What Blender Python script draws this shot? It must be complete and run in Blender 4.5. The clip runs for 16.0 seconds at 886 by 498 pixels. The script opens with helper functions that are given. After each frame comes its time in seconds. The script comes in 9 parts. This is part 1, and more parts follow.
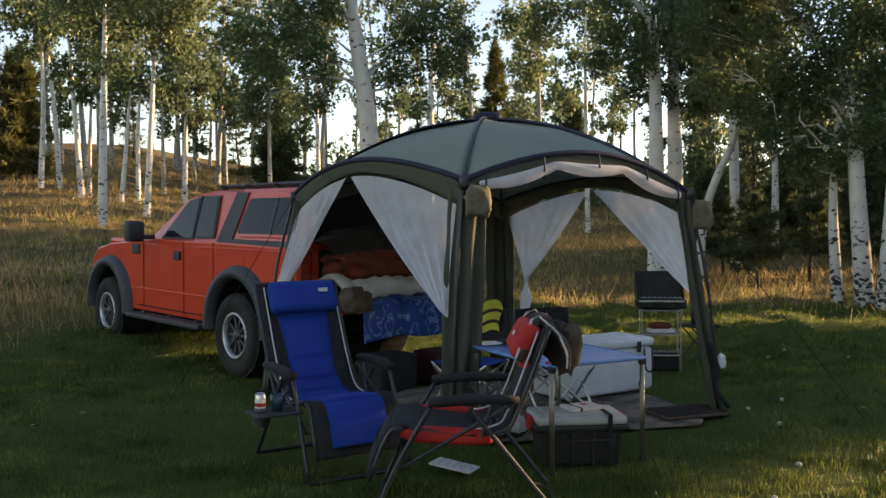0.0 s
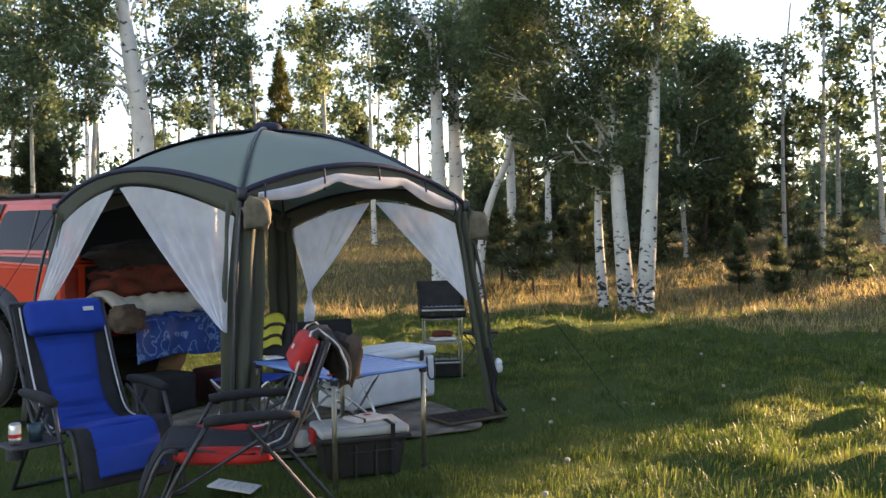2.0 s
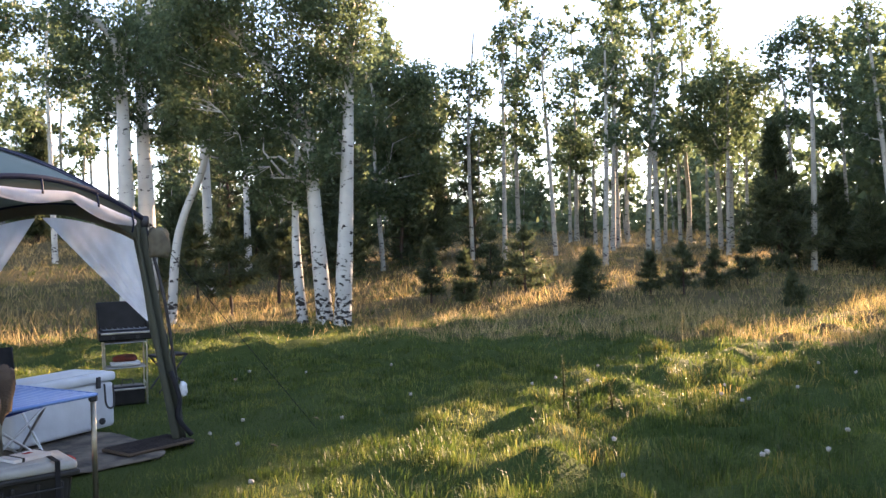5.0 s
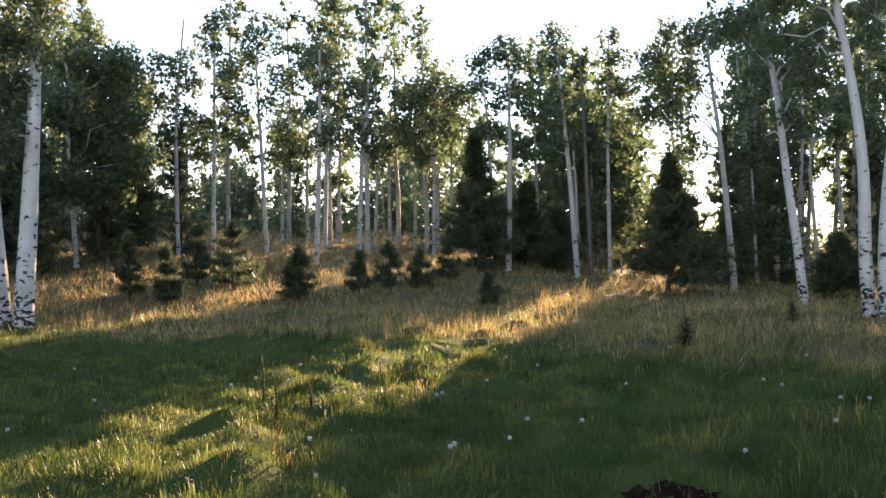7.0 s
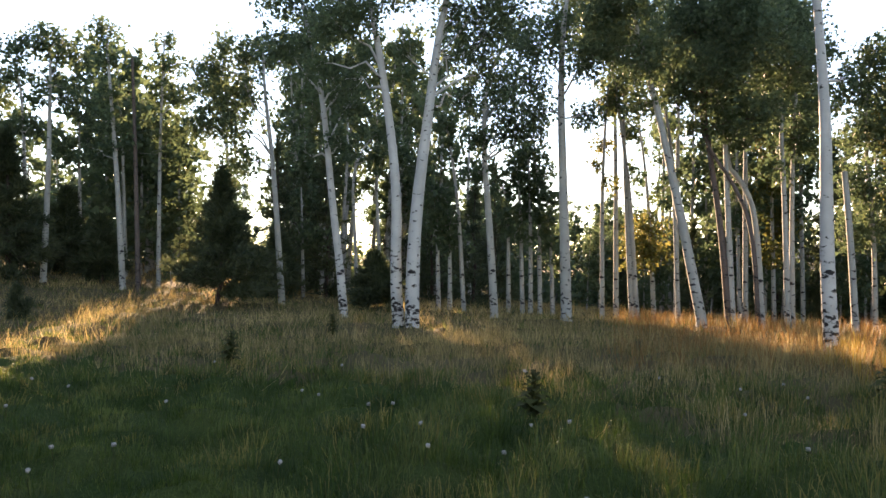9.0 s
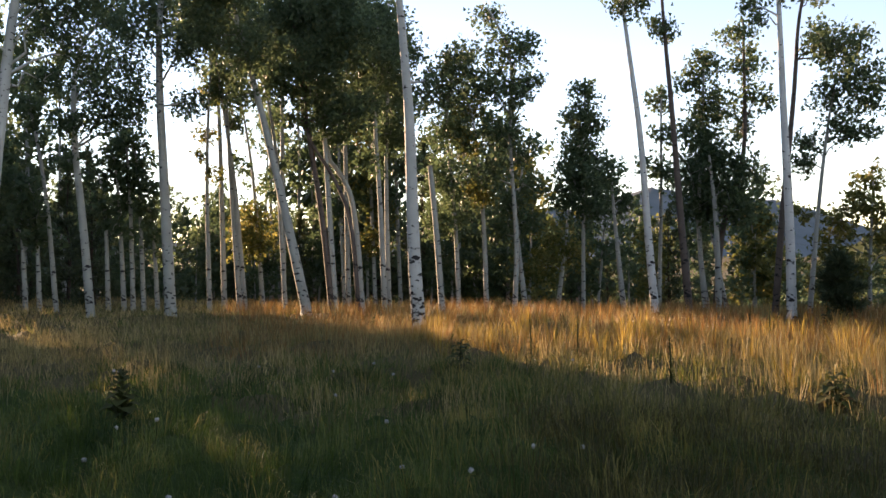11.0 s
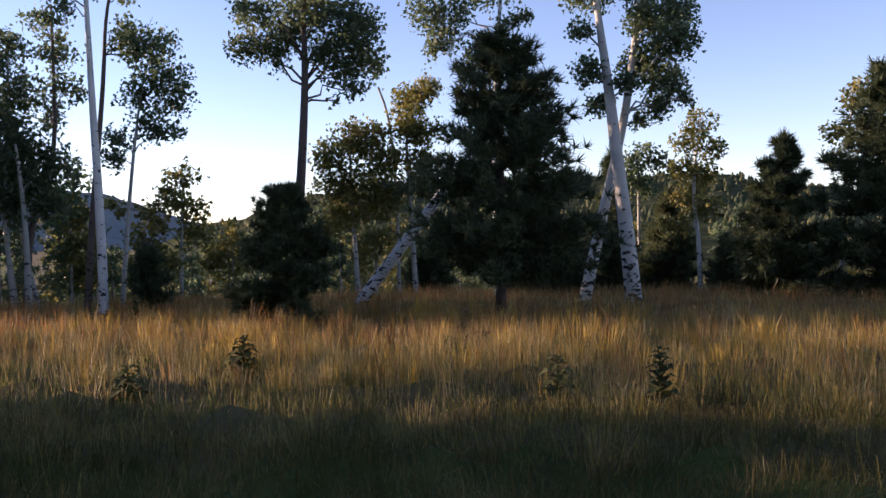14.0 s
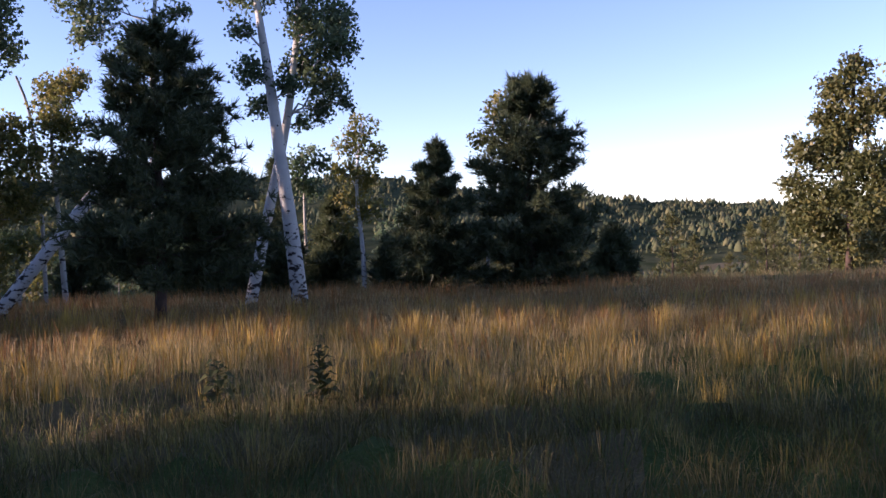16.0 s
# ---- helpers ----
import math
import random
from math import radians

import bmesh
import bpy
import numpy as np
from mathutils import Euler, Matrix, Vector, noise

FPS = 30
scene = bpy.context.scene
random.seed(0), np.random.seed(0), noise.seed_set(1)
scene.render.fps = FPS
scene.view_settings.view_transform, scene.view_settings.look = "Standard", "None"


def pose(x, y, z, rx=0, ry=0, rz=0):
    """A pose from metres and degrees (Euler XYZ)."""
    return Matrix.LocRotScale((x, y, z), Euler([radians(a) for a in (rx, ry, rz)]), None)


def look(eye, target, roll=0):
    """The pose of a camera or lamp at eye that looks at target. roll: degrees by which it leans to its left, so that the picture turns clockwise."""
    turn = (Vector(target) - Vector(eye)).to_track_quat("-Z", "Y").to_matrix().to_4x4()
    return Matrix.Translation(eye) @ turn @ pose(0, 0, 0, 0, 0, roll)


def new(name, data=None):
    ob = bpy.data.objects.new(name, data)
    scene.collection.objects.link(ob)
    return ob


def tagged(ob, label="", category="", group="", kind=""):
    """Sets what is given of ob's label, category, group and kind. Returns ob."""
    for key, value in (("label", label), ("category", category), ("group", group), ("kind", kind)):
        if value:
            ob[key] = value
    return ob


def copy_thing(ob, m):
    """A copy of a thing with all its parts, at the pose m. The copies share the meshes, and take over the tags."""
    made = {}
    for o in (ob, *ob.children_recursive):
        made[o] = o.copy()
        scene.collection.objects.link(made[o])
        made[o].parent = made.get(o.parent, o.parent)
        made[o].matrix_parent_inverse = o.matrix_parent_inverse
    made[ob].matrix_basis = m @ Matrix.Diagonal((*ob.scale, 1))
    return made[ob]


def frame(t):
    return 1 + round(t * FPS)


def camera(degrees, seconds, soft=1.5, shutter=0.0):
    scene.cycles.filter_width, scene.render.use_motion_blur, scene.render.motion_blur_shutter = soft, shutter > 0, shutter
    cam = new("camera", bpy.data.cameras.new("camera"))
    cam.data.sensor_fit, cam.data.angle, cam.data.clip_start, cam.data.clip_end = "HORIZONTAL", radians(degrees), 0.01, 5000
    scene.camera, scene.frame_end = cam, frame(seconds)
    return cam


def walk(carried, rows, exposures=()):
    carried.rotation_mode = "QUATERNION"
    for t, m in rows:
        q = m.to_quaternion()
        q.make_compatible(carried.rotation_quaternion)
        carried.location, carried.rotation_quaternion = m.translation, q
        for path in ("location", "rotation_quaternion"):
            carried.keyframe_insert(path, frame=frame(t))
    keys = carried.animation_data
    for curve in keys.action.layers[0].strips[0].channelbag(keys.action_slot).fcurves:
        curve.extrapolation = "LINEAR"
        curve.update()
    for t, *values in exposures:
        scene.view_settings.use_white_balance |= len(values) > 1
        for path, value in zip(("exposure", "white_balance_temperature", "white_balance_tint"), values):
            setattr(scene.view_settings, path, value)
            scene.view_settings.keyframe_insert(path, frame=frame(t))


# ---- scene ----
# The camera: a slow hand-held turn on the spot
cam = camera(54.0, 16.0)
PATH = [
    (0.0, pose(0.000, -0.000, 1.550, 88.77, 0.43, 0.01)),
    (0.5, pose(0.024, -0.007, 1.551, 89.38, 0.70, -3.63)),
    (1.0, pose(0.026, 0.003, 1.544, 89.44, 0.56, -7.28)),
    (1.5, pose(0.037, 0.010, 1.542, 89.43, 0.76, -10.77)),
    (2.0, pose(0.055, 0.009, 1.544, 89.41, 1.06, -13.86)),
    (2.5, pose(0.080, 0.031, 1.544, 89.89, 0.95, -17.43)),
    (3.0, pose(0.112, 0.027, 1.542, 89.90, 1.46, -21.49)),
    (5.5, pose(0.223, -0.011, 1.543, 89.69, 1.67, -36.97)),
    (6.0, pose(0.255, -0.007, 1.535, 89.34, 1.50, -41.55)),
    (6.5, pose(0.307, 0.006, 1.531, 89.56, 1.08, -45.73)),
    (7.0, pose(0.368, 0.021, 1.521, 89.50, 0.61, -51.80)),
    (7.5, pose(0.394, 0.030, 1.530, 89.16, -0.10, -58.28)),
    (8.0, pose(0.420, 0.009, 1.531, 89.68, -0.65, -64.71)),
    (8.5, pose(0.440, -0.010, 1.532, 90.01, -1.16, -73.31)),
    (8.7, pose(0.445, -0.010, 1.539, 90.18, -1.14, -76.39)),
    (10.8, pose(0.434, -0.199, 1.534, 90.27, 0.07, -102.95)),
    (11.0, pose(0.428, -0.214, 1.530, 90.01, 0.37, -105.64)),
    (11.5, pose(0.418, -0.261, 1.534, 89.58, 1.03, -112.48)),
    (12.0, pose(0.417, -0.306, 1.533, 89.16, 0.88, -118.85)),
    (12.5, pose(0.409, -0.351, 1.531, 89.83, 0.71, -124.15)),
    (13.0, pose(0.388, -0.402, 1.536, 89.07, 0.33, -129.54)),
    (13.5, pose(0.330, -0.446, 1.555, 89.70, 0.67, -137.90)),
    (14.0, pose(0.286, -0.498, 1.551, 89.07, 0.94, -147.98)),
    (14.5, pose(0.257, -0.524, 1.546, 89.07, 1.00, -155.86)),
    (15.0, pose(0.243, -0.538, 1.546, 88.55, 1.39, -161.08)),
    (15.5, pose(0.231, -0.547, 1.545, 88.45, 1.45, -165.41)),
    (16.0, pose(0.208, -0.562, 1.540, 88.71, 1.65, -169.49)),
]
walk(cam, PATH, [(0.0, 1.97, 7350, 20), (1.0, 2.5, 7100, 22), (2.0, 2.73, 7000, 23), (3.0, 2.9, 6950, 25), (5.5, 2.92, 6400, 28), (7.0, 2.66, 6450, 27), (8.0, 2.56, 6600, 25), (11.0, 1.83, 6600, 25), (12.5, 1.5, 6200, 30), (14.0, 1.3, 5600, 35), (16.0, 1.4, 5150, 41)])

# ---- light: a low evening sun behind the aspens, clear sky ----
SUN_AZ, SUN_EL = 72.4, 9.2        # degrees clockwise from +y, and above the horizon
world = bpy.data.worlds.new("sky")
scene.world = world
world.use_nodes = True
wn, wl = world.node_tree.nodes, world.node_tree.links
sky = wn.new("ShaderNodeTexSky")
sky.sky_type, sky.sun_disc = 'NISHITA', False
sky.sun_elevation, sky.sun_rotation = radians(SUN_EL), radians(SUN_AZ)
sky.altitude, sky.air_density, sky.dust_density, sky.ozone_density = 2500, 1.0, 0.0, 0.0
wn["Background"].inputs[1].default_value = 0.1
wl.new(sky.outputs[0], wn["Background"].inputs[0])
sun_data = bpy.data.lights.new("sun", 'SUN')
sun_data.energy, sun_data.angle, sun_data.color = 5.0, radians(0.5), (1.0, 0.72, 0.41)
sun = new("sun", sun_data)
az, el = radians(SUN_AZ), radians(SUN_EL)
sun.matrix_basis = look((0, 0, 40), (-math.sin(az) * math.cos(el) * 100, -math.cos(az) * math.cos(el) * 100, 40 - math.sin(el) * 100))

# ---- materials ----
def mat(name, color, rough=0.7, metal=0.0, color2=None, scale=8.0, bump=0.0, detail=4.0, spec=0.4, fine=0.0):
    """A principled material with noise between two colours at one scale and fine grain at another."""
    m = bpy.data.materials.new(name)
    m.use_nodes = True
    n, l = m.node_tree.nodes, m.node_tree.links
    b = n["Principled BSDF"]
    b.inputs["Roughness"].default_value = rough
    b.inputs["Metallic"].default_value = metal
    b.inputs["Specular IOR Level"].default_value = spec
    b.inputs["Base Color"].default_value = (*color, 1)
    tc = n.new("ShaderNodeTexCoord")
    nz = n.new("ShaderNodeTexNoise")
    nz.inputs["Scale"].default_value, nz.inputs["Detail"].default_value = scale, detail
    l.new(tc.outputs["Object"], nz.inputs["Vector"])
    if color2:
        r = n.new("ShaderNodeValToRGB")
        r.color_ramp.elements[0].position, r.color_ramp.elements[1].position = 0.35, 0.65
        r.color_ramp.elements[0].color, r.color_ramp.elements[1].color = (*color, 1), (*color2, 1)
        l.new(nz.outputs["Fac"], r.inputs["Fac"])
        l.new(r.outputs["Color"], b.inputs["Base Color"])
    if bump:
        nf = n.new("ShaderNodeTexNoise")
        nf.inputs["Scale"].default_value, nf.inputs["Detail"].default_value = fine or scale * 6, 3
        l.new(tc.outputs["Object"], nf.inputs["Vector"])
        bp = n.new("ShaderNodeBump")
        bp.inputs["Strength"].default_value, bp.inputs["Distance"].default_value = bump, 0.01
        l.new(nf.outputs["Fac"], bp.inputs["Height"])
        l.new(bp.outputs["Normal"], b.inputs["Normal"])
    return m


def leafy(name, c1, c2, c3, trans=0.35, rough=0.5, scale=0.35, own=0.45):
    """Leaves or blades: colours vary by noise over the plant and by island; light passes through."""
    m = bpy.data.materials.new(name)
    m.use_nodes = True
    n, l = m.node_tree.nodes, m.node_tree.links
    b = n["Principled BSDF"]
    out = n["Material Output"]
    geo, tc = n.new("ShaderNodeNewGeometry"), n.new("ShaderNodeTexCoord")
    nz = n.new("ShaderNodeTexNoise")
    nz.inputs["Scale"].default_value, nz.inputs["Detail"].default_value = scale, 3
    l.new(tc.outputs["Object"], nz.inputs["Vector"])
    mx = n.new("ShaderNodeMath")
    mx.operation = 'MULTIPLY_ADD'
    mx.inputs[1].default_value, mx.inputs[2].default_value = own, -own / 2
    l.new(geo.outputs["Random Per Island"], mx.inputs[0])
    ad = n.new("ShaderNodeMath")
    l.new(nz.outputs["Fac"], ad.inputs[0])
    l.new(mx.outputs[0], ad.inputs[1])
    r = n.new("ShaderNodeValToRGB")
    r.color_ramp.elements[0].position, r.color_ramp.elements[1].position = 0.3, 0.75
    r.color_ramp.elements[0].color, r.color_ramp.elements[1].color = (*c1, 1), (*c3, 1)
    e = r.color_ramp.elements.new(0.52)
    e.color = (*c2, 1)
    l.new(ad.outputs[0], r.inputs["Fac"])
    l.new(r.outputs["Color"], b.inputs["Base Color"])
    b.inputs["Roughness"].default_value = rough
    b.inputs["Specular IOR Level"].default_value = 0.3
    tr = n.new("ShaderNodeBsdfTranslucent")
    l.new(r.outputs["Color"], tr.inputs["Color"])
    ms = n.new("ShaderNodeMixShader")
    ms.inputs[0].default_value = trans
    l.new(b.outputs[0], ms.inputs[1])
    l.new(tr.outputs[0], ms.inputs[2])
    l.new(ms.outputs[0], out.inputs["Surface"])
    return m


def bark_material(name, white, dark, amount):
    """Aspen bark: pale skin, dark flat scars across it, black broken bark towards the foot."""
    m = bpy.data.materials.new(name)
    m.use_nodes = True
    n, l = m.node_tree.nodes, m.node_tree.links
    b = n["Principled BSDF"]
    b.inputs["Roughness"].default_value = 0.75
    b.inputs["Specular IOR Level"].default_value = 0.2
    tc = n.new("ShaderNodeTexCoord")
    mp = n.new("ShaderNodeMapping")
    mp.inputs["Scale"].default_value = (7.0, 7.0, 13.0)
    l.new(tc.outputs["Object"], mp.inputs["Vector"])
    nz = n.new("ShaderNodeTexNoise")
    nz.inputs["Scale"].default_value, nz.inputs["Detail"].default_value = 1.0, 5
    l.new(mp.outputs[0], nz.inputs["Vector"])
    sx = n.new("ShaderNodeSeparateXYZ")
    l.new(tc.outputs["Object"], sx.inputs[0])
    foot = n.new("ShaderNodeMapRange")           # rough old bark grows from the foot upwards
    foot.inputs["From Min"].default_value, foot.inputs["From Max"].default_value = 0.1, 2.2
    foot.inputs["To Min"].default_value, foot.inputs["To Max"].default_value = amount, 0.0
    l.new(sx.outputs["Z"], foot.inputs["Value"])
    ad = n.new("ShaderNodeMath")
    l.new(nz.outputs["Fac"], ad.inputs[0])
    l.new(foot.outputs[0], ad.inputs[1])
    r = n.new("ShaderNodeValToRGB")
    r.color_ramp.elements[0].position, r.color_ramp.elements[1].position = 0.62, 0.68
    r.color_ramp.elements[0].color, r.color_ramp.elements[1].color = (0, 0, 0, 1), (1, 1, 1, 1)
    l.new(ad.outputs[0], r.inputs["Fac"])
    n2 = n.new("ShaderNodeTexNoise")
    n2.inputs["Scale"].default_value, n2.inputs["Detail"].default_value = 2.3, 4
    l.new(tc.outputs["Object"], n2.inputs["Vector"])
    w = n.new("ShaderNodeValToRGB")
    w.color_ramp.elements[0].position, w.color_ramp.elements[1].position = 0.3, 0.7
    w.color_ramp.elements[0].color = (*[c * 0.72 for c in white], 1)
    w.color_ramp.elements[1].color = (*white, 1)
    l.new(n2.outputs["Fac"], w.inputs["Fac"])
    mx = n.new("ShaderNodeMix")
    mx.data_type = 'RGBA'
    l.new(r.outputs["Color"], mx.inputs["Factor"])
    l.new(w.outputs["Color"], mx.inputs["A"])
    mx.inputs["B"].default_value = (*dark, 1)
    l.new(mx.outputs["Result"], b.inputs["Base Color"])
    bp = n.new("ShaderNodeBump")
    bp.inputs["Strength"].default_value, bp.inputs["Distance"].default_value = 0.5, 0.02
    l.new(ad.outputs[0], bp.inputs["Height"])
    l.new(bp.outputs["Normal"], b.inputs["Normal"])
    return m


BARK = bark_material("aspen_bark", (0.66, 0.64, 0.58), (0.03, 0.027, 0.025), 0.09)
# Shade of backlit trunks put into the colour: a darker, greyer aspen bark.
BARK_BACKLIT = bark_material("backlit_grey_aspen_bark", (0.39, 0.38, 0.325), (0.03, 0.027, 0.025), 0.08)
BARK_SCARRED = bark_material("aspen_bark_scarred", (0.53, 0.515, 0.46), (0.025, 0.022, 0.02), 0.14)
BARK_DARK = bark_material("dark_aspen_bark", (0.13, 0.10, 0.08), (0.02, 0.018, 0.015), 0.1)
PINE_BARK = mat("pine_bark", (0.04, 0.028, 0.022), 0.9, color2=(0.085, 0.055, 0.04), scale=6, bump=0.8)
ASPEN_LEAF = leafy("aspen_leaf", (0.07, 0.105, 0.05), (0.112, 0.155, 0.074), (0.155, 0.19, 0.085), 0.56)
# Sunlight put into the colour: a brighter, yellower copy of the aspen leaf.
ASPEN_LEAF_GOLD = leafy("sunlit_aspen_leaf", (0.10, 0.115, 0.03), (0.19, 0.185, 0.05), (0.31, 0.255, 0.07), 0.55)
NEEDLE = leafy("pine_needle", (0.05, 0.068, 0.034), (0.085, 0.108, 0.05), (0.12, 0.135, 0.06), 0.45)
# The same needles in lighter olive, with sunlight put into the colour.
NEEDLE_LIT = leafy("sunlit_pine_needle", (0.06, 0.07, 0.02), (0.11, 0.115, 0.034), (0.18, 0.16, 0.05), 0.3)
GRASS_SHORT = leafy("lawn_grass", (0.032, 0.057, 0.010), (0.094, 0.136, 0.023), (0.255, 0.25, 0.062), 0.5, scale=1.5, own=0.35)
GRASS_TALL = leafy("dry_meadow_grass", (0.19, 0.16, 0.062), (0.38, 0.285, 0.11), (0.58, 0.43, 0.19), 0.5, scale=0.35)
GRASS_MID = leafy("tussock_grass", (0.022, 0.046, 0.009), (0.075, 0.115, 0.02), (0.21, 0.215, 0.06), 0.5, scale=1.3, own=0.2)
GRASS_DULL = leafy("olive_tussock_grass", (0.048, 0.046, 0.012), (0.105, 0.09, 0.024), (0.29, 0.21, 0.066), 0.45, scale=1.8, own=0.22)
GRASS_GOLD = leafy("golden_seed_grass", (0.20, 0.14, 0.024), (0.43, 0.29, 0.05), (0.66, 0.46, 0.10), 0.5, scale=0.8, own=0.3)
GRASS_PALE = leafy("yellow_green_tussock", (0.10, 0.11, 0.022), (0.23, 0.20, 0.05), (0.42, 0.31, 0.09), 0.5, scale=1.8, own=0.25)
GRASS_RED = leafy("reddish_seed_grass", (0.18, 0.09, 0.03), (0.30, 0.15, 0.045), (0.43, 0.25, 0.075), 0.45, scale=0.6)

# ---- helpers for meshes ----
def part(name, bm, material, parent=None, label="", smooth=False):
    """Links a bmesh as one mesh object, under a thing or a part."""
    me = bpy.data.meshes.new(name)
    bm.to_mesh(me)
    bm.free()
    return part_mesh(name, me, material, parent, label, smooth)


def part_mesh(name, me, material, parent=None, label="", smooth=False):
    for m in (material if isinstance(material, (list, tuple)) else [material]):
        me.materials.append(m)
    if smooth:
        me.polygons.foreach_set("use_smooth", [True] * len(me.polygons))
    ob = new(name, me)
    if parent:
        ob.parent = parent
    if label:
        ob["label"] = label
    return ob


def array_mesh(name, verts, faces):
    """A mesh from numpy arrays; faces all have the same number of corners."""
    me = bpy.data.meshes.new(name)
    nv, (nf, k) = len(verts), faces.shape
    me.vertices.add(nv)
    me.vertices.foreach_set("co", np.ascontiguousarray(verts, dtype=np.float32).ravel())
    me.loops.add(nf * k)
    me.loops.foreach_set("vertex_index", np.ascontiguousarray(faces, dtype=np.int32).ravel())
    me.polygons.add(nf)
    me.polygons.foreach_set("loop_start", np.arange(0, nf * k, k, dtype=np.int32))
    me.update(calc_edges=True)
    return me


def thing(name, m, label, category, group="", kind=""):
    ob = new(name)
    ob.empty_display_size = 0.1
    ob.matrix_basis = m
    return tagged(ob, label, category, group, kind)


# ---- the lie of the land ----
RING = [0, 10, 20, 30, 45, 70, 120, 300]
AZIM = [-60, -20, -10, 5, 27, 45, 60, 75, 105, 130, 160, 180, 240, 300]
RISE = np.array([
    [0, .3, 1.0, 2.2, 4.5, 8, 14, 25], [0, 0, .9, 2.4, 4.6, 8.2, 12, 20], [0, 0, .5, 1.8, 3.6, 6.2, 9, 14],
    [0, 0, .3, 1.3, 2.6, 4.2, 6.5, 10], [0, 0, 0, .9, 2.0, 3.2, 5, 8], [0, 0, 0, 1.0, 2.0, 2.6, 4, 6],
    [0, 0, 0, .3, 1.0, 1.8, 2.5, 3], [0, 0, 0, -.2, -.5, -.8, -2, -10], [0, 0, 0, -.5, -1.5, -4, -10, -25],
    [0, 0, 0, -.5, -1.8, -4.5, -11, -25], [0, 0, 0, -.4, -1.8, -5, -12, -25], [0, 0, 0, -.4, -1.8, -6, -14, -30]]
    + [[0, 0, 0, .5, 1, 1.5, 1, 0], [0, .3, 1.0, 2.2, 4.5, 8, 14, 25]])


def land(x, y):
    """Height of the ground, for numbers or arrays."""
    x, y = np.atleast_1d(np.asarray(x, float)), np.atleast_1d(np.asarray(y, float))
    a = np.degrees(np.arctan2(x, y))
    a = np.where(a < -60, a + 360, a)
    r = np.hypot(x, y)
    i = np.clip(np.searchsorted(AZIM, a, side="right") - 1, 0, len(AZIM) - 2)
    A = np.array(AZIM, float)
    u = (a - A[i]) / (A[i + 1] - A[i])
    j = np.clip(np.searchsorted(RING, r, side="right") - 1, 0, len(RING) - 2)
    R = np.array(RING, float)
    v = np.clip((r - R[j]) / (R[j + 1] - R[j]), 0, 1)
    z = (RISE[i, j] * (1 - u) + RISE[i + 1, j] * u) * (1 - v) + (RISE[i, j + 1] * (1 - u) + RISE[i + 1, j + 1] * u) * v
    return z + bumps(x, y)


def bumps(x, y):
    """Hummocks of the meadow, level under the tent, the truck and the stove."""
    k = 1.0
    for cx, cy, r0, w in ((0.3, 7.4, 2.9, 1.6), (-2.0, 10.5, 2.3, 1.5), (-3.6, 12.2, 2.3, 1.5), (2.65, 9.8, 0.9, 1.2)):
        k = k * np.clip((np.hypot(x - cx, y - cy) - r0) / w, 0, 1)
    z = 0.06 * np.sin(x * 0.9 + 1.3 * np.sin(y * 0.5)) * np.sin(y * 0.8 + 0.7) + 0.04 * np.sin(x * 2.1 + y * 1.3) * np.sin(y * 1.9 - x * 0.6)
    z = z + 0.06 * np.sin(x * 4.1 + 1.5 * np.sin(y * 1.7)) * np.sin(y * 3.7 + 1.1 * np.sin(x * 2.3)) + 0.032 * np.sin(x * 7.3 + 1.7 * np.sin(y * 3.1)) * np.sin(y * 6.6 + 1.4 * np.sin(x * 3.7))
    knolls = np.sin(x * 4.6 + 1.3 * np.sin(y * 2.2 + 0.4)) * np.sin(y * 5.0 + 1.1 * np.sin(x * 1.9)) + 0.35 * np.sin(x * 9.7 + 2.0 * np.sin(y * 4.1)) * np.sin(y * 10.3 + x * 2.0)
    z = z + 0.10 * np.clip(knolls, 0, 1.2) * np.clip((np.hypot(x, y) - 2.5) / 1.5, 0, 1) * np.clip((22 - np.hypot(x, y)) / 8, 0, 1)
    return k * z


def lz(x, y):
    return float(land(x, y)[0])


def patchy(x, y, s, o=0.0):
    """Smooth uneven field between 0 and 1."""
    return 0.5 + 0.25 * (np.sin(x * s + 1.7 * np.sin(y * s * 0.6 + o)) + np.sin(y * s * 1.15 + 1.3 * np.sin(x * s * 0.8 + 2 * o)))


def camp_lawn(x, y):
    """1 on the cropped green round the camp, falling to 0 in the tall meadow."""
    a = np.degrees(np.arctan2(x, y))
    r = np.hypot(x, y)
    edge = np.interp(a, [-60, -25, -10, 5, 18, 27, 34, 42, 55, 70, 90, 110, 135, 180], [11, 13.5, 14.5, 16.2, 17.8, 17.8, 16.6, 15.0, 13.4, 11.8, 10.2, 8.8, 6.6, 6.0])
    return np.clip((edge + 2.0 * (patchy(x, y, 0.8) - 0.5) - r) / 2.4, 0, 1)


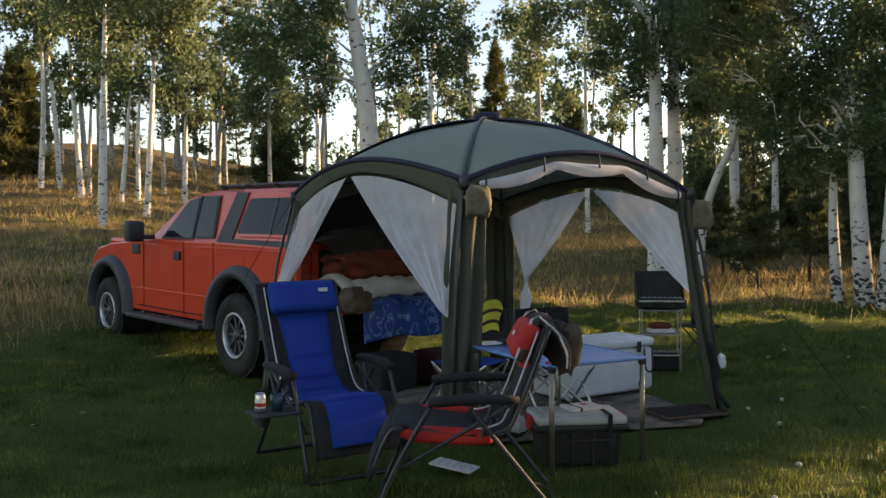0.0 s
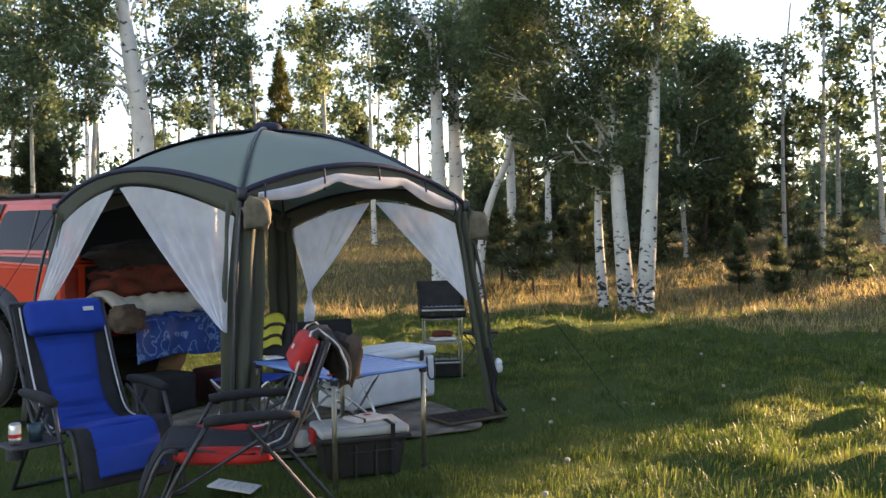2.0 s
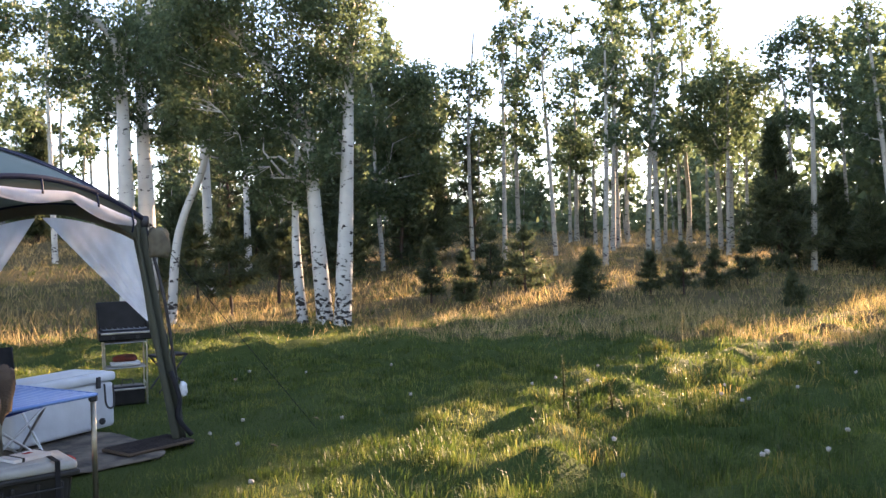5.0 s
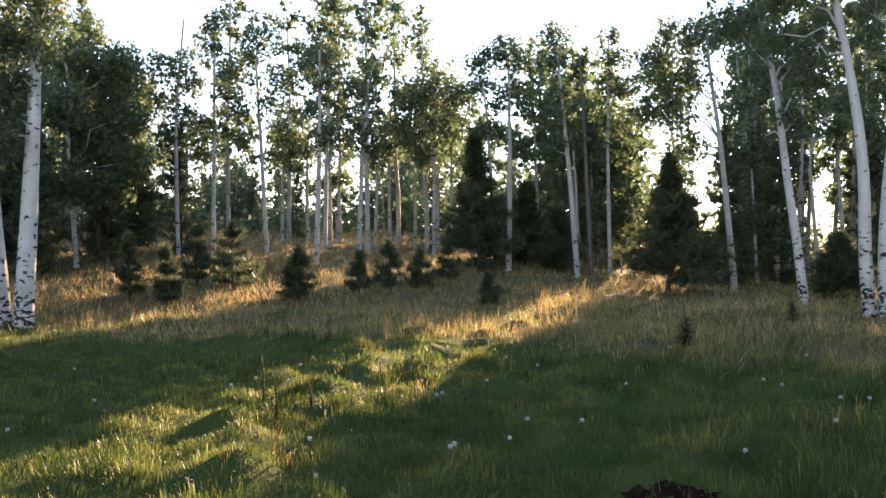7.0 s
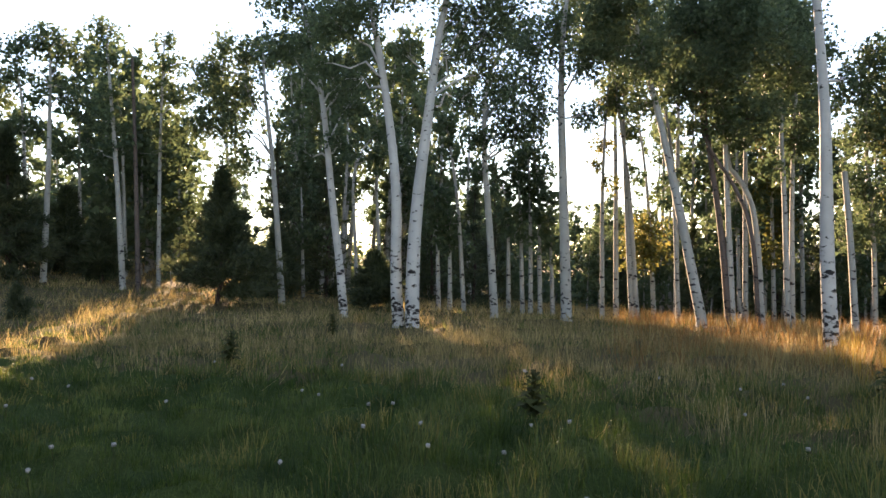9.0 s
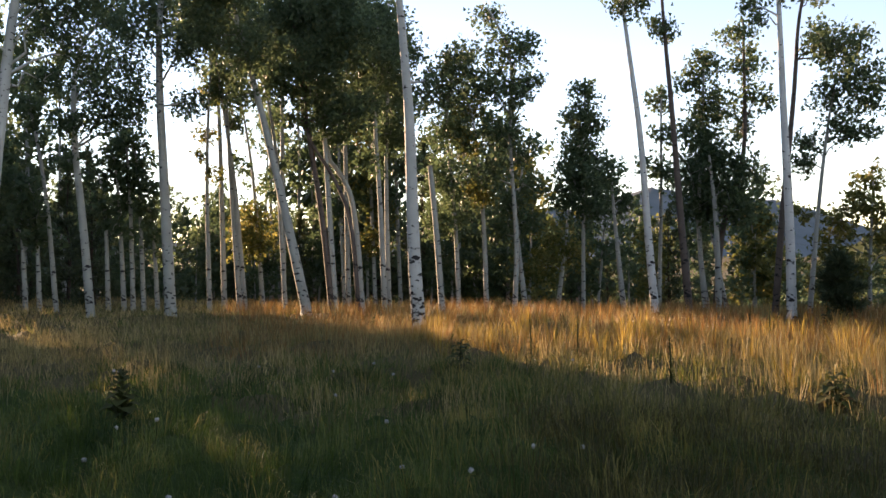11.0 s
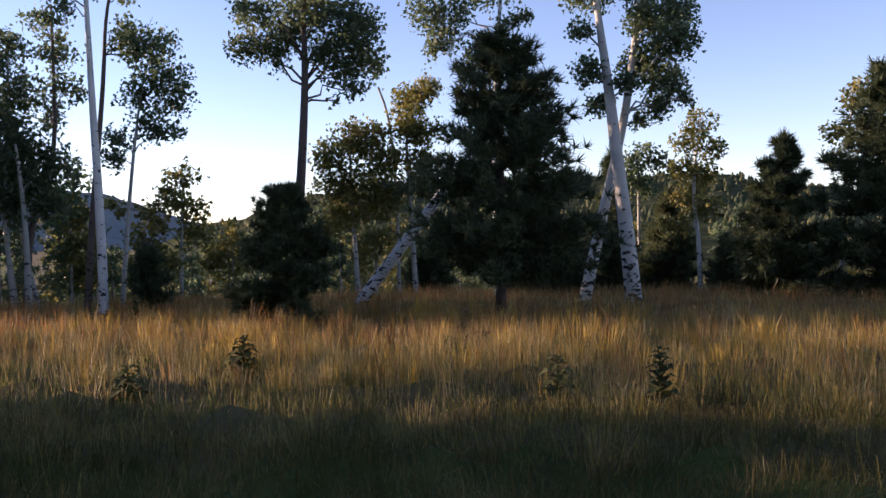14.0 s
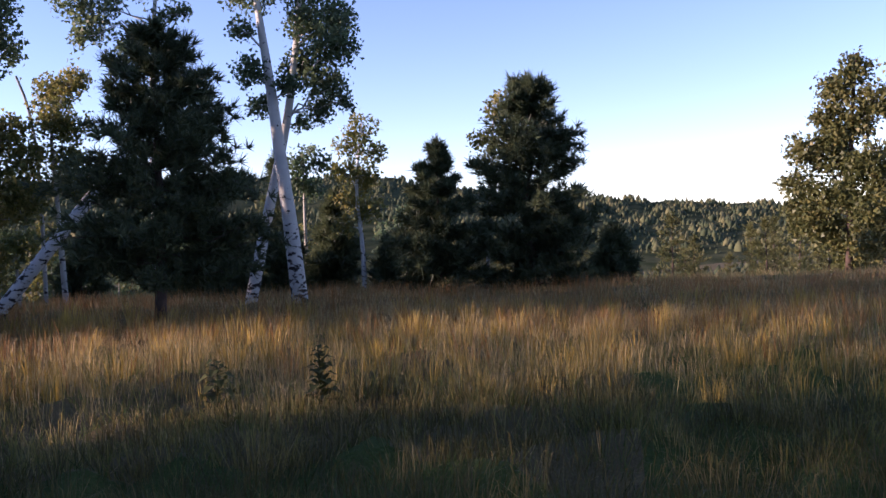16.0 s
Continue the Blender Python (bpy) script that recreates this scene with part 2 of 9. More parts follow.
def ground_material(name, a0, a1, b0, b1):
    m = bpy.data.materials.new(name)
    m.use_nodes = True
    n, l = m.node_tree.nodes, m.node_tree.links
    b = n["Principled BSDF"]
    b.inputs["Roughness"].default_value = 0.95
    b.inputs["Specular IOR Level"].default_value = 0.1
    tc = n.new("ShaderNodeTexCoord")
    cols = []
    for s, lo, hi, ca, cb in ((0.8, 0.35, 0.65, a0, a1), (45.0, 0.3, 0.7, b0, b1)):
        nz = n.new("ShaderNodeTexNoise")
        nz.inputs["Scale"].default_value, nz.inputs["Detail"].default_value = s, 6
        l.new(tc.outputs["Object"], nz.inputs["Vector"])
        r = n.new("ShaderNodeValToRGB")
        r.color_ramp.elements[0].position, r.color_ramp.elements[1].position = lo, hi
        r.color_ramp.elements[0].color, r.color_ramp.elements[1].color = (*ca, 1), (*cb, 1)
        l.new(nz.outputs["Fac"], r.inputs["Fac"])
        cols.append(r)
    mx = n.new("ShaderNodeMix")
    mx.data_type = 'RGBA'
    mx.inputs["Factor"].default_value = 0.5
    l.new(cols[0].outputs["Color"], mx.inputs["A"])
    l.new(cols[1].outputs["Color"], mx.inputs["B"])
    l.new(mx.outputs["Result"], b.inputs["Base Color"])
    bp = n.new("ShaderNodeBump")
    bp.inputs["Strength"].default_value, bp.inputs["Distance"].default_value = 1.0, 0.03
    l.new(nz.outputs["Fac"], bp.inputs["Height"])
    l.new(bp.outputs["Normal"], b.inputs["Normal"])
    return m


GROUND = ground_material("lawn_ground", (0.028, 0.054, 0.010), (0.075, 0.09, 0.024), (0.014, 0.032, 0.006), (0.09, 0.115, 0.028))
MEADOW = ground_material("dry_meadow_ground", (0.085, 0.072, 0.03), (0.145, 0.11, 0.05), (0.05, 0.046, 0.018), (0.17, 0.135, 0.066))


def build_ground():
    na = 360
    radii = np.concatenate([np.arange(0.5, 16, 0.2), np.arange(16, 30, 0.5), np.geomspace(30, 3500, 45)])
    ang = np.linspace(0, 2 * np.pi, na, endpoint=False)
    rr, aa = np.meshgrid(radii, ang, indexing="ij")
    x, y = rr * np.sin(aa), rr * np.cos(aa)
    v = np.stack([x.ravel(), y.ravel(), land(x.ravel(), y.ravel())], 1)
    v = np.vstack([v, [[0, 0, 0]]])
    k = np.arange(len(radii) - 1)[:, None] * na
    j = np.arange(na)[None, :]
    j2 = (j + 1) % na
    f = np.stack([(k + j).ravel(), (k + j2).ravel(), (k + na + j2).ravel(), (k + na + j).ravel()], 1)
    c = np.full(na, len(v) - 1)
    f = np.vstack([f, np.stack([c, j2[0], j[0], c], 1)])[:, :4]
    tris = np.vstack([f[:-na][:, [0, 1, 2]], f[:-na][:, [0, 2, 3]], f[-na:][:, :3]])
    ob = part_mesh("ground", array_mesh("ground", v, tris), [GROUND, MEADOW], smooth=True)
    c = v[tris].mean(1)
    ob.data.polygons.foreach_set("material_index", (camp_lawn(c[:, 0], c[:, 1]) < 0.35).astype(np.int32))
    return tagged(ob, "open mountain meadow of green and dry grass", "ground", kind="structure")


build_ground()

# ---- trees ----
def tube(path, radii, sides=8):
    """Vertices and quads of a tapered tube along a path."""
    P = np.asarray(path, float)
    T = np.gradient(P, axis=0)
    T /= np.linalg.norm(T, axis=1)[:, None] + 1e-9
    up = np.array([0.0, 1.0, 0.0]) if abs(T[0][2]) > 0.5 else np.array([0.0, 0.0, 1.0])
    S = np.cross(T, up)
    S /= np.linalg.norm(S, axis=1)[:, None] + 1e-9
    U = np.cross(S, T)
    a = np.linspace(0, 2 * np.pi, sides, endpoint=False)
    V = P[:, None] + np.asarray(radii)[:, None, None] * (np.cos(a)[None, :, None] * S[:, None] + np.sin(a)[None, :, None] * U[:, None])
    n = len(P)
    k, j = np.arange(n - 1)[:, None] * sides, np.arange(sides)[None]
    j2 = (j + 1) % sides
    F = np.stack([(k + j).ravel(), (k + j2).ravel(), (k + sides + j2).ravel(), (k + sides + j).ravel()], 1)
    return V.reshape(-1, 3), F


def merge(bits):
    V, F, o = [], [], 0
    for v, f in bits:
        V.append(v)
        F.append(f + o)
        o += len(v)
    return np.vstack(V), np.vstack(F)


def leaf_quads(centres, size, rng, droop=0.3, plain=False):
    """One small pointed leaf at each centre, turned at random."""
    n = len(centres)
    d = rng.normal(size=(n, 3))
    d[:, 2] -= droop
    d /= np.linalg.norm(d, axis=1)[:, None]
    e = np.cross(d, rng.normal(size=(n, 3)))
    e /= np.linalg.norm(e, axis=1)[:, None]
    s = size * rng.uniform(0.6, 1.3, n)[:, None]
    if size < 0.12 and not plain:
        V = np.stack([centres - d * s * 0.5, centres + e * s * 0.44 - d * s * 0.08, centres + d * s * 0.6, centres - e * s * 0.44 - d * s * 0.08], 1).reshape(-1, 3)
        return V, np.arange(4 * n).reshape(-1, 4)
    V = np.stack([centres - d * s * 0.4 + e * s * 0.48, centres + d * s * 0.62, centres - d * s * 0.4 - e * s * 0.48], 1).reshape(-1, 3)
    return V, np.arange(3 * n).reshape(-1, 3)


def limb_path(rng, a, b, sag, n=5):
    t = np.linspace(0, 1, n)[:, None]
    p = a * (1 - t) + b * t
    p = p + rng.normal(size=(n, 3)) * sag * np.sin(t * np.pi)
    p[:, 2] += (np.sin(t[:, 0] * np.pi) * sag)
    return p


def aspen_meshes(seed, h, r, lean, bow, crown0, spread, leaves, leaf, twigs=True, limbs=True):
    """Trunk with limbs, and crown, of one aspen with its foot at the origin."""
    rng = np.random.default_rng(seed)
    n = 11
    t = np.linspace(0, 1, n)
    wob = np.cumsum(rng.normal(size=(n, 2)) * 0.03 * h / 12, axis=0)
    wob[0] = 0
    P = np.stack([lean[0] * t + bow[0] * np.sin(np.pi * t) + wob[:, 0], lean[1] * t + bow[1] * np.sin(np.pi * t) + wob[:, 1], h * t], 1)
    P[0, 2] = -0.3
    rad = r * (1 - 0.82 * t ** 1.15)
    rad[0] *= 1.35
    bits = [tube(P, rad, 9)]
    nl = int((6 if twigs else 9) + spread * 4) if spread > 0 else 0
    cl = []
    for i in range(nl):
        u = crown0 + (0.97 - crown0) * (i + rng.uniform(0, 1)) / nl
        k = u * (n - 1)
        base = np.array([np.interp(u, t, P[:, c]) for c in range(3)])
        a = rng.uniform(0, 2 * np.pi)
        w = (u - crown0) / (1 - crown0)
        L = spread * (0.55 + 0.6 * math.sin(math.pi * min(1, w * 0.85 + 0.12))) * rng.uniform(0.6, 1.1)
        tip = base + np.array([math.cos(a) * L, math.sin(a) * L, L * rng.uniform(0.1, 0.8)])
        q = limb_path(rng, base, tip, 0.12 * L, 4)
        rb = np.interp(u, t, rad) * 0.42
        if limbs:
            bits.append(tube(q, np.linspace(rb, 0.008, len(q)), 3))
        for s in np.linspace(0.45, 1.0, 4 if twigs else 3):
            c = q[int(round(s * (len(q) - 1)))]
            cl.append((c, L * (0.36 if twigs else 0.42)))
            if twigs:
                e = c + rng.normal(size=3) * L * 0.28
                bits.append(tube(np.stack([c, (c + e) / 2 + rng.normal(size=3) * 0.03, e]), [0.014, 0.01, 0.004], 3))
                cl.append((e, L * 0.3))
    for s in (np.linspace(max(crown0, 0.75), 1.0, 4) if spread > 0 else ()):
        cl.append((np.array([np.interp(s, t, P[:, c]) for c in range(3)]), spread * 0.3))
    trunk = merge(bits)
    if not cl or not leaves:
        return trunk, None
    m = max(1, leaves // len(cl))
    C = []
    for c, s in cl:
        # leaves gather in small sprays round each twig
        sprays = c + np.clip(rng.normal(size=(max(2, m // 16), 3)), -1.5, 1.5) * s * np.array([0.7, 0.7, 0.6])
        pick = rng.integers(0, len(sprays), m)
        C.append(sprays[pick] + rng.normal(size=(m, 3)) * (0.10 + s * 0.13))
    C = np.vstack(C)
    return trunk, leaf_quads(C, leaf, rng)


def pine_meshes(seed, h, r, spread, first, shape=0.9, tufts=9, needles=9, nlen=0.16, whorls=None):
    rng = np.random.default_rng(seed)
    t = np.linspace(0, 1, 8)
    P = np.stack([np.cumsum(rng.normal(size=8)) * 0.008 * h, np.cumsum(rng.normal(size=8)) * 0.008 * h, h * t * 0.97], 1)
    P[0] = (0, 0, -0.2)
    bits = [tube(P, r * (1 - 0.9 * t), 8)]
    NV = []
    nw = whorls or int(9 + h * 2.8)
    for i in range(nw):
        u = first + (0.985 - first) * (i + rng.uniform(-0.3, 0.3)) / nw
        base = np.array([np.interp(u, t, P[:, c]) for c in range(3)])
        w = min(1.0, max(0.0, (u - first) / (1 - first)))
        for k in range(rng.integers(4, 7)):
            a = rng.uniform(0, 2 * np.pi)
            L = spread * (max(0.03, 1 - w) ** shape) * rng.uniform(0.62, 1.12) * (0.7 + 0.3 * min(1, w * 6))
            rise = rng.uniform(-0.05, 0.22) + 0.35 * w + 1.6 * max(0.0, w - 0.72)
            tip = base + np.array([math.cos(a) * L, math.sin(a) * L, L * rise])
            q = limb_path(rng, base, tip, -0.05 * L, 5)
            bits.append(tube(q[::2], np.linspace(max(0.01, r * 0.22 * (1 - w)), 0.004, 5)[::2], 3))
            nt = max(3, int(tufts * (0.5 + L / spread)))
            for s in np.linspace(0.28, 1.0, nt):
                c = np.array([np.interp(s * 4, range(5), q[:, e]) for e in range(3)])
                c = c + np.clip(rng.normal(size=3), -1.5, 1.5) * L * np.array([0.12, 0.12, 0.06])
                d = rng.normal(size=(needles, 3)) + (tip - base) / (L + 1e-6) * 0.9 + np.array([0, 0, 0.5])
                d /= np.linalg.norm(d, axis=1)[:, None]
                e = np.cross(d, rng.normal(size=(needles, 3)))
                e /= np.linalg.norm(e, axis=1)[:, None]
                ln = nlen * rng.uniform(0.7, 1.3, needles)[:, None]
                NV.append(np.stack([c - e * ln * 0.075, c + e * ln * 0.075, c + d * ln], 1).reshape(-1, 3))
    for u in np.linspace(0.86, 1.0, 9):         # the leader carries needles to its tip
        c = np.array([np.interp(u, t, P[:, k]) for k in range(3)])
        d = rng.normal(size=(needles * 2, 3)) * 0.6 + np.array([0, 0, 1.1])
        d /= np.linalg.norm(d, axis=1)[:, None]
        e = np.cross(d, rng.normal(size=(needles * 2, 3)))
        e /= np.linalg.norm(e, axis=1)[:, None]
        ln = nlen * 1.2 * rng.uniform(0.7, 1.3, needles * 2)[:, None]
        NV.append(np.stack([c - e * ln * 0.075, c + e * ln * 0.075, c + d * ln], 1).reshape(-1, 3))
    V = np.vstack(NV)
    return merge(bits), (V, np.arange(len(V)).reshape(-1, 3))


def pine(x, y, h, r, spread, first=0.08, seed=1, shape=0.9, tufts=13, needles=10, nlen=0.16, whorls=None, foliage=None, label="", z=None, name="pine_tree"):
    tr, nd = pine_meshes(seed, h, r, spread, first, shape, tufts, needles, nlen, whorls)
    ob = thing(name, pose(x, y, lz(x, y) if z is None else z), label or "young dark green pine standing in dry grass", "tree", "pines in the meadow")
    part_mesh("trunk", array_mesh("trunk", *tr), PINE_BARK, ob, smooth=True)
    part_mesh("crown", array_mesh("crown", *nd), foliage or NEEDLE, ob)
    return ob

def grown(x, y, turn, r, path, clumps, seed=1, leaf=0.12, bark=None, foliage=None, dense=1.0, label="", kind="aspen"):
    """A tree by its habit: the trunk bends through (across, height) and each clump of foliage is (across, height, radius), on a limb of its own."""
    rng = np.random.default_rng(seed)
    pts = [list(p) for p in path]
    if clumps:
        top = max(clumps, key=lambda c: c[1])
        if top[1] > pts[-1][1] + 0.3:
            pts.append([top[0], top[1] + 0.3 * top[2]])
    A = np.array(pts, float)
    for _ in range(2):                      # cut the corners of the bends
        B = [A[0]]
        for p, q in zip(A[:-1], A[1:]):
            B += [p * 0.75 + q * 0.25, p * 0.25 + q * 0.75]
        A = np.array(B + [A[-1]])
    keep_z = np.concatenate([[True], np.diff(A[:, 1]) > 0.02])
    A = A[keep_z]
    n = len(A)
    deep = np.cumsum(rng.normal(size=n)) * 0.02
    H = A[-1, 1]
    P = np.stack([A[:, 0], deep - deep[0], A[:, 1]], 1)
    P[0, 2] = -0.3
    whole = max(H, 9.0) if not clumps else H
    rad = np.maximum(r * (1 - 0.66 * np.clip(A[:, 1] / whole, 0, 1) ** 1.2), 0.012)
    rad[0] *= 1.3
    bits = [tube(P, rad, 9)]
    C = []
    lowest = min((c[1] - 0.6 * c[2] for c in clumps), default=0.0)
    for cx, cz, cr in clumps:
        c = np.array([cx, rng.normal() * 0.55 * max(cr, 0.4), cz])
        reach = abs(cx - np.interp(cz, A[:, 1], A[:, 0])) + 0.4 * cr
        z0 = min(max(cz - 0.75 * reach - 0.3 * cr, 0.3 * H, lowest + 0.35 * (cz - lowest)), H * 0.97)
        base = np.array([np.interp(z0, A[:, 1], P[:, k]) for k in (0, 1, 2)])
        q = limb_path(rng, base, c, 0.10 * np.linalg.norm(c - base), 5)
        rb = min(0.03, float(np.interp(z0, A[:, 1], rad)) * 0.45)
        bits.append(tube(q, np.linspace(max(rb, 0.012), 0.008, 5), 4))
        for k in range(4):
            e = c + rng.normal(size=3) * cr * 0.5
            bits.append(tube(np.stack([q[3], (q[3] + e) / 2 + rng.normal(size=3) * 0.04, e]), [0.011, 0.008, 0.004], 3))
        m = int(max(12, 21 * dense * (cr / leaf) ** 2))
        d = rng.normal(size=(max(4, m // 11), 3))
        d *= (rng.uniform(0, 1, len(d)) ** 0.45 / np.linalg.norm(d, axis=1))[:, None]
        sprays = c + d * cr * np.array([1.08, 1.0, 0.92])
        C.append(sprays[rng.integers(0, len(sprays), m)] + rng.normal(size=(m, 3)) * (0.05 + cr * 0.12))
    name = "pine_tree" if kind == "pine" else "aspen_tree"
    ob = thing(name, pose(x, y, lz(x, y), 0, 0, turn), label or "tall aspen with pale scarred bark and green leaves", "tree", "pines in the meadow" if kind == "pine" else "aspens round the meadow")
    part_mesh("trunk", array_mesh("trunk", *merge(bits)), bark or BARK_BACKLIT, ob, smooth=True)
    if C:
        part_mesh("crown", array_mesh("crown", *leaf_quads(np.vstack(C), leaf, rng, plain=True)), foliage or ASPEN_LEAF, ob)
    return ob

# ---- the trees one by one ----
grown(14.39, 25.4, -28.92, 0.085, [(0, 0), (-0.07, 1.51), (-0.21, 2.9), (-0.09, 6.01)], [(-0, 6.19, 0.9), (0.96, 5.91, 0.9), (-0.5, 4.78, 0.85), (1.48, 4.71, 0.79), (0.45, 3.78, 0.9), (1.68, 3.29, 0.68), (-0.21, 2.55, 0.75), (0.92, 2.22, 0.79), (-0.63, 6.66, 0.75), (1.38, 6.11, 0.68)], seed=301, leaf=0.122, dense=1.6)
grown(17.05, 28.49, -30.36, 0.086, [(0, 0), (-0.06, 2.38), (-0.12, 4.97)], [(-0.45, 7.72, 0.64), (-0.11, 5.57, 0.97), (-0.68, 4.75, 0.97), (1.2, 5.83, 0.75), (0.23, 3.79, 0.86)], seed=302, leaf=0.139, dense=1.6)
grown(18.09, 25.45, -34.87, 0.081, [(0, 0), (-0.04, 3.04), (-0.01, 5.35), (0.12, 6.51), (0.27, 8.15)], [(-0.21, 6.45, 0.68), (0.33, 5.94, 0.56), (-0.45, 5.33, 0.56), (0.24, 4.88, 0.52), (-0.24, 4.19, 0.52)], seed=303, leaf=0.130)
grown(20.09, 27.71, -35.46, 0.077, [(0, 0), (-0.02, 3.73), (0.11, 5.64)], [(0.4, 4.59, 0.57), (-0.83, 3.61, 0.49), (0.29, 3.74, 0.49)], seed=304, leaf=0.140)
grown(19.02, 24.78, -36.98, 0.091, [(0, 0), (0.08, 4.07), (0.12, 6.99), (0.19, 8.25)], [(0.17, 8.12, 0.44), (0.03, 7.47, 0.56), (0.55, 6.66, 0.66), (0.61, 5.68, 0.56), (-0.16, 4.61, 0.4), (0.48, 4.35, 0.34), (0.87, 5.06, 0.44)], seed=305, leaf=0.130)
grown(21.08, 24.41, -40.34, 0.094, [(0, 0), (-0.11, 3.08), (-0.27, 6.13), (-0.31, 7.34)], [(0.01, 7.72, 0.75), (-0.55, 7.17, 0.46), (0.43, 6.39, 0.5), (0.26, 5.49, 0.58), (0.61, 4.52, 0.3)], seed=306, leaf=0.134, dense=0.8)
grown(19.64, 20.33, -43.5, 0.100, [(0, 0), (0.15, 3.99), (0.18, 6.87)], [(0.17, 6.96, 0.58), (-0.23, 6.28, 0.47), (0.64, 6.52, 0.47), (0.33, 5.75, 0.4), (0.62, 4.17, 0.51), (-0.09, 4.89, 0.36)], seed=307, leaf=0.118, dense=0.8)
grown(24.15, 24.32, -44.39, 0.088, [(0, 0), (-0.01, 3.08), (0.19, 5.27)], [(0.41, 5.27, 0.49), (0.07, 3.96, 0.32)], seed=308, leaf=0.140)
grown(22.77, 21.45, -46.26, 0.091, [(0, 0), (0.13, 3.1), (0.37, 6.1)], [(0.57, 6.54, 0.52), (-0.13, 6.1, 0.52), (0.46, 5.8, 0.36), (0.15, 4.24, 0.6), (0.54, 3.8, 0.44), (-0.2, 5, 0.44)], seed=309, leaf=0.130, dense=0.8)
grown(29.47, 24.46, -49.97, 0.086, [(0, 0), (0.05, 4.6)], [(0.05, 4.36, 0.64), (0.3, 5.22, 0.59)], seed=310, leaf=0.140)
grown(29.78, 24.08, -50.72, 0.086, [(0, 0), (-0.01, 5.87)], [(-0.01, 5.62, 0.64), (0.24, 6.48, 0.59)], seed=311, leaf=0.140)
grown(30.09, 23.7, -51.46, 0.086, [(0, 0), (0.06, 5.42)], [(0.05, 5.17, 0.64), (0.31, 6.03, 0.59)], seed=312, leaf=0.140)
grown(30.47, 23.21, -52.39, 0.086, [(0, 0), (-0, 4.8)], [(-0, 4.56, 0.64), (0.25, 5.42, 0.59)], seed=313, leaf=0.140)
grown(28.74, 25.3, -48.3, 0.086, [(0, 0), (0, 4.5)], [(-0, 4.26, 0.64), (0.25, 5.12, 0.59)], seed=314, leaf=0.140)
grown(27.23, 26.9, -44.98, 0.086, [(0, 0), (-0.01, 3.18)], [(-0.01, 2.94, 0.64), (0.24, 3.79, 0.36)], seed=315, leaf=0.140)
grown(28.33, 25.76, -47.37, 0.086, [(0, 0), (0.12, 3.74)], [(0.11, 3.49, 0.64), (0.37, 4.35, 0.36)], seed=316, leaf=0.140)
grown(26.27, 27.83, -42.97, 0.086, [(0, 0), (0, 4.04)], [(-0, 3.8, 0.64), (0.25, 4.65, 0.36)], seed=317, leaf=0.140)
grown(25.47, 28.55, -41.34, 0.086, [(0, 0), (0.05, 3.82)], [(0.05, 3.57, 0.64), (0.29, 4.42, 0.59)], seed=318, leaf=0.140)
grown(26.86, 21.33, -51.2, 0.088, [(0, 0), (0.09, 4.42), (0.16, 6.84)], [(0.15, 6.4, 1.1), (-0.78, 6.01, 0.8), (1.21, 5.99, 0.8), (-1.1, 4.82, 0.71), (0.54, 4.94, 0.93), (-0.14, 3.87, 0.71)], seed=319, leaf=0.140, dense=1.2)
grown(25.27, 16.76, -56.09, 0.107, [(0, 0), (0.09, 3.53), (0.07, 7.41)], [(-0.9, 7.19, 0.55), (-0.12, 7.55, 0.7), (0.65, 7.24, 0.51), (0.16, 6.29, 0.55), (-0.33, 5.68, 0.39), (0.54, 5.85, 0.39)], seed=320, leaf=0.126)
grown(25.85, 17.68, -55.28, 0.091, [(0, 0), (-0.17, 3.55), (-0.3, 5.96)], [(-0.5, 6.56, 0.48), (0.09, 4.85, 0.52), (-0.51, 4.96, 0.48)], seed=321, leaf=0.130)
grown(25.63, 14.26, -60.6, 0.104, [(0, 0), (-0.24, 3.59), (-0.63, 7.7)], [(-0.63, 7.92, 0.49), (-0.63, 7.14, 0.41), (-0.37, 6.2, 0.49), (-0.56, 5.28, 0.49), (-0.9, 4.2, 0.45), (-0.2, 4.52, 0.41)], seed=322, leaf=0.122, dense=1.2)
grown(25.85, 13.87, -61.47, 0.085, [(0, 0), (-0.15, 3.96), (-0.32, 7.31)], [], seed=323, leaf=0.122, bark=BARK_DARK, label='dead aspen pole with dark bare bark')
grown(27.02, 13.8, -62.67, 0.078, [(0, 0), (-0.05, 4.61), (0.03, 8.23)], [(0.03, 8.23, 0.35), (0.16, 7.37, 0.51), (0.06, 6.51, 0.58), (0.49, 6.31, 0.51), (-0.05, 5.37, 0.55), (0.26, 4.5, 0.55), (0.79, 5.34, 0.51)], seed=324, leaf=0.126, dense=1.2)
grown(29.24, 17.98, -58.12, 0.088, [(0, 0), (-0.08, 3.04), (-0.16, 5.9)], [(-0.16, 5.9, 0.62), (0.16, 5.01, 0.53), (-0.39, 4.37, 0.53)], seed=325, leaf=0.140)
grown(24.85, 8.78, -70.31, 0.101, [(0, 0), (-0.14, 1.79), (-0.35, 4.21), (-0.64, 6.31)], [(-2.13, 6.75, 0.54), (-1.49, 7.16, 0.64), (-1.82, 6.07, 0.71), (-1.06, 6.18, 0.57), (-1.67, 5.08, 0.64), (-0.68, 7.25, 0.64), (-2.3, 5.12, 0.54), (-1.28, 4.09, 0.54)], seed=326, leaf=0.109, dense=1.1)
grown(30.8, 12.78, -67.25, 0.097, [(0, 0), (-0.17, 3.01), (-0.35, 5.5)], [(-0.84, 7.18, 0.73), (-0.05, 6.72, 0.73)], seed=327, leaf=0.139)
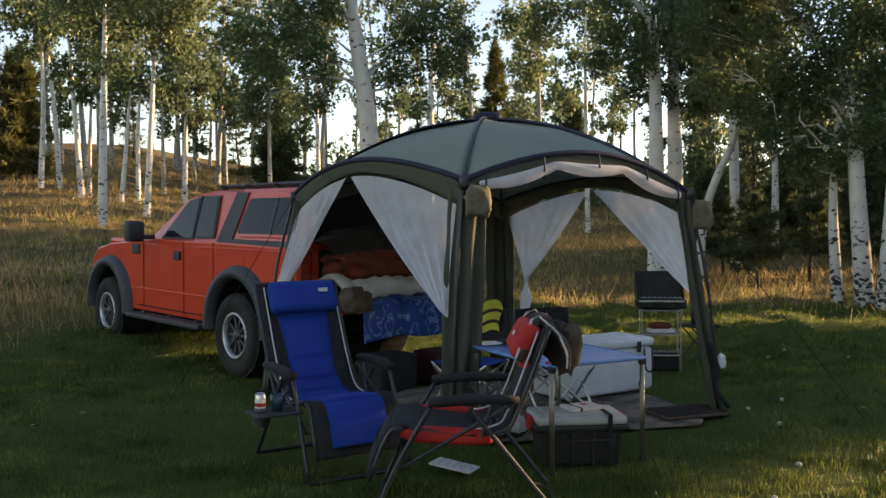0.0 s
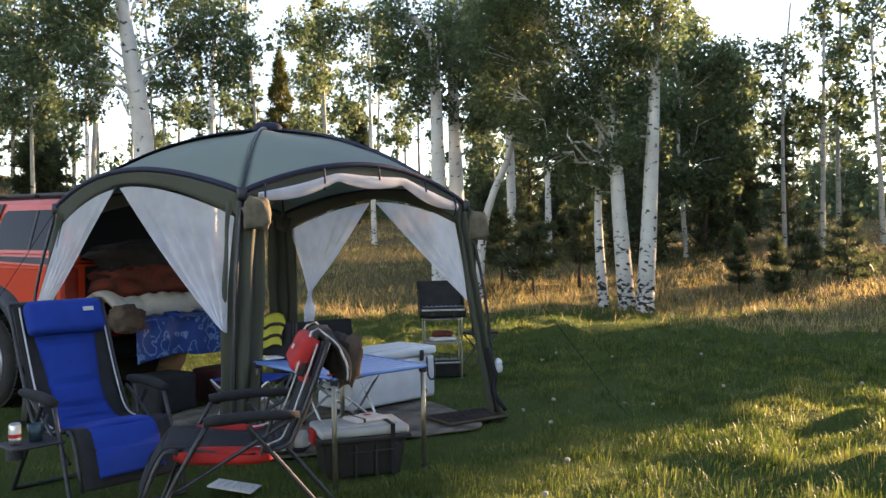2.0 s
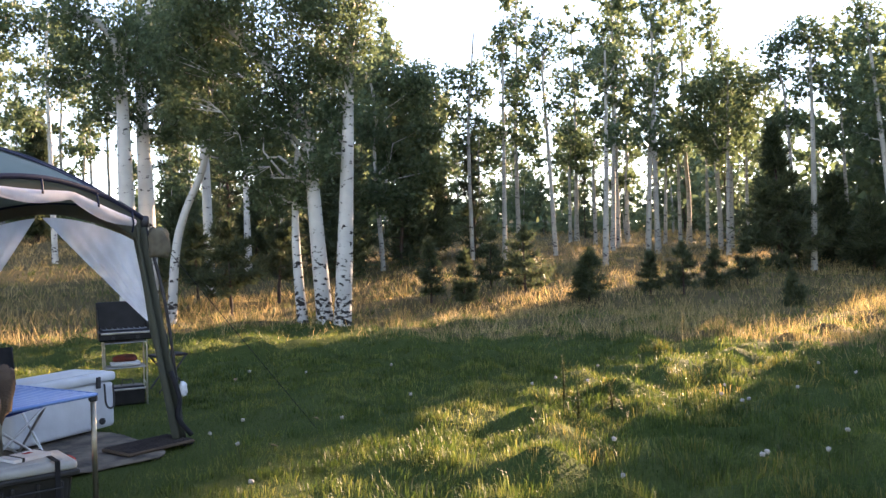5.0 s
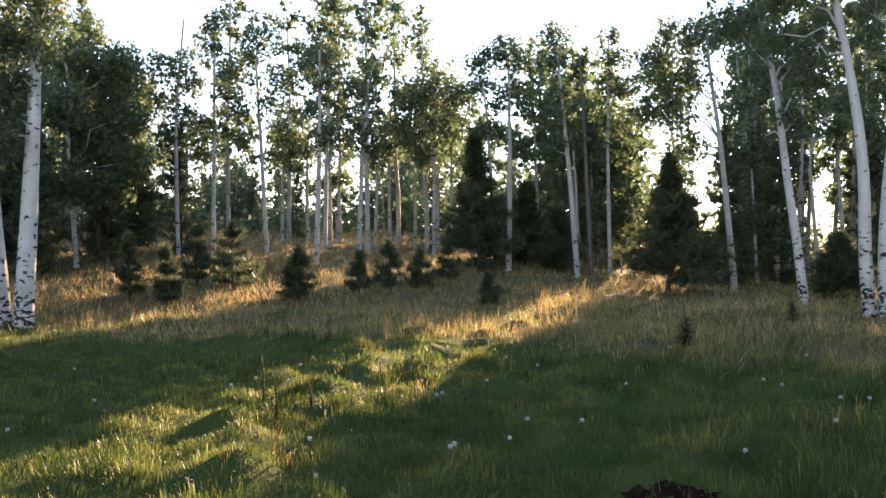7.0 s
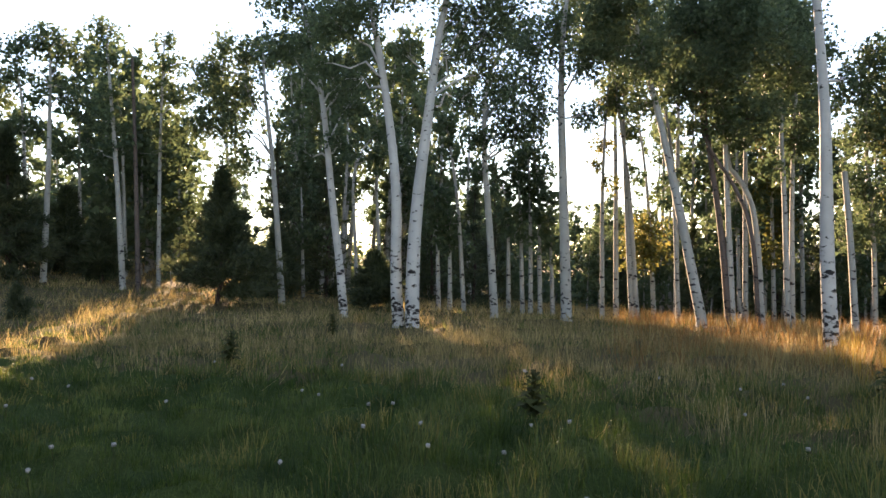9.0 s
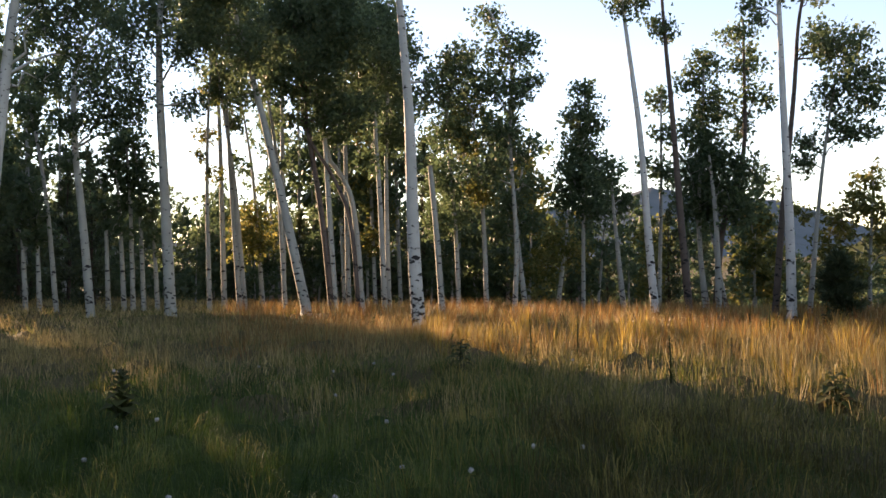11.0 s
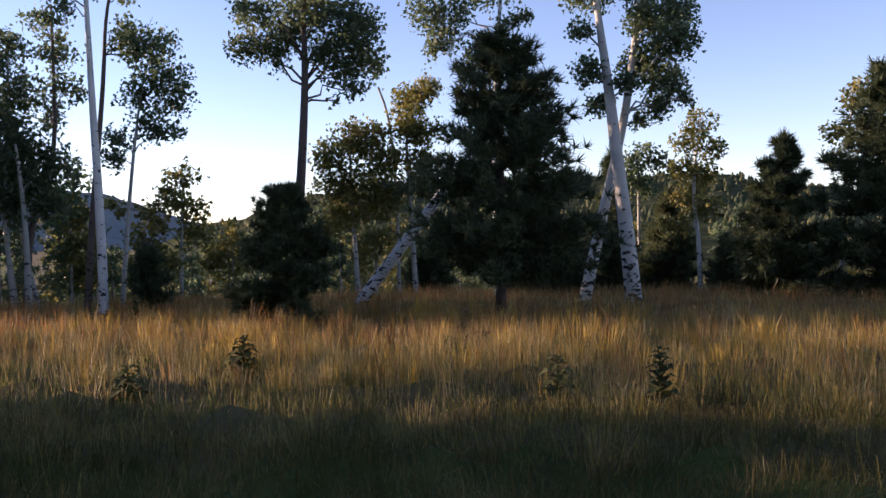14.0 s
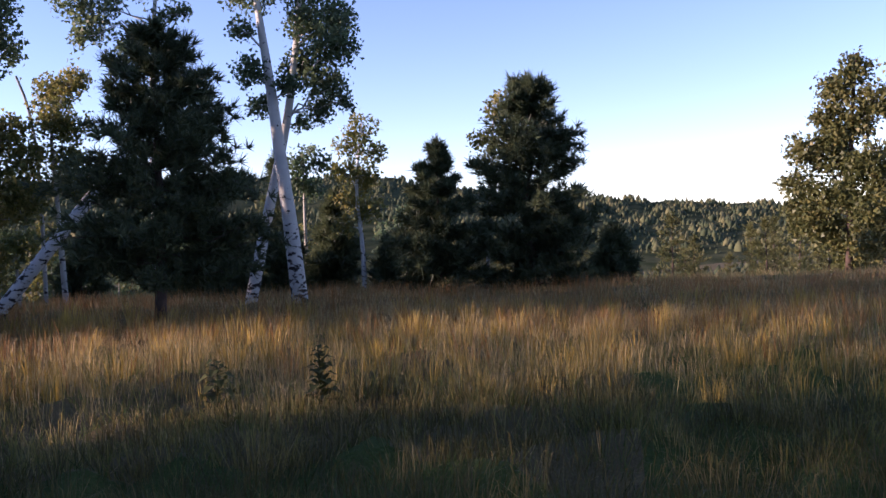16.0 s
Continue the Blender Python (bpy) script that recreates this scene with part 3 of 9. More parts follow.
grown(21.07, 5.81, -74.39, 0.112, [(0, 0), (-0.15, 1.51), (-0.34, 2.81), (-0.63, 5.56), (-1.04, 7.17), (-1.23, 7.98)], [(-1.61, 6.47, 0.59), (-0.92, 6.76, 0.53), (-0.26, 5.94, 0.5), (0.21, 5.23, 0.5), (-0.13, 4.36, 0.39), (-1.07, 4.09, 0.36), (-1.48, 7.75, 0.7), (-0.49, 7.62, 0.7), (0.34, 6.24, 0.5)], seed=328, leaf=0.090, bark=BARK_SCARRED)
grown(29.37, 7.69, -75.18, 0.078, [(0, 0), (-0.15, 2.43), (-0.3, 4.76)], [(0.44, 4.99, 0.58), (0.69, 5.95, 0.62)], seed=329, leaf=0.126)
grown(30.54, 7.14, -76.73, 0.081, [(0, 0), (-0.15, 2.57), (-0.3, 4.96)], [(0.36, 5.65, 0.68), (0.77, 5.08, 0.6)], seed=330, leaf=0.130)
grown(31.69, 10.41, -71.64, 0.075, [(0, 0), (-0.08, 2.09), (-0.16, 4.11)], [(-0.07, 3.7, 0.6), (-0.55, 2.7, 0.6), (0.3, 2.28, 0.6)], seed=331, leaf=0.139)
pine(24.77, 17.47, 4.77, 0.095, 1.7, seed=332, first=0.08, shape=1.3, tufts=14, needles=12, nlen=0.32)
pine(22.79, 9.91, 3.76, 0.075, 2.1, seed=333, first=0.1, shape=1.45, tufts=18, needles=14, nlen=0.26)
pine(27.05, 15.8, 2.13, 0.043, 0.95, seed=334, first=0.08, shape=0.9, tufts=14, needles=12, nlen=0.33)
pine(24.67, 5.89, 1.62, 0.032, 0.91, seed=335, first=0.08, shape=0.9, tufts=14, needles=12, nlen=0.26)
pine(17.09, 27.31, 5.5, 0.110, 1.4, seed=336, first=0.08, shape=0.9, tufts=14, needles=12, nlen=0.34)
pine(13.59, 26.95, 4.79, 0.096, 1.53, seed=337, first=0.08, shape=0.9, tufts=14, needles=12, nlen=0.32)
pine(28.95, 18.44, 2.96, 0.059, 1.11, seed=338, first=0.08, shape=0.9, tufts=14, needles=12, nlen=0.36)
pine(28.55, 10.29, 2.19, 0.044, 0.98, seed=339, first=0.08, shape=0.9, tufts=14, needles=12, nlen=0.32)
pine(14.43, 15.62, 1.02, 0.020, 0.45, seed=340, first=0.16, shape=0.95, tufts=6, needles=18, nlen=0.15, whorls=6, label='small dark pine seedling standing in dry grass')
pine(16.26, 15.24, 0.99, 0.020, 0.4, seed=341, first=0.16, shape=0.95, tufts=6, needles=18, nlen=0.15, whorls=6, label='small dark pine seedling standing in dry grass')
pine(16.79, 14.66, 1.23, 0.025, 0.57, seed=342, first=0.16, shape=0.95, tufts=6, needles=18, nlen=0.15, whorls=6, label='small dark pine seedling standing in dry grass')
pine(18.84, 15.34, 0.95, 0.019, 0.55, seed=343, first=0.16, shape=0.95, tufts=6, needles=18, nlen=0.15, whorls=6, label='small dark pine seedling standing in dry grass')
pine(19.33, 14.73, 1.16, 0.023, 0.44, seed=344, first=0.16, shape=0.95, tufts=6, needles=18, nlen=0.15, whorls=6, label='small dark pine seedling standing in dry grass')
pine(16.71, 11.56, 0.73, 0.015, 0.31, seed=345, first=0.16, shape=0.95, tufts=6, needles=18, nlen=0.15, whorls=6, label='small dark pine seedling standing in dry grass')
pine(11.94, 18.58, 1.57, 0.031, 0.39, seed=346, first=0.2, shape=0.8, tufts=6, needles=20, nlen=0.17, whorls=6, label='small dark pine seedling standing in dry grass')
pine(12.08, 17.28, 1.4, 0.028, 0.34, seed=347, first=0.2, shape=0.8, tufts=6, needles=20, nlen=0.17, whorls=6, label='small dark pine seedling standing in dry grass')
pine(14.36, 19.34, 1.58, 0.032, 0.46, seed=348, first=0.2, shape=0.8, tufts=6, needles=20, nlen=0.17, whorls=6, label='small dark pine seedling standing in dry grass')
pine(13.87, 17.2, 1.78, 0.036, 0.95, seed=349, first=0.2, shape=0.8, tufts=6, needles=20, nlen=0.17, whorls=6, label='small dark pine seedling standing in dry grass')
pine(14.37, 15.44, 1.24, 0.025, 0.5, seed=350, first=0.2, shape=0.8, tufts=6, needles=20, nlen=0.17, whorls=6, label='small dark pine seedling standing in dry grass')
pine(6.99, 19.34, 2.11, 0.042, 1, seed=351, first=0.24, shape=0.62, tufts=9, needles=20, nlen=0.20, whorls=7, label='young open pine among the aspens')
pine(6.76, 21, 1.86, 0.037, 0.66, seed=352, first=0.24, shape=0.62, tufts=9, needles=20, nlen=0.20, whorls=7, label='young open pine among the aspens')
pine(8.76, 20.8, 2.57, 0.051, 0.87, seed=353, first=0.24, shape=0.62, tufts=9, needles=20, nlen=0.20, whorls=7, label='young open pine among the aspens')
pine(7.97, 25.87, 2.35, 0.047, 1.57, seed=354, first=0.08, shape=1, tufts=12, needles=12, nlen=0.28)
pine(10.59, 27.09, 2.78, 0.056, 1.58, seed=355, first=0.08, shape=1, tufts=12, needles=12, nlen=0.30)
grown(18.04, 3.79, -77.82, 0.129, [(0, 0), (-0.09, 1.12), (-0.08, 2.88), (-0.37, 4.98), (-0.72, 6.74), (-0.91, 7.67)], [(-1.02, 7.2, 0.7), (-1.53, 6.14, 0.54), (-1, 6.38, 0.54), (-0.14, 7.21, 0.7), (-1.75, 5.43, 0.35), (-1.1, 5.09, 0.35)], seed=356, leaf=0.076, bark=BARK_SCARRED)
grown(17.8, 3.46, -78.68, 0.155, [(0, 0), (-0.01, 1.53), (0.08, 2.91), (0.25, 4.41), (0.42, 6.02), (0.61, 6.94), (0.68, 7.75)], [(1.12, 5.7, 0.53), (1.7, 5.23, 0.53), (0.87, 6.48, 0.48), (1.56, 6.2, 0.55), (0.51, 7.4, 0.81), (1.78, 6.95, 0.69), (1.02, 4.76, 0.35), (-0.26, 5.67, 0.28)], seed=357, leaf=0.074, bark=BARK_SCARRED)
grown(22.33, 2.25, -84.1, 0.107, [(0, 0), (-0.16, 2.29), (-0.36, 4.28), (-0.33, 6.27)], [(0.03, 5.55, 0.6), (0.45, 7.11, 0.63), (-0.48, 4.49, 0.43), (0.75, 6.11, 0.6), (0.19, 4.7, 0.49), (-0.49, 3.71, 0.37), (0.74, 4.91, 0.49)], seed=358, leaf=0.092)
grown(21.44, 0.43, -88.79, 0.136, [(0, 0), (-0.12, 2.84), (-0.24, 5.52), (-0.2, 7.25)], [(-0.29, 7.12, 0.57), (-0.76, 6.6, 0.55), (0.3, 6.04, 0.55), (-0.02, 8.05, 0.75), (-0.75, 4.99, 0.46), (0.42, 4.97, 0.41)], seed=359, leaf=0.088)
grown(27.19, 3.71, -82.07, 0.079, [(0, 0), (-0.24, 3.53), (-0.64, 5.89)], [(-0.64, 5.89, 0.49), (-0.38, 5.2, 0.42), (-0.83, 6.59, 0.46)], seed=360, leaf=0.150)
grown(27.39, 1.66, -86.46, 0.079, [(0, 0), (-0.09, 4.36)], [(-0.09, 4.36, 0.49), (0.16, 3.67, 0.42), (-0.27, 5.05, 0.46)], seed=361, leaf=0.150)
grown(27.41, 1.37, -87.07, 0.079, [(0, 0), (-0.12, 4.22)], [(-0.12, 4.22, 0.49), (0.13, 3.53, 0.42), (-0.3, 4.91, 0.46)], seed=362, leaf=0.150)
grown(27.34, 2.34, -85.01, 0.079, [(0, 0), (-0.06, 3.19)], [(-0.06, 3.19, 0.49), (0.19, 2.5, 0.42), (-0.25, 3.88, 0.46)], seed=363, leaf=0.150)
grown(27.38, 1.91, -85.92, 0.079, [(0, 0), (-0.14, 3.9)], [(-0.14, 3.9, 0.49), (0.11, 3.21, 0.42), (-0.33, 4.6, 0.46)], seed=364, leaf=0.150)
grown(27.07, 4.49, -80.41, 0.079, [(0, 0), (-0.1, 2.89)], [(-0.1, 2.89, 0.49), (0.16, 2.2, 0.42), (-0.28, 3.59, 0.46)], seed=365, leaf=0.150)
grown(27.12, 4.14, -81.15, 0.079, [(0, 0), (-0.06, 2.81)], [(-0.06, 2.81, 0.49), (0.2, 2.11, 0.42), (-0.24, 3.5, 0.46)], seed=366, leaf=0.150)
grown(27.43, 0.98, -87.9, 0.079, [(0, 0), (-0.1, 2.4)], [(-0.1, 2.4, 0.49), (0.15, 1.72, 0.42), (-0.28, 3.09, 0.46)], seed=367, leaf=0.150)
grown(25.44, -0.48, -91.08, 0.073, [(0, 0), (-0.08, 4.17), (0.09, 7.31)], [(-0.05, 5.03, 0.29), (0.19, 3.85, 0.25), (-0.24, 4.4, 0.21), (0.19, 6.21, 0.42)], seed=368, leaf=0.105, foliage=ASPEN_LEAF_GOLD)
grown(25.41, -1.31, -92.98, 0.097, [(0, 0), (-0.32, 4.87), (-0.34, 6.44)], [(-0.34, 5.97, 0.45), (-0.02, 5.18, 0.23)], seed=369, leaf=0.105)
grown(29.36, -2.2, -94.34, 0.085, [(0, 0), (-0.25, 4.19), (-0.64, 6.72)], [(-0.31, 2.93, 0.64), (-0.47, 1.93, 0.57), (0.04, 2.21, 0.53), (-0.73, 2.38, 0.45)], seed=370, leaf=0.122, foliage=ASPEN_LEAF_GOLD)
grown(20.28, -2.56, -97.32, 0.123, [(0, 0), (-0.44, 2.13), (-0.88, 4.11), (-1.13, 5.11), (-1.65, 7.14)], [(-1.65, 7.27, 0.71), (-2.12, 6.42, 0.71), (-1.15, 5.92, 0.68), (-2.26, 7.19, 0.6), (-1.37, 4.99, 0.39)], seed=371, leaf=0.084, dense=1.4)
grown(21.19, -3.27, -98.92, 0.089, [(0, 0), (-0.21, 2.27), (-0.55, 4.31), (-0.76, 6.11), (-0.96, 7.41)], [(-1.01, 6.83, 0.75), (-0.31, 5.85, 0.75), (-0.72, 7.64, 0.75), (-1.17, 5.49, 0.55)], seed=372, leaf=0.088, bark=BARK_DARK, dense=1.4)
grown(21.08, -3.89, -100.64, 0.061, [(0, 0), (-0.15, 2.34), (-0.57, 3.34), (-1.11, 4.12), (-1.43, 4.9)], [(-0.16, 6.59, 0.75), (-0.52, 7.37, 0.68), (-1.54, 4.65, 0.23), (-0.13, 4.84, 0.6), (-0.83, 4.74, 0.46)], seed=373, leaf=0.088, bark=BARK_DARK, dense=1.4)
grown(21.94, -4.71, -102.32, 0.079, [(0, 0), (-0.11, 3.06), (-0.25, 5)], [(-0.07, 6.05, 0.79), (0.1, 4.72, 0.66), (-0.12, 7.32, 0.79), (-0.41, 3.84, 0.28)], seed=374, leaf=0.092, dense=1.4)
grown(27.43, -0.93, -91.95, 0.088, [(0, 0), (-0.11, 6.15), (-0.34, 9.55)], [(-0.68, 9.91, 1.05), (0.32, 8.84, 0.97), (-1.16, 8.92, 0.88), (0.19, 7.33, 0.63)], seed=375, leaf=0.113)
grown(28.31, -2.78, -95.67, 0.091, [(0, 0), (-0.03, 6.23), (-0.01, 9.67)], [(-0.33, 9.35, 1.09), (0.8, 9.1, 1.09), (0.02, 7.78, 0.82), (1.16, 6.7, 0.73)], seed=376, leaf=0.118)
grown(27.05, -4.64, -99.87, 0.088, [(0, 0), (-0.1, 6.01), (-0.01, 9.23)], [(-0.44, 8.29, 1.05), (0.58, 8.85, 1.05), (0.47, 6.94, 0.88), (1.2, 6.42, 0.88)], seed=377, leaf=0.113)
grown(32.99, -5.48, -99.55, 0.086, [(0, 0), (-0.2, 5.38), (-0.23, 9.54)], [(-0.23, 9.54, 0.73), (-0.57, 8.17, 0.77), (0.24, 7.34, 0.81), (-0.36, 6.18, 0.81), (0.25, 4.88, 0.77), (-0.35, 3.8, 0.69)], seed=378, leaf=0.160)
grown(32.78, -6.62, -101.56, 0.086, [(0, 0), (-0.19, 5.43), (-0.2, 8.35)], [(-0.2, 8.35, 0.73), (-0.54, 7, 0.77), (0.25, 6.19, 0.81), (-0.33, 5.04, 0.81), (0.26, 3.77, 0.77), (-0.32, 2.7, 0.69)], seed=379, leaf=0.160, foliage=ASPEN_LEAF_GOLD)
grown(32.57, -7.55, -103.21, 0.086, [(0, 0), (-0.18, 5.37), (-0.23, 9.99)], [(-0.23, 9.99, 0.73), (-0.55, 8.66, 0.77), (0.22, 7.84, 0.81), (-0.34, 6.72, 0.81), (0.22, 5.45, 0.77), (-0.34, 4.41, 0.69)], seed=380, leaf=0.160)
grown(14.98, -3.86, -104.14, 0.127, [(0, 0), (-0.08, 1.06), (-0.12, 2.52), (-0.15, 3.7), (-0.25, 4.97), (-0.34, 5.94), (-0.39, 6.92)], [(-0.54, 6.83, 0.78), (0.24, 7.11, 0.68), (0.2, 4.28, 0.12)], seed=381, leaf=0.070, bark=BARK_SCARRED, label='tall pale aspen with black scars near its foot')
grown(21.2, -3.35, -98.64, 0.082, [(0, 0), (-0.17, 3.02), (-0.24, 4.51), (-0.37, 6.01)], [(-0.91, 6.82, 0.71), (-0.1, 6.29, 0.75), (-0.38, 5.19, 0.52), (0.31, 7.11, 0.66)], seed=382, leaf=0.088, dense=1.1)
grown(22.07, -4.16, -100.38, 0.086, [(0, 0), (-0.14, 2.37), (-0.35, 3.37), (-1.06, 4.22)], [(-0.21, 5.37, 0.66), (0.22, 7.23, 0.79), (-1.06, 4.37, 0.27), (-0.49, 4.44, 0.27)], seed=383, leaf=0.092, dense=1.1)
grown(22.92, -5.03, -102.13, 0.075, [(0, 0), (-0.07, 3.52), (-0.02, 6.21)], [(0.01, 5.91, 0.63), (-0.05, 4.71, 0.31), (0.28, 7.11, 0.66), (-0.25, 3.81, 0.23)], seed=384, leaf=0.097)
grown(21.62, -6.12, -105.62, 0.086, [(0, 0), (-0.15, 2.26), (-0.29, 3.69)], [], seed=385, leaf=0.092, label='broken aspen trunk without a crown')
grown(23.42, -7.1, -106.7, 0.070, [(0, 0), (-0.07, 2.52), (-0.38, 5.64)], [(-0.54, 6.14, 0.72), (-0.23, 4.89, 0.66), (-0.35, 3.61, 0.66), (-0.54, 2.52, 0.59), (0.01, 6.88, 0.56), (-0.07, 2.67, 0.56)], seed=386, leaf=0.101, dense=1.2)
grown(24.33, -2.46, -95.4, 0.070, [(0, 0), (-0.12, 2.5), (-0.23, 4.82)], [(-0.91, 7.86, 0.72), (-0.53, 6.67, 0.62), (-0.07, 4.05, 0.26), (-0.3, 5.28, 0.29)], seed=387, leaf=0.101)
grown(25.4, -1.44, -92.85, 0.081, [(0, 0), (-0.16, 2.16), (-0.31, 4.08)], [(-0.31, 5.36, 0.36), (-0.16, 4.08, 0.27), (-0.94, 7.89, 0.71), (-0.63, 6.62, 0.65)], seed=388, leaf=0.105)
grown(21.99, -8.21, -110.39, 0.075, [(0, 0), (0.08, 1.93), (-0.14, 4.6), (0.01, 6.82)], [(-0.65, 7.86, 0.42), (-0.24, 7.01, 0.63), (0.35, 6.81, 0.42), (-0.8, 6.1, 0.57), (-0.06, 5.78, 0.63), (0.52, 6.07, 0.36), (-0.39, 4.75, 0.57), (0.23, 4.29, 0.48), (-0.66, 3.71, 0.57), (0.37, 3.33, 0.42)], seed=389, leaf=0.097)
grown(23.19, -7.83, -108.55, 0.078, [(0, 0), (-0.07, 2.81), (-0.3, 5.15)], [(-0.46, 5.62, 0.53), (-0.53, 4.53, 0.47), (-0.15, 3.28, 0.5)], seed=390, leaf=0.101, foliage=ASPEN_LEAF_GOLD)
grown(23.76, -9.21, -111.12, 0.089, [(0, 0), (-0.31, 2.6), (-0.07, 4.2)], [(-0.47, 3.08, 0.52), (0, 2.59, 0.49), (-0.72, 2.27, 0.52)], seed=391, leaf=0.105)
grown(24.03, -11.12, -114.83, 0.068, [(0, 0), (0.01, 2.71), (0.08, 6.84)], [(0.08, 6.48, 0.41), (-0.15, 5.82, 0.51), (0.24, 5.51, 0.47), (-0.2, 5, 0.61), (0.12, 4.53, 0.68), (-0.28, 3.95, 0.68), (0.28, 3.61, 0.61), (-0.48, 3.21, 0.54), (0.36, 2.95, 0.47)], seed=392, leaf=0.109, dense=1.3)
grown(20.85, -10.8, -117.44, 0.082, [(0, 0), (-0.23, 2.4), (-0.3, 3.42)], [(-0.44, 3.57, 0.45), (-0.09, 2.98, 0.42)], seed=393, leaf=0.097)
grown(26.17, -11.22, -113.18, 0.082, [(0, 0), (0.29, 2.4), (0.41, 3.65)], [(-0.03, 2.04, 0.55), (0.5, 1.68, 0.55), (-0.39, 1.32, 0.51)], seed=394, leaf=0.118, foliage=ASPEN_LEAF_GOLD)
grown(19.17, -10.75, -119.38, 0.105, [(0, 0), (-0.16, 1.95), (-0.31, 4.24), (-0.54, 6.01), (-0.7, 7.24)], [(-0.54, 7.52, 0.48), (-0.28, 7.85, 0.39), (-0.8, 7.86, 0.39)], seed=395, leaf=0.090, bark=BARK)
grown(18.77, -11.43, -121.48, 0.098, [(0, 0), (-0.18, 2.16), (-0.37, 4.83), (-0.52, 6.45), (-0.61, 7.8)], [(-0.62, 6.86, 0.31), (-0.46, 6.68, 0.2), (-0.68, 8.07, 0.48)], seed=396, leaf=0.090, bark=BARK_DARK)
grown(20.68, -13.09, -122.48, 0.070, [(0, 0), (-0.14, 1.45), (-0.16, 3.22), (-0.05, 5.42)], [(-0.01, 6.63, 0.44), (-0.37, 6.18, 0.37), (0.18, 5.56, 0.59), (-0.27, 4.84, 0.59), (0.26, 4.23, 0.66), (-0.24, 3.51, 0.66), (0.53, 3.2, 0.59), (-0.41, 2.78, 0.5)], seed=397, leaf=0.101, dense=1.2)
grown(20.55, -13.29, -123.07, 0.086, [(0, 0), (0.17, 2.49), (0.76, 3.93), (0.76, 6.11), (0.73, 7.71)], [(0.59, 7.28, 0.44), (0.86, 6.53, 0.5), (1.02, 5.66, 0.44), (0.59, 5.07, 0.44), (0.61, 2.78, 0.5), (0.72, 3.79, 0.53)], seed=398, leaf=0.101, bark=BARK_DARK)
grown(20.38, -13.55, -123.79, 0.070, [(0, 0), (-0.24, 1.31), (-0.41, 2.19)], [(-0.47, 2.48, 0.47)], seed=399, leaf=0.101)
grown(23.91, -13.54, -119.62, 0.070, [(0, 0), (0.09, 3.5), (0.09, 5.68)], [(0.1, 6.36, 0.49), (0.17, 5.18, 0.42), (-0.15, 4.35, 0.46), (0.28, 4, 0.46)], seed=400, leaf=0.113)
grown(16.35, -12.43, -127.16, 0.110, [(0, 0), (-0.03, 1.98), (-0.15, 4.58), (-0.2, 6.13), (-0.25, 7.3)], [(-0.77, 6.82, 0.29), (-0.12, 7.07, 0.36), (-0.18, 7.69, 0.52), (-0.59, 6.4, 0.18)], seed=401, leaf=0.084, bark=BARK)
grown(16.95, -12.45, -126.19, 0.080, [(0, 0), (0.16, 2.3), (0.43, 4.96), (0.5, 6.55), (0.76, 7.61)], [(1.01, 6.3, 0.29), (0.82, 7.07, 0.27), (1.26, 5.76, 0.48), (1.66, 5.94, 0.35), (0.87, 5.85, 0.35)], seed=402, leaf=0.086, bark=BARK_DARK)
grown(17.31, -13.63, -128.16, 0.063, [(0, 0), (0.2, 2.54), (0.4, 4.34), (0.58, 5.45)], [(1.02, 5.44, 0.56), (1.33, 4.99, 0.42), (0.43, 5.04, 0.42), (0.7, 4.36, 0.42), (1.12, 4.22, 0.31), (0.01, 4.07, 0.34), (-0.11, 3.52, 0.31)], seed=403, leaf=0.090)
grown(20.7, -13.17, -122.28, 0.070, [(0, 0), (-0.21, 1.74), (-0.28, 2.99)], [(-0.19, 3.46, 0.53), (0.19, 2.99, 0.47), (-0.5, 3.93, 0.47)], seed=404, leaf=0.101)
grown(19.72, -12.85, -122.91, 0.090, [(0, 0), (-0.03, 2.28)], [(0.16, 3.32, 0.54), (0.45, 2.72, 0.48), (-0.21, 3.92, 0.48)], seed=405, leaf=0.097)
grown(22.86, -20.25, -131.55, 0.068, [(0, 0), (0.02, 1.81), (0.11, 4.12)], [(0.14, 4.16, 0.51), (-0.25, 3.4, 0.62), (0.36, 2.96, 0.62), (-0.83, 2.75, 0.62), (-1.23, 1.98, 0.62), (0.5, 2.15, 0.62), (-1.95, 3.15, 0.43), (-0.46, 1.39, 0.62)], seed=406, leaf=0.150, foliage=ASPEN_LEAF_GOLD)
grown(23.25, -22.76, -134.46, 0.062, [(0, 0), (0.02, 1.68)], [(-0.08, 1.99, 0.54), (0.36, 1.47, 0.58), (-0.39, 1.27, 0.54)], seed=407, leaf=0.150, foliage=ASPEN_LEAF_GOLD)
pine(10.63, -11.8, 2.32, 0.046, 1.03, seed=408, first=0.02, shape=0.55, tufts=22, needles=22, nlen=0.14, whorls=20, label='bushy young dark pine standing in dry grass')
pine(15.79, -13.13, 1.3, 0.026, 0.52, seed=409, first=0.03, shape=0.6, tufts=14, needles=12, nlen=0.21)
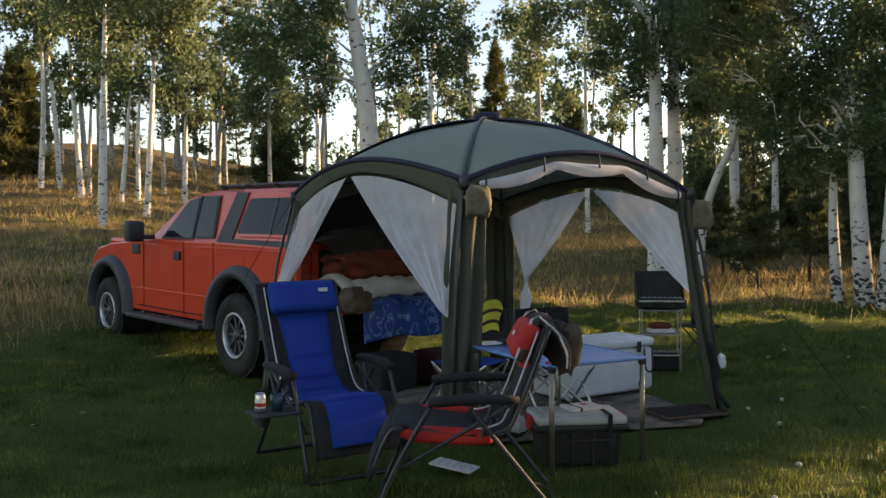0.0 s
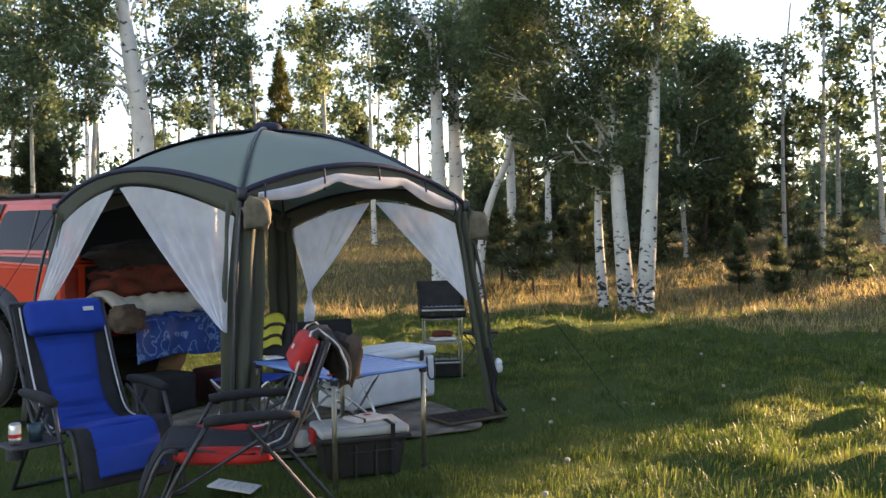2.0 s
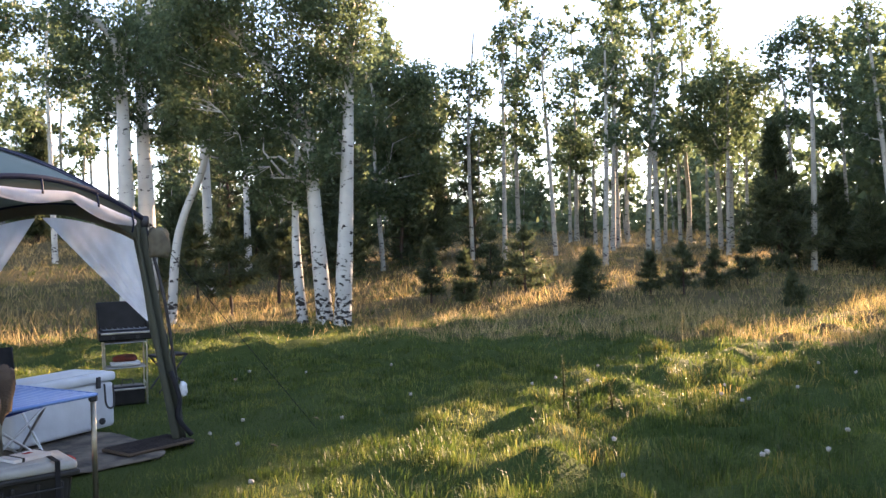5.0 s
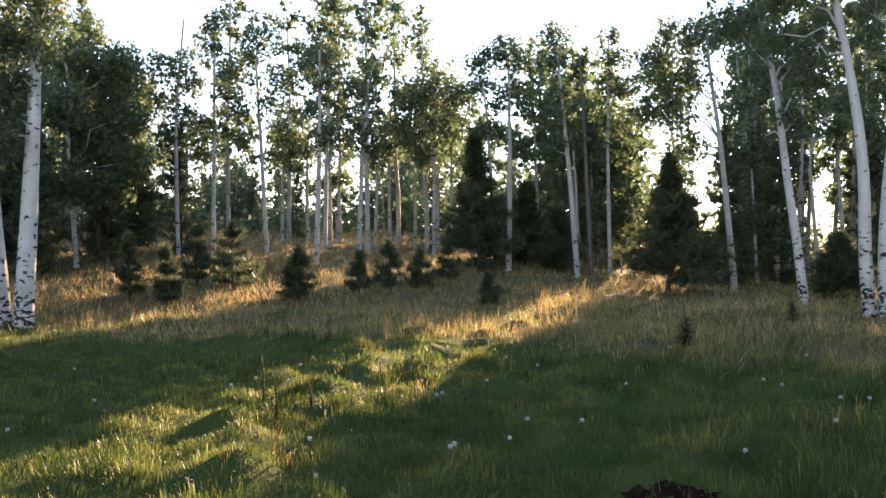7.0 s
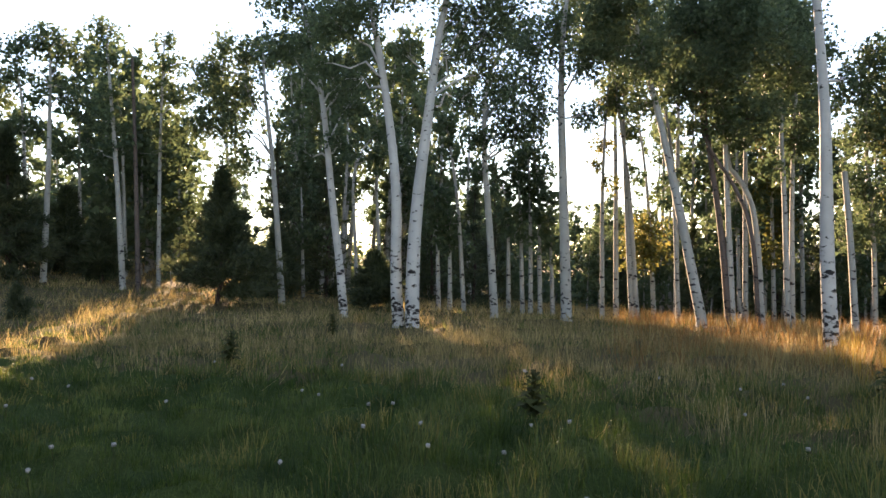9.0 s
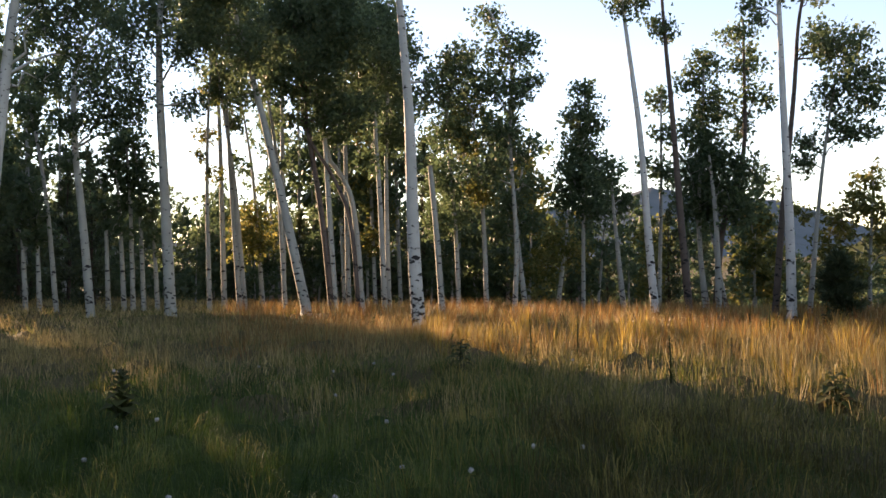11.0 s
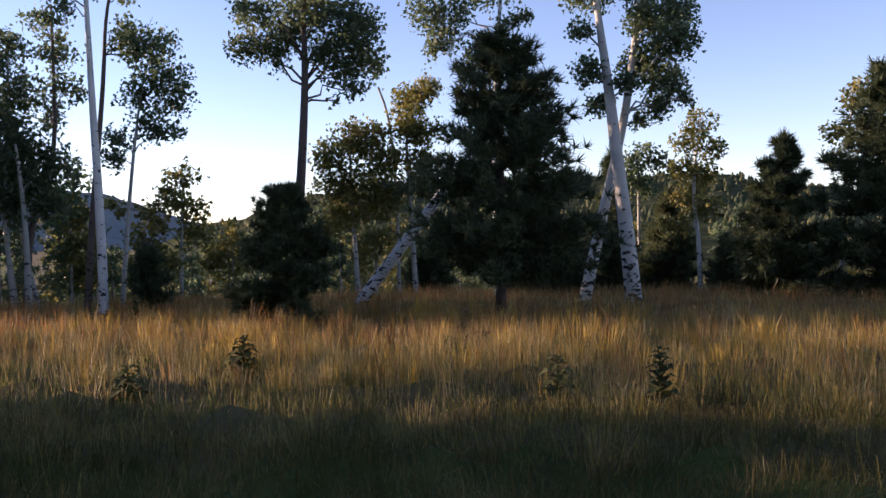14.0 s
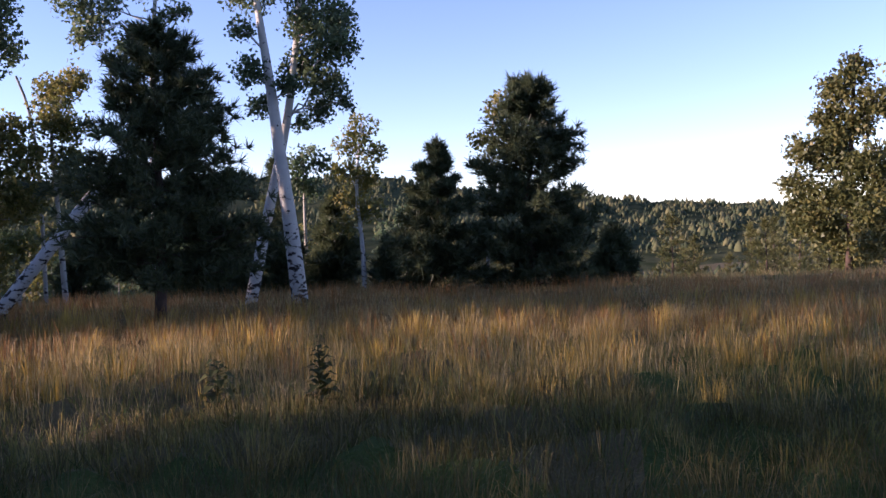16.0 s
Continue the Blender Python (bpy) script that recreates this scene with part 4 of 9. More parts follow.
grown(13.6, -15.39, -138.75, 0.136, [(0, 0), (0.13, 1.94), (0.27, 3.82), (0.35, 5.44), (0.3, 6.7)], [(-0.74, 6.53, 0.47), (-0.99, 5.94, 0.42), (-0.38, 5.74, 0.42), (0.24, 6.7, 0.6), (-0.13, 6.25, 0.47), (0.83, 5.79, 0.52), (1.43, 5.99, 0.6), (1.77, 5.6, 0.42), (1.18, 5.29, 0.39), (1.44, 4.88, 0.23), (0.84, 6.65, 0.55), (1.55, 6.47, 0.49), (0.49, 7.43, 0.65), (1.02, 4.64, 0.1)], seed=410, leaf=0.084, bark=BARK_DARK, dense=1.2)
grown(15.52, -20.27, -142.82, 0.081, [(0, 0), (-0.12, 2.28), (-0.18, 3.83)], [(-0.17, 4.63, 0.58), (-0.77, 4.01, 0.52), (0.41, 4.45, 0.58), (0.83, 3.94, 0.52), (-0.63, 3.23, 0.58), (0.28, 3.35, 0.65), (-0.34, 2.44, 0.58), (0.68, 2.7, 0.58), (-0.94, 2.11, 0.52), (0.97, 3.17, 0.49)], seed=411, leaf=0.105, foliage=ASPEN_LEAF_GOLD, dense=1.4)
grown(14.18, -21.22, -146.58, 0.081, [(0, 0), (-0.17, 3.67), (-0.23, 4.72)], [(-0.08, 5.65, 0.52), (0.33, 5.88, 0.45), (-0.23, 4.87, 0.52), (0.32, 4.66, 0.52), (0.17, 3.77, 0.52), (0.38, 3.19, 0.49)], seed=412, leaf=0.105, foliage=ASPEN_LEAF_GOLD, dense=1.3)
grown(15.15, -21.77, -145.45, 0.059, [(0, 0), (-0.04, 3.81), (-0.24, 5.4), (-0.53, 6.21)], [], seed=413, leaf=0.109, label='dead leafless aspen among yellow-green trees')
grown(16.87, -23, -143.99, 0.064, [(0, 0), (-0.06, 1.94)], [(0.1, 1.77, 0.55), (-0.47, 1.6, 0.55), (0.66, 1.93, 0.55)], seed=414, leaf=0.118, foliage=ASPEN_LEAF_GOLD)
grown(12.18, -15.95, -142.41, 0.139, [(0, 0), (0.82, 1.07), (1.67, 2.16), (2.78, 3.55)], [], seed=415, leaf=0.082, bark=BARK_SCARRED, label='fallen aspen trunk leaning low over the grass')
pine(7.73, -14.27, 5.19, 0.112, 2.07, seed=416, first=0.17, shape=0.68, tufts=26, needles=20, nlen=0.20, whorls=24, label='large dark pine with long bristling boughs')
grown(10.02, -18.54, -151.64, 0.107, [(0, 0), (-0.03, 1.81), (-0.08, 3.8), (0.07, 6.57), (0.17, 7.49)], [(-1.68, 6.92, 0.48), (-1.15, 6.35, 0.43), (-1.4, 5.98, 0.29), (-0.88, 6.89, 0.37), (-0.47, 5.86, 0.35), (0.38, 6.56, 0.29), (-0.07, 7.63, 0.67), (0.71, 6.68, 0.21)], seed=417, leaf=0.086, bark=BARK, dense=1.1)
grown(6.68, -18.39, -160.32, 0.185, [(0, 0), (-0.15, 1.62), (-0.32, 3.07), (-0.47, 4.52), (-0.66, 5.98), (-0.75, 6.71)], [(-0.91, 4.91, 0.32), (-0.68, 4.27, 0.27), (-1.02, 5.76, 0.22), (-0.89, 6.96, 0.68), (-0.09, 4.62, 0.25)], seed=418, leaf=0.080, bark=BARK_SCARRED, dense=1.9)
grown(7.86, -18.47, -157.16, 0.139, [(0, 0), (0.4, 1.82), (0.79, 3.43), (0.99, 4.41), (1.19, 5.88), (1.26, 6.74)], [(1.49, 6.11, 0.46), (1.96, 5.59, 0.46), (1.36, 5.26, 0.46), (1.83, 4.74, 0.41), (2.09, 6.32, 0.41), (1.59, 4.26, 0.28), (2.19, 4.36, 0.16), (1.22, 3.97, 0.16), (1.5, 7.09, 0.63)], seed=419, leaf=0.082, bark=BARK_SCARRED, dense=2)
grown(7.53, -26.51, -164.45, 0.079, [(0, 0), (-0.02, 1.54), (-0.21, 3.23), (0.06, 5.23)], [(0.06, 5.1, 0.46), (-0.35, 4.58, 0.44), (0.37, 4.38, 0.44), (-0.53, 3.75, 0.47), (0.12, 3.56, 0.56), (-0.29, 2.9, 0.49), (0.27, 2.55, 0.49), (-0.55, 2.06, 0.35)], seed=420, leaf=0.113, bark=BARK, foliage=ASPEN_LEAF_GOLD)
grown(9.83, -27.88, -160.79, 0.075, [(0, 0), (-0.06, 2.14), (-0.04, 4.16)], [(-0.04, 4.38, 0.53), (0.5, 4.14, 0.34), (-0.44, 3.81, 0.53), (0.13, 3.42, 0.49)], seed=421, leaf=0.122)
pine(4.26, -22.14, 3.89, 0.078, 1.47, seed=422, first=0.03, shape=0.7, tufts=24, needles=22, nlen=0.23, label='dense dark conifer at the meadow edge')
pine(10.89, -24.24, 2.05, 0.041, 0.95, seed=423, first=0.03, shape=0.85, tufts=14, needles=12, nlen=0.27)
pine(6.6, -26.75, 1.62, 0.032, 0.88, seed=424, first=0.03, shape=0.85, tufts=14, needles=12, nlen=0.28)
pine(12.24, -24.71, 1.57, 0.031, 0.98, seed=425, first=0.03, shape=0.85, tufts=14, needles=12, nlen=0.28)
pine(15.52, -23.99, 1.67, 0.033, 1.02, seed=426, first=0.03, shape=0.85, tufts=14, needles=12, nlen=0.29)
pine(8.93, -27.13, 1.65, 0.033, 0.92, seed=427, first=0.03, shape=0.85, tufts=14, needles=12, nlen=0.29)
pine(10.07, -25.66, 4.29, 0.086, 0.98, seed=428, first=0.03, shape=0.9, tufts=14, needles=12, nlen=0.28)
pine(8.69, -27.21, 3.23, 0.065, 1.18, seed=429, first=0.03, shape=0.9, tufts=14, needles=12, nlen=0.29)
pine(1.96, -23.5, 5.64, 0.113, 2.21, seed=430, first=0.05, shape=0.62, tufts=24, needles=18, nlen=0.24, whorls=27, label='broad dark pine at the edge of the valley')
grown(3.56, -25.34, -172.3, 0.057, [(0, 0), (0.16, 2.65), (0.36, 5.55)], [(0.36, 5.06, 0.36), (-0.05, 4.3, 0.36), (0.06, 3.62, 0.36), (0.43, 5.38, 0.23)], seed=431, leaf=0.105, foliage=ASPEN_LEAF_GOLD)
pine(-0.01, -26.56, 1.78, 0.036, 0.76, seed=432, first=0.03, shape=0.6, tufts=14, needles=12, nlen=0.27)
pine(6.15, -24.85, 1.55, 0.031, 0.82, seed=433, first=0.03, shape=0.6, tufts=14, needles=12, nlen=0.26)
grown(-8.78, -35.42, 165.55, 0.129, [(0, 0), (0.08, 2.9), (0.21, 6.06), (0.38, 8.24)], [(0.37, 7.68, 0.61), (-0.27, 6.94, 0.7), (0.86, 6.42, 0.8), (-0.68, 5.92, 0.61), (0.09, 5.44, 0.8), (-1.49, 4.74, 0.7), (-0.51, 4.42, 0.8), (0.88, 4.12, 0.8), (-1.79, 3.46, 0.61), (-0.96, 3.05, 0.7), (0.76, 2.46, 0.8), (0.01, 2.91, 0.7), (-0.53, 5.27, 0.61), (0.4, 3.94, 0.61), (1.15, 3.28, 0.7), (-1.18, 1.88, 0.8), (-0.31, 1.54, 0.8), (0.74, 1.2, 0.84), (-1.73, 2.5, 0.61), (0.2, 0.68, 0.61)], seed=434, leaf=0.140, bark=PINE_BARK, foliage=NEEDLE_LIT, dense=1.9, label='tall open pine with olive green boughs', kind='pine')
grown(-15.09, 32.69, 24.78, 0.117, [(0, 0), (0.16, 3.35), (0.09, 6.3)], [(-0.14, 6.53, 0.94), (-0.74, 6.74, 0.84), (0.63, 6.35, 0.7), (-0.35, 5.31, 0.61)], seed=435, leaf=0.140, bark=BARK)
grown(-14.49, 32.96, 23.73, 0.105, [(0, 0), (-0.15, 3.3), (-0.43, 5.29)], [(0.18, 7.35, 0.94), (-0.33, 5.4, 0.47)], seed=436, leaf=0.140, bark=BARK)
pine(-17.44, 36, 5.26, 0.105, 1.46, seed=437, first=0.08, shape=0.7, tufts=14, needles=12, nlen=0.40, foliage=NEEDLE_LIT)
grown(-12.64, 30.48, 22.52, 0.107, [(0, 0), (-0.15, 2.33), (-0.3, 4.68), (-0.35, 6.82)], [(-0.19, 6.09, 1.03), (0.38, 5.12, 0.81), (-0.61, 4.46, 0.47), (0.73, 6.33, 0.86), (0.15, 3.92, 0.51)], seed=438, leaf=0.139, bark=BARK)
grown(-12.42, 30.57, 22.11, 0.086, [(0, 0), (0.08, 2.89), (0.19, 4.08)], [(0.37, 4.29, 0.56), (0.09, 3.48, 0.43)], seed=439, leaf=0.139)
grown(-9.48, 24.21, 21.38, 0.135, [(0, 0), (0.07, 3.19), (0.16, 6.32)], [(-0.36, 6.59, 1.01), (0.43, 5.72, 0.78), (0.56, 4.63, 0.61), (0.81, 6.54, 0.84)], seed=440, leaf=0.109, bark=BARK)
grown(-10.74, 29.08, 20.26, 0.091, [(0, 0), (0.27, 3.06), (0.35, 4.01)], [(0.32, 4.01, 0.44)], seed=441, leaf=0.130, bark=BARK)
grown(-10.23, 29.26, 19.28, 0.091, [(0, 0), (-0, 2.61), (0.14, 3.94)], [(0.15, 4.32, 0.48), (0.35, 3.57, 0.4)], seed=442, leaf=0.130, bark=BARK)
grown(-9.02, 26.51, 18.79, 0.109, [(0, 0), (0.16, 2.79), (0.38, 6.57)], [(0.73, 5.57, 0.84), (1.25, 4.74, 0.76), (-0.22, 5.47, 0.69), (0.57, 3.98, 0.51), (1.07, 6.28, 0.84), (0.25, 6.39, 0.73)], seed=443, leaf=0.118, bark=BARK)
grown(-10.98, 34.28, 17.76, 0.094, [(0, 0), (-0.03, 2.77), (0.05, 3.99)], [(0.26, 4.22, 0.56)], seed=444, leaf=0.140)
grown(-9.38, 31.64, 16.51, 0.107, [(0, 0), (0.1, 3.92), (0.21, 4.74)], [(0.1, 4.16, 0.6), (0.53, 3.15, 0.56), (-0.26, 3.5, 0.47), (0.7, 4.35, 0.56)], seed=445, leaf=0.139, bark=BARK)
grown(-10.62, 42.7, 13.97, 0.086, [(0, 0), (-0.04, 3.64)], [(0.04, 4.06, 0.74), (0.25, 3.1, 0.57), (-0.16, 5.01, 0.69)], seed=446, leaf=0.170)
grown(-9.73, 44.96, 12.21, 0.090, [(0, 0), (-0.06, 3.01)], [(0.03, 3.45, 0.78), (0.25, 2.43, 0.6), (-0.18, 4.46, 0.72)], seed=447, leaf=0.170)
grown(-11.49, 40.4, 15.88, 0.082, [(0, 0), (-0.05, 2.3)], [(0.03, 2.69, 0.71), (0.22, 1.78, 0.55), (-0.16, 3.6, 0.66)], seed=448, leaf=0.170)
grown(-19.22, 43.98, 23.61, 0.094, [(0, 0), (-0.03, 2.72)], [(0.05, 3.15, 0.81), (0.25, 2.17, 0.62), (-0.14, 4.14, 0.75)], seed=449, leaf=0.170)
grown(-15.58, 41.15, 20.74, 0.086, [(0, 0), (-0.03, 3.04)], [(0.05, 3.44, 0.74), (0.24, 2.52, 0.57), (-0.13, 4.36, 0.69)], seed=450, leaf=0.170)
grown(-14.64, 45.71, 17.75, 0.094, [(0, 0), (-0.05, 2.71)], [(0.04, 3.15, 0.81), (0.26, 2.13, 0.62), (-0.17, 4.18, 0.75)], seed=451, leaf=0.170)
grown(-7.14, 43.42, 9.34, 0.086, [(0, 0), (-0.06, 2.93)], [(0.02, 3.35, 0.74), (0.24, 2.37, 0.57), (-0.19, 4.33, 0.69)], seed=452, leaf=0.170)
grown(-7.6, 41.31, 10.42, 0.082, [(0, 0), (-0.05, 3.31)], [(0.03, 3.71, 0.71), (0.23, 2.78, 0.55), (-0.17, 4.64, 0.66)], seed=453, leaf=0.170)
grown(-12.52, 48.41, 14.5, 0.097, [(0, 0), (-0.04, 4.11)], [(0.06, 4.58, 0.84), (0.28, 3.49, 0.65), (-0.17, 5.66, 0.78)], seed=454, leaf=0.170)
pine(-7.36, 39.32, 3.69, 0.074, 1.31, seed=455, first=0.08, shape=0.8, tufts=14, needles=12, nlen=0.40)
grown(-7, 35.31, 11.21, 0.094, [(0, 0), (-0.02, 3.76), (0.06, 6.04)], [(-0.13, 5.8, 0.89), (0.53, 4.45, 0.8), (-0.59, 3.97, 0.7), (0.29, 3.3, 0.61)], seed=456, leaf=0.140)
grown(-1.43, 16.94, 4.82, 0.254, [(0, 0), (0.04, 2.78), (-0.05, 3.77), (-0.21, 4.86), (-0.35, 5.94), (-0.41, 6.7)], [(-1.42, 5.19, 0.62), (-1.96, 4.53, 0.51), (-1, 4.52, 0.42), (-2.39, 5.07, 0.51), (0.78, 5.08, 0.51), (1.52, 4.57, 0.46), (0.53, 4.32, 0.35), (1.2, 5.33, 0.57), (-1, 3.76, 0.31), (1.88, 5.07, 0.31), (-1.19, 6.14, 0.77), (0.54, 6.28, 0.66), (-0.66, 5.5, 0.27), (-2.29, 3.97, 0.31)], seed=457, leaf=0.071, bark=BARK, dense=1.1)
grown(-4.22, 29.7, 8.08, 0.097, [(0, 0), (-0.06, 5.24), (-0, 6.58)], [(-0.04, 6.57, 0.7), (0.32, 5.05, 0.51)], seed=458, leaf=0.126, bark=BARK)
grown(-0.41, 27, 0.88, 0.149, [(0, 0), (0.06, 4.73), (0.18, 6.47), (0.22, 7.86)], [(0.4, 7.86, 0.88), (0.72, 4.55, 0.42), (-0.24, 4.21, 0.39)], seed=459, leaf=0.113, bark=BARK)
grown(-1.94, 31.94, 3.48, 0.094, [(0, 0), (-0.18, 4.11), (0.14, 5.76)], [(0.23, 4.31, 0.58), (-0.39, 3.49, 0.46)], seed=460, leaf=0.134, bark=BARK)
pine(2.68, 41.91, 8.26, 0.165, 1.71, seed=461, first=0.08, shape=1.1, tufts=9, needles=12, nlen=0.40, foliage=NEEDLE_LIT)
grown(3.87, 33.78, -6.53, 0.099, [(0, 0), (-0.09, 4.49), (-0.19, 7.54)], [(-1.16, 8.19, 0.84), (0.03, 7.58, 0.84), (-0.41, 6.07, 0.75), (-0.75, 4.72, 0.66), (0.47, 8.39, 0.84)], seed=462, leaf=0.140)
grown(5.42, 32.55, -9.44, 0.107, [(0, 0), (-0.07, 5.48), (-0.08, 7.58)], [(-0.4, 6.54, 0.6), (0.48, 7.6, 0.81), (-0.78, 4.87, 0.6), (0.74, 6.08, 0.6), (0.03, 8.41, 0.77)], seed=463, leaf=0.139, bark=BARK)
pine(6.39, 43.53, 5.76, 0.115, 1.28, seed=464, first=0.08, shape=0.8, tufts=14, needles=12, nlen=0.40)
grown(7.64, 37.22, -11.6, 0.086, [(0, 0), (-0.04, 4.71)], [(0.01, 5.19, 0.59), (-0.23, 3.99, 0.54)], seed=465, leaf=0.140)
grown(4.9, 19.91, -13.82, 0.226, [(0, 0), (0, 2.27), (-0.03, 4.33), (-0.05, 6.26)], [(-0.78, 5.79, 0.64), (-0.15, 5.24, 0.61), (-0.51, 4.61, 0.43), (-1.04, 6.58, 0.64), (0.22, 6.24, 0.67), (-1.3, 5.17, 0.37)], seed=466, leaf=0.086, bark=BARK, dense=1.1)
grown(5.41, 20.29, -14.94, 0.225, [(0, 0), (0.02, 2.23), (-0.03, 4.59), (-0.05, 6.29)], [(1.2, 5.43, 0.68), (0.82, 4.29, 0.55), (0.45, 4.05, 0.46), (0.14, 5.76, 0.76), (0.73, 5.98, 0.66), (0.47, 4.96, 0.52), (-0.16, 4.31, 0.3), (0.26, 6.92, 0.82), (1.2, 6.33, 0.66)], seed=467, leaf=0.088, bark=BARK, dense=1.1)
grown(7.63, 22.76, -18.53, 0.117, [(0, 0), (-0.06, 3.56), (-0.14, 5.18)], [(0, 4.44, 0.44), (0.42, 5.14, 0.59), (-0.28, 5.63, 0.47)], seed=468, leaf=0.101, bark=BARK)
grown(9.99, 26.16, -20.9, 0.127, [(0, 0), (-0, 3.36), (-0.03, 5.05)], [(0.12, 5.04, 0.66), (0.44, 3.84, 0.55), (-0.35, 4.22, 0.55)], seed=469, leaf=0.118, bark=BARK)
grown(12.15, 28.52, -23.07, 0.091, [(0, 0), (-0.04, 3.25)], [(-0, 4.17, 0.73), (-0.34, 3.08, 0.6), (0.42, 5.06, 0.73)], seed=470, leaf=0.130)
grown(5.33, 18.26, -16.17, 0.105, [(0, 0), (0.11, 1.61), (0.36, 2.47), (0.71, 3.16), (0.85, 3.91), (0.92, 4.78), (1.06, 6.11)], [(0.42, 5.16, 0.49), (0.91, 5.75, 0.54), (1.38, 4.76, 0.47), (0.06, 5.9, 0.49), (1.63, 5.48, 0.49), (0.71, 4.17, 0.32), (0.43, 6.26, 0.57), (1.37, 3.55, 0.32), (1.28, 6.35, 0.57)], seed=471, leaf=0.080, bark=BARK_SCARRED, dense=1.3, label='crooked aspen leaning over beside the tent')
grown(7.56, 16.64, -24.14, 0.118, [(0, 0), (-0.09, 1.4), (-0.09, 2.46), (-0.01, 3.64)], [(-0.36, 3.51, 0.57), (-0.74, 2.6, 0.33), (-0.12, 2.82, 0.38), (-0.61, 3.07, 0.35)], seed=472, leaf=0.076, bark=BARK_SCARRED, dense=1.1)
grown(7.9, 16.26, -25.62, 0.181, [(0, 0), (-0.11, 1.67), (-0.17, 2.72), (-0.24, 4.48)], [(-2.9, 5.4, 0.56), (-2.28, 6.44, 0.66), (-2.23, 3.96, 0.44), (-1.52, 3.88, 0.49), (-0.81, 4.09, 0.54), (-2.69, 4.45, 0.44), (-1.69, 6.41, 0.63), (-0.38, 2.61, 0.28), (-0.91, 2.45, 0.26), (-1.48, 4.52, 0.61), (-0.54, 4.84, 0.63), (-1.51, 3.23, 0.42), (-1.01, 5.68, 0.63), (-0.13, 3.19, 0.37), (-2.18, 5.96, 0.54), (-1.96, 5.25, 0.47)], seed=473, leaf=0.076, bark=BARK_SCARRED, dense=1.1)
grown(8.03, 15.75, -26.73, 0.183, [(0, 0), (0.12, 1.86), (0.24, 4.14), (0.34, 5.95)], [(-0.24, 3.47, 0.39), (-0.42, 5.3, 0.62), (-0.22, 4.15, 0.53), (0.17, 5.05, 0.48), (0.52, 5.71, 0.41), (-0.17, 6.2, 0.62), (-0.73, 6.35, 0.62), (0.52, 6.4, 0.46), (0.13, 4.37, 0.34)], seed=474, leaf=0.074, bark=BARK_SCARRED, dense=1.2)
pine(18, 28.94, 6.01, 0.120, 1.53, seed=475, first=0.08, shape=1, tufts=12, needles=12, nlen=0.36)
grown(7.69, 22.8, -18.4, 0.117, [(0, 0), (-0.02, 3.78), (-0.06, 5.34)], [(-0.07, 4.72, 0.47), (-0.53, 5.19, 0.5)], seed=476, leaf=0.101, bark=BARK)

# ---- the forest behind: a few grown shapes, set out many times ----
def grow_stock():
    stock = {"aspen": [], "shrub": [], "bush": [], "fir": []}
    for k in range(5):
        stock["aspen"].append(aspen_meshes(900 + k, 13.0 + k * 0.6, 0.13, (0.4 * (k - 2), 0.3 * (k % 2)), (0, 0), 0.30 + 0.05 * (k % 3), 0.95 + 0.1 * k, 1150, 0.24, twigs=False))
    for k in range(4):
        stock["shrub"].append(aspen_meshes(940 + k, 6.5 + k * 0.5, 0.09, (0.3 * (k - 1), 0.2), (0, 0), 0.10, 1.5 + 0.15 * k, 1000, 0.305, twigs=False, limbs=False))
    stock["bush"] = stock["shrub"][:3]
    for k in range(4):
        stock["fir"].append(pine_meshes(960 + k, 9.5 + k, 0.14, 1.7 + 0.2 * k, 0.03, 0.85, 6, 5, 0.62, 17))
    out = {}
    for kind, items in stock.items():
        out[kind] = []
        for tr, cr in items:
            a, b = array_mesh("trunk", *tr), array_mesh("crown", *cr)
            a.materials.append(PINE_BARK if kind == "fir" else BARK_BACKLIT)
            b.materials.append({"fir": NEEDLE, "bush": ASPEN_LEAF_GOLD}.get(kind, ASPEN_LEAF))
            out[kind].append((a, b))
    return out


STOCK = grow_stock()
LABELS = {"aspen": ("aspen_tree", "slender aspen among the trees behind the meadow", "aspens of the forest edge"),
          "shrub": ("young_aspen", "young bushy aspen leafed almost to the ground", "young aspens of the forest edge"),
          "bush": ("young_aspen", "young aspen in the brighter sunlit leaf colour", "young aspens of the forest edge"),
          "fir": ("fir_tree", "dark conifer standing among the aspens", "conifers of the forest edge")}


def set_tree(kind, k, x, y, s, turn):
    nm, lb, gr = LABELS[kind]
    ob = thing(nm, pose(x, y, lz(x, y) - 0.05, 0, 0, turn) @ Matrix.Diagonal((s, s, s, 1)), lb, "tree", gr)
    tr, cr = STOCK[kind][k % len(STOCK[kind])]
    for n, me in (("trunk", tr), ("crown", cr)):
        o = new(n, me)
        o.parent = ob
    return ob


def plant(kind, count, a0, a1, r0, r1, s0, s1, seed, gap=1.6):
    rng = random.Random(seed)
    done = []
    for i in range(count * 6):
        if len(done) >= count:
            break
        a, r = radians(rng.uniform(a0, a1)), rng.uniform(r0, r1)
        x, y = r * math.sin(a), r * math.cos(a)
        if in_lane(x, y) or any((x - p) ** 2 + (y - q) ** 2 < gap * gap for p, q in done):
            continue
        done.append((x, y))
        set_tree(kind, rng.randrange(9), x, y, rng.uniform(s0, s1), rng.uniform(0, 360))


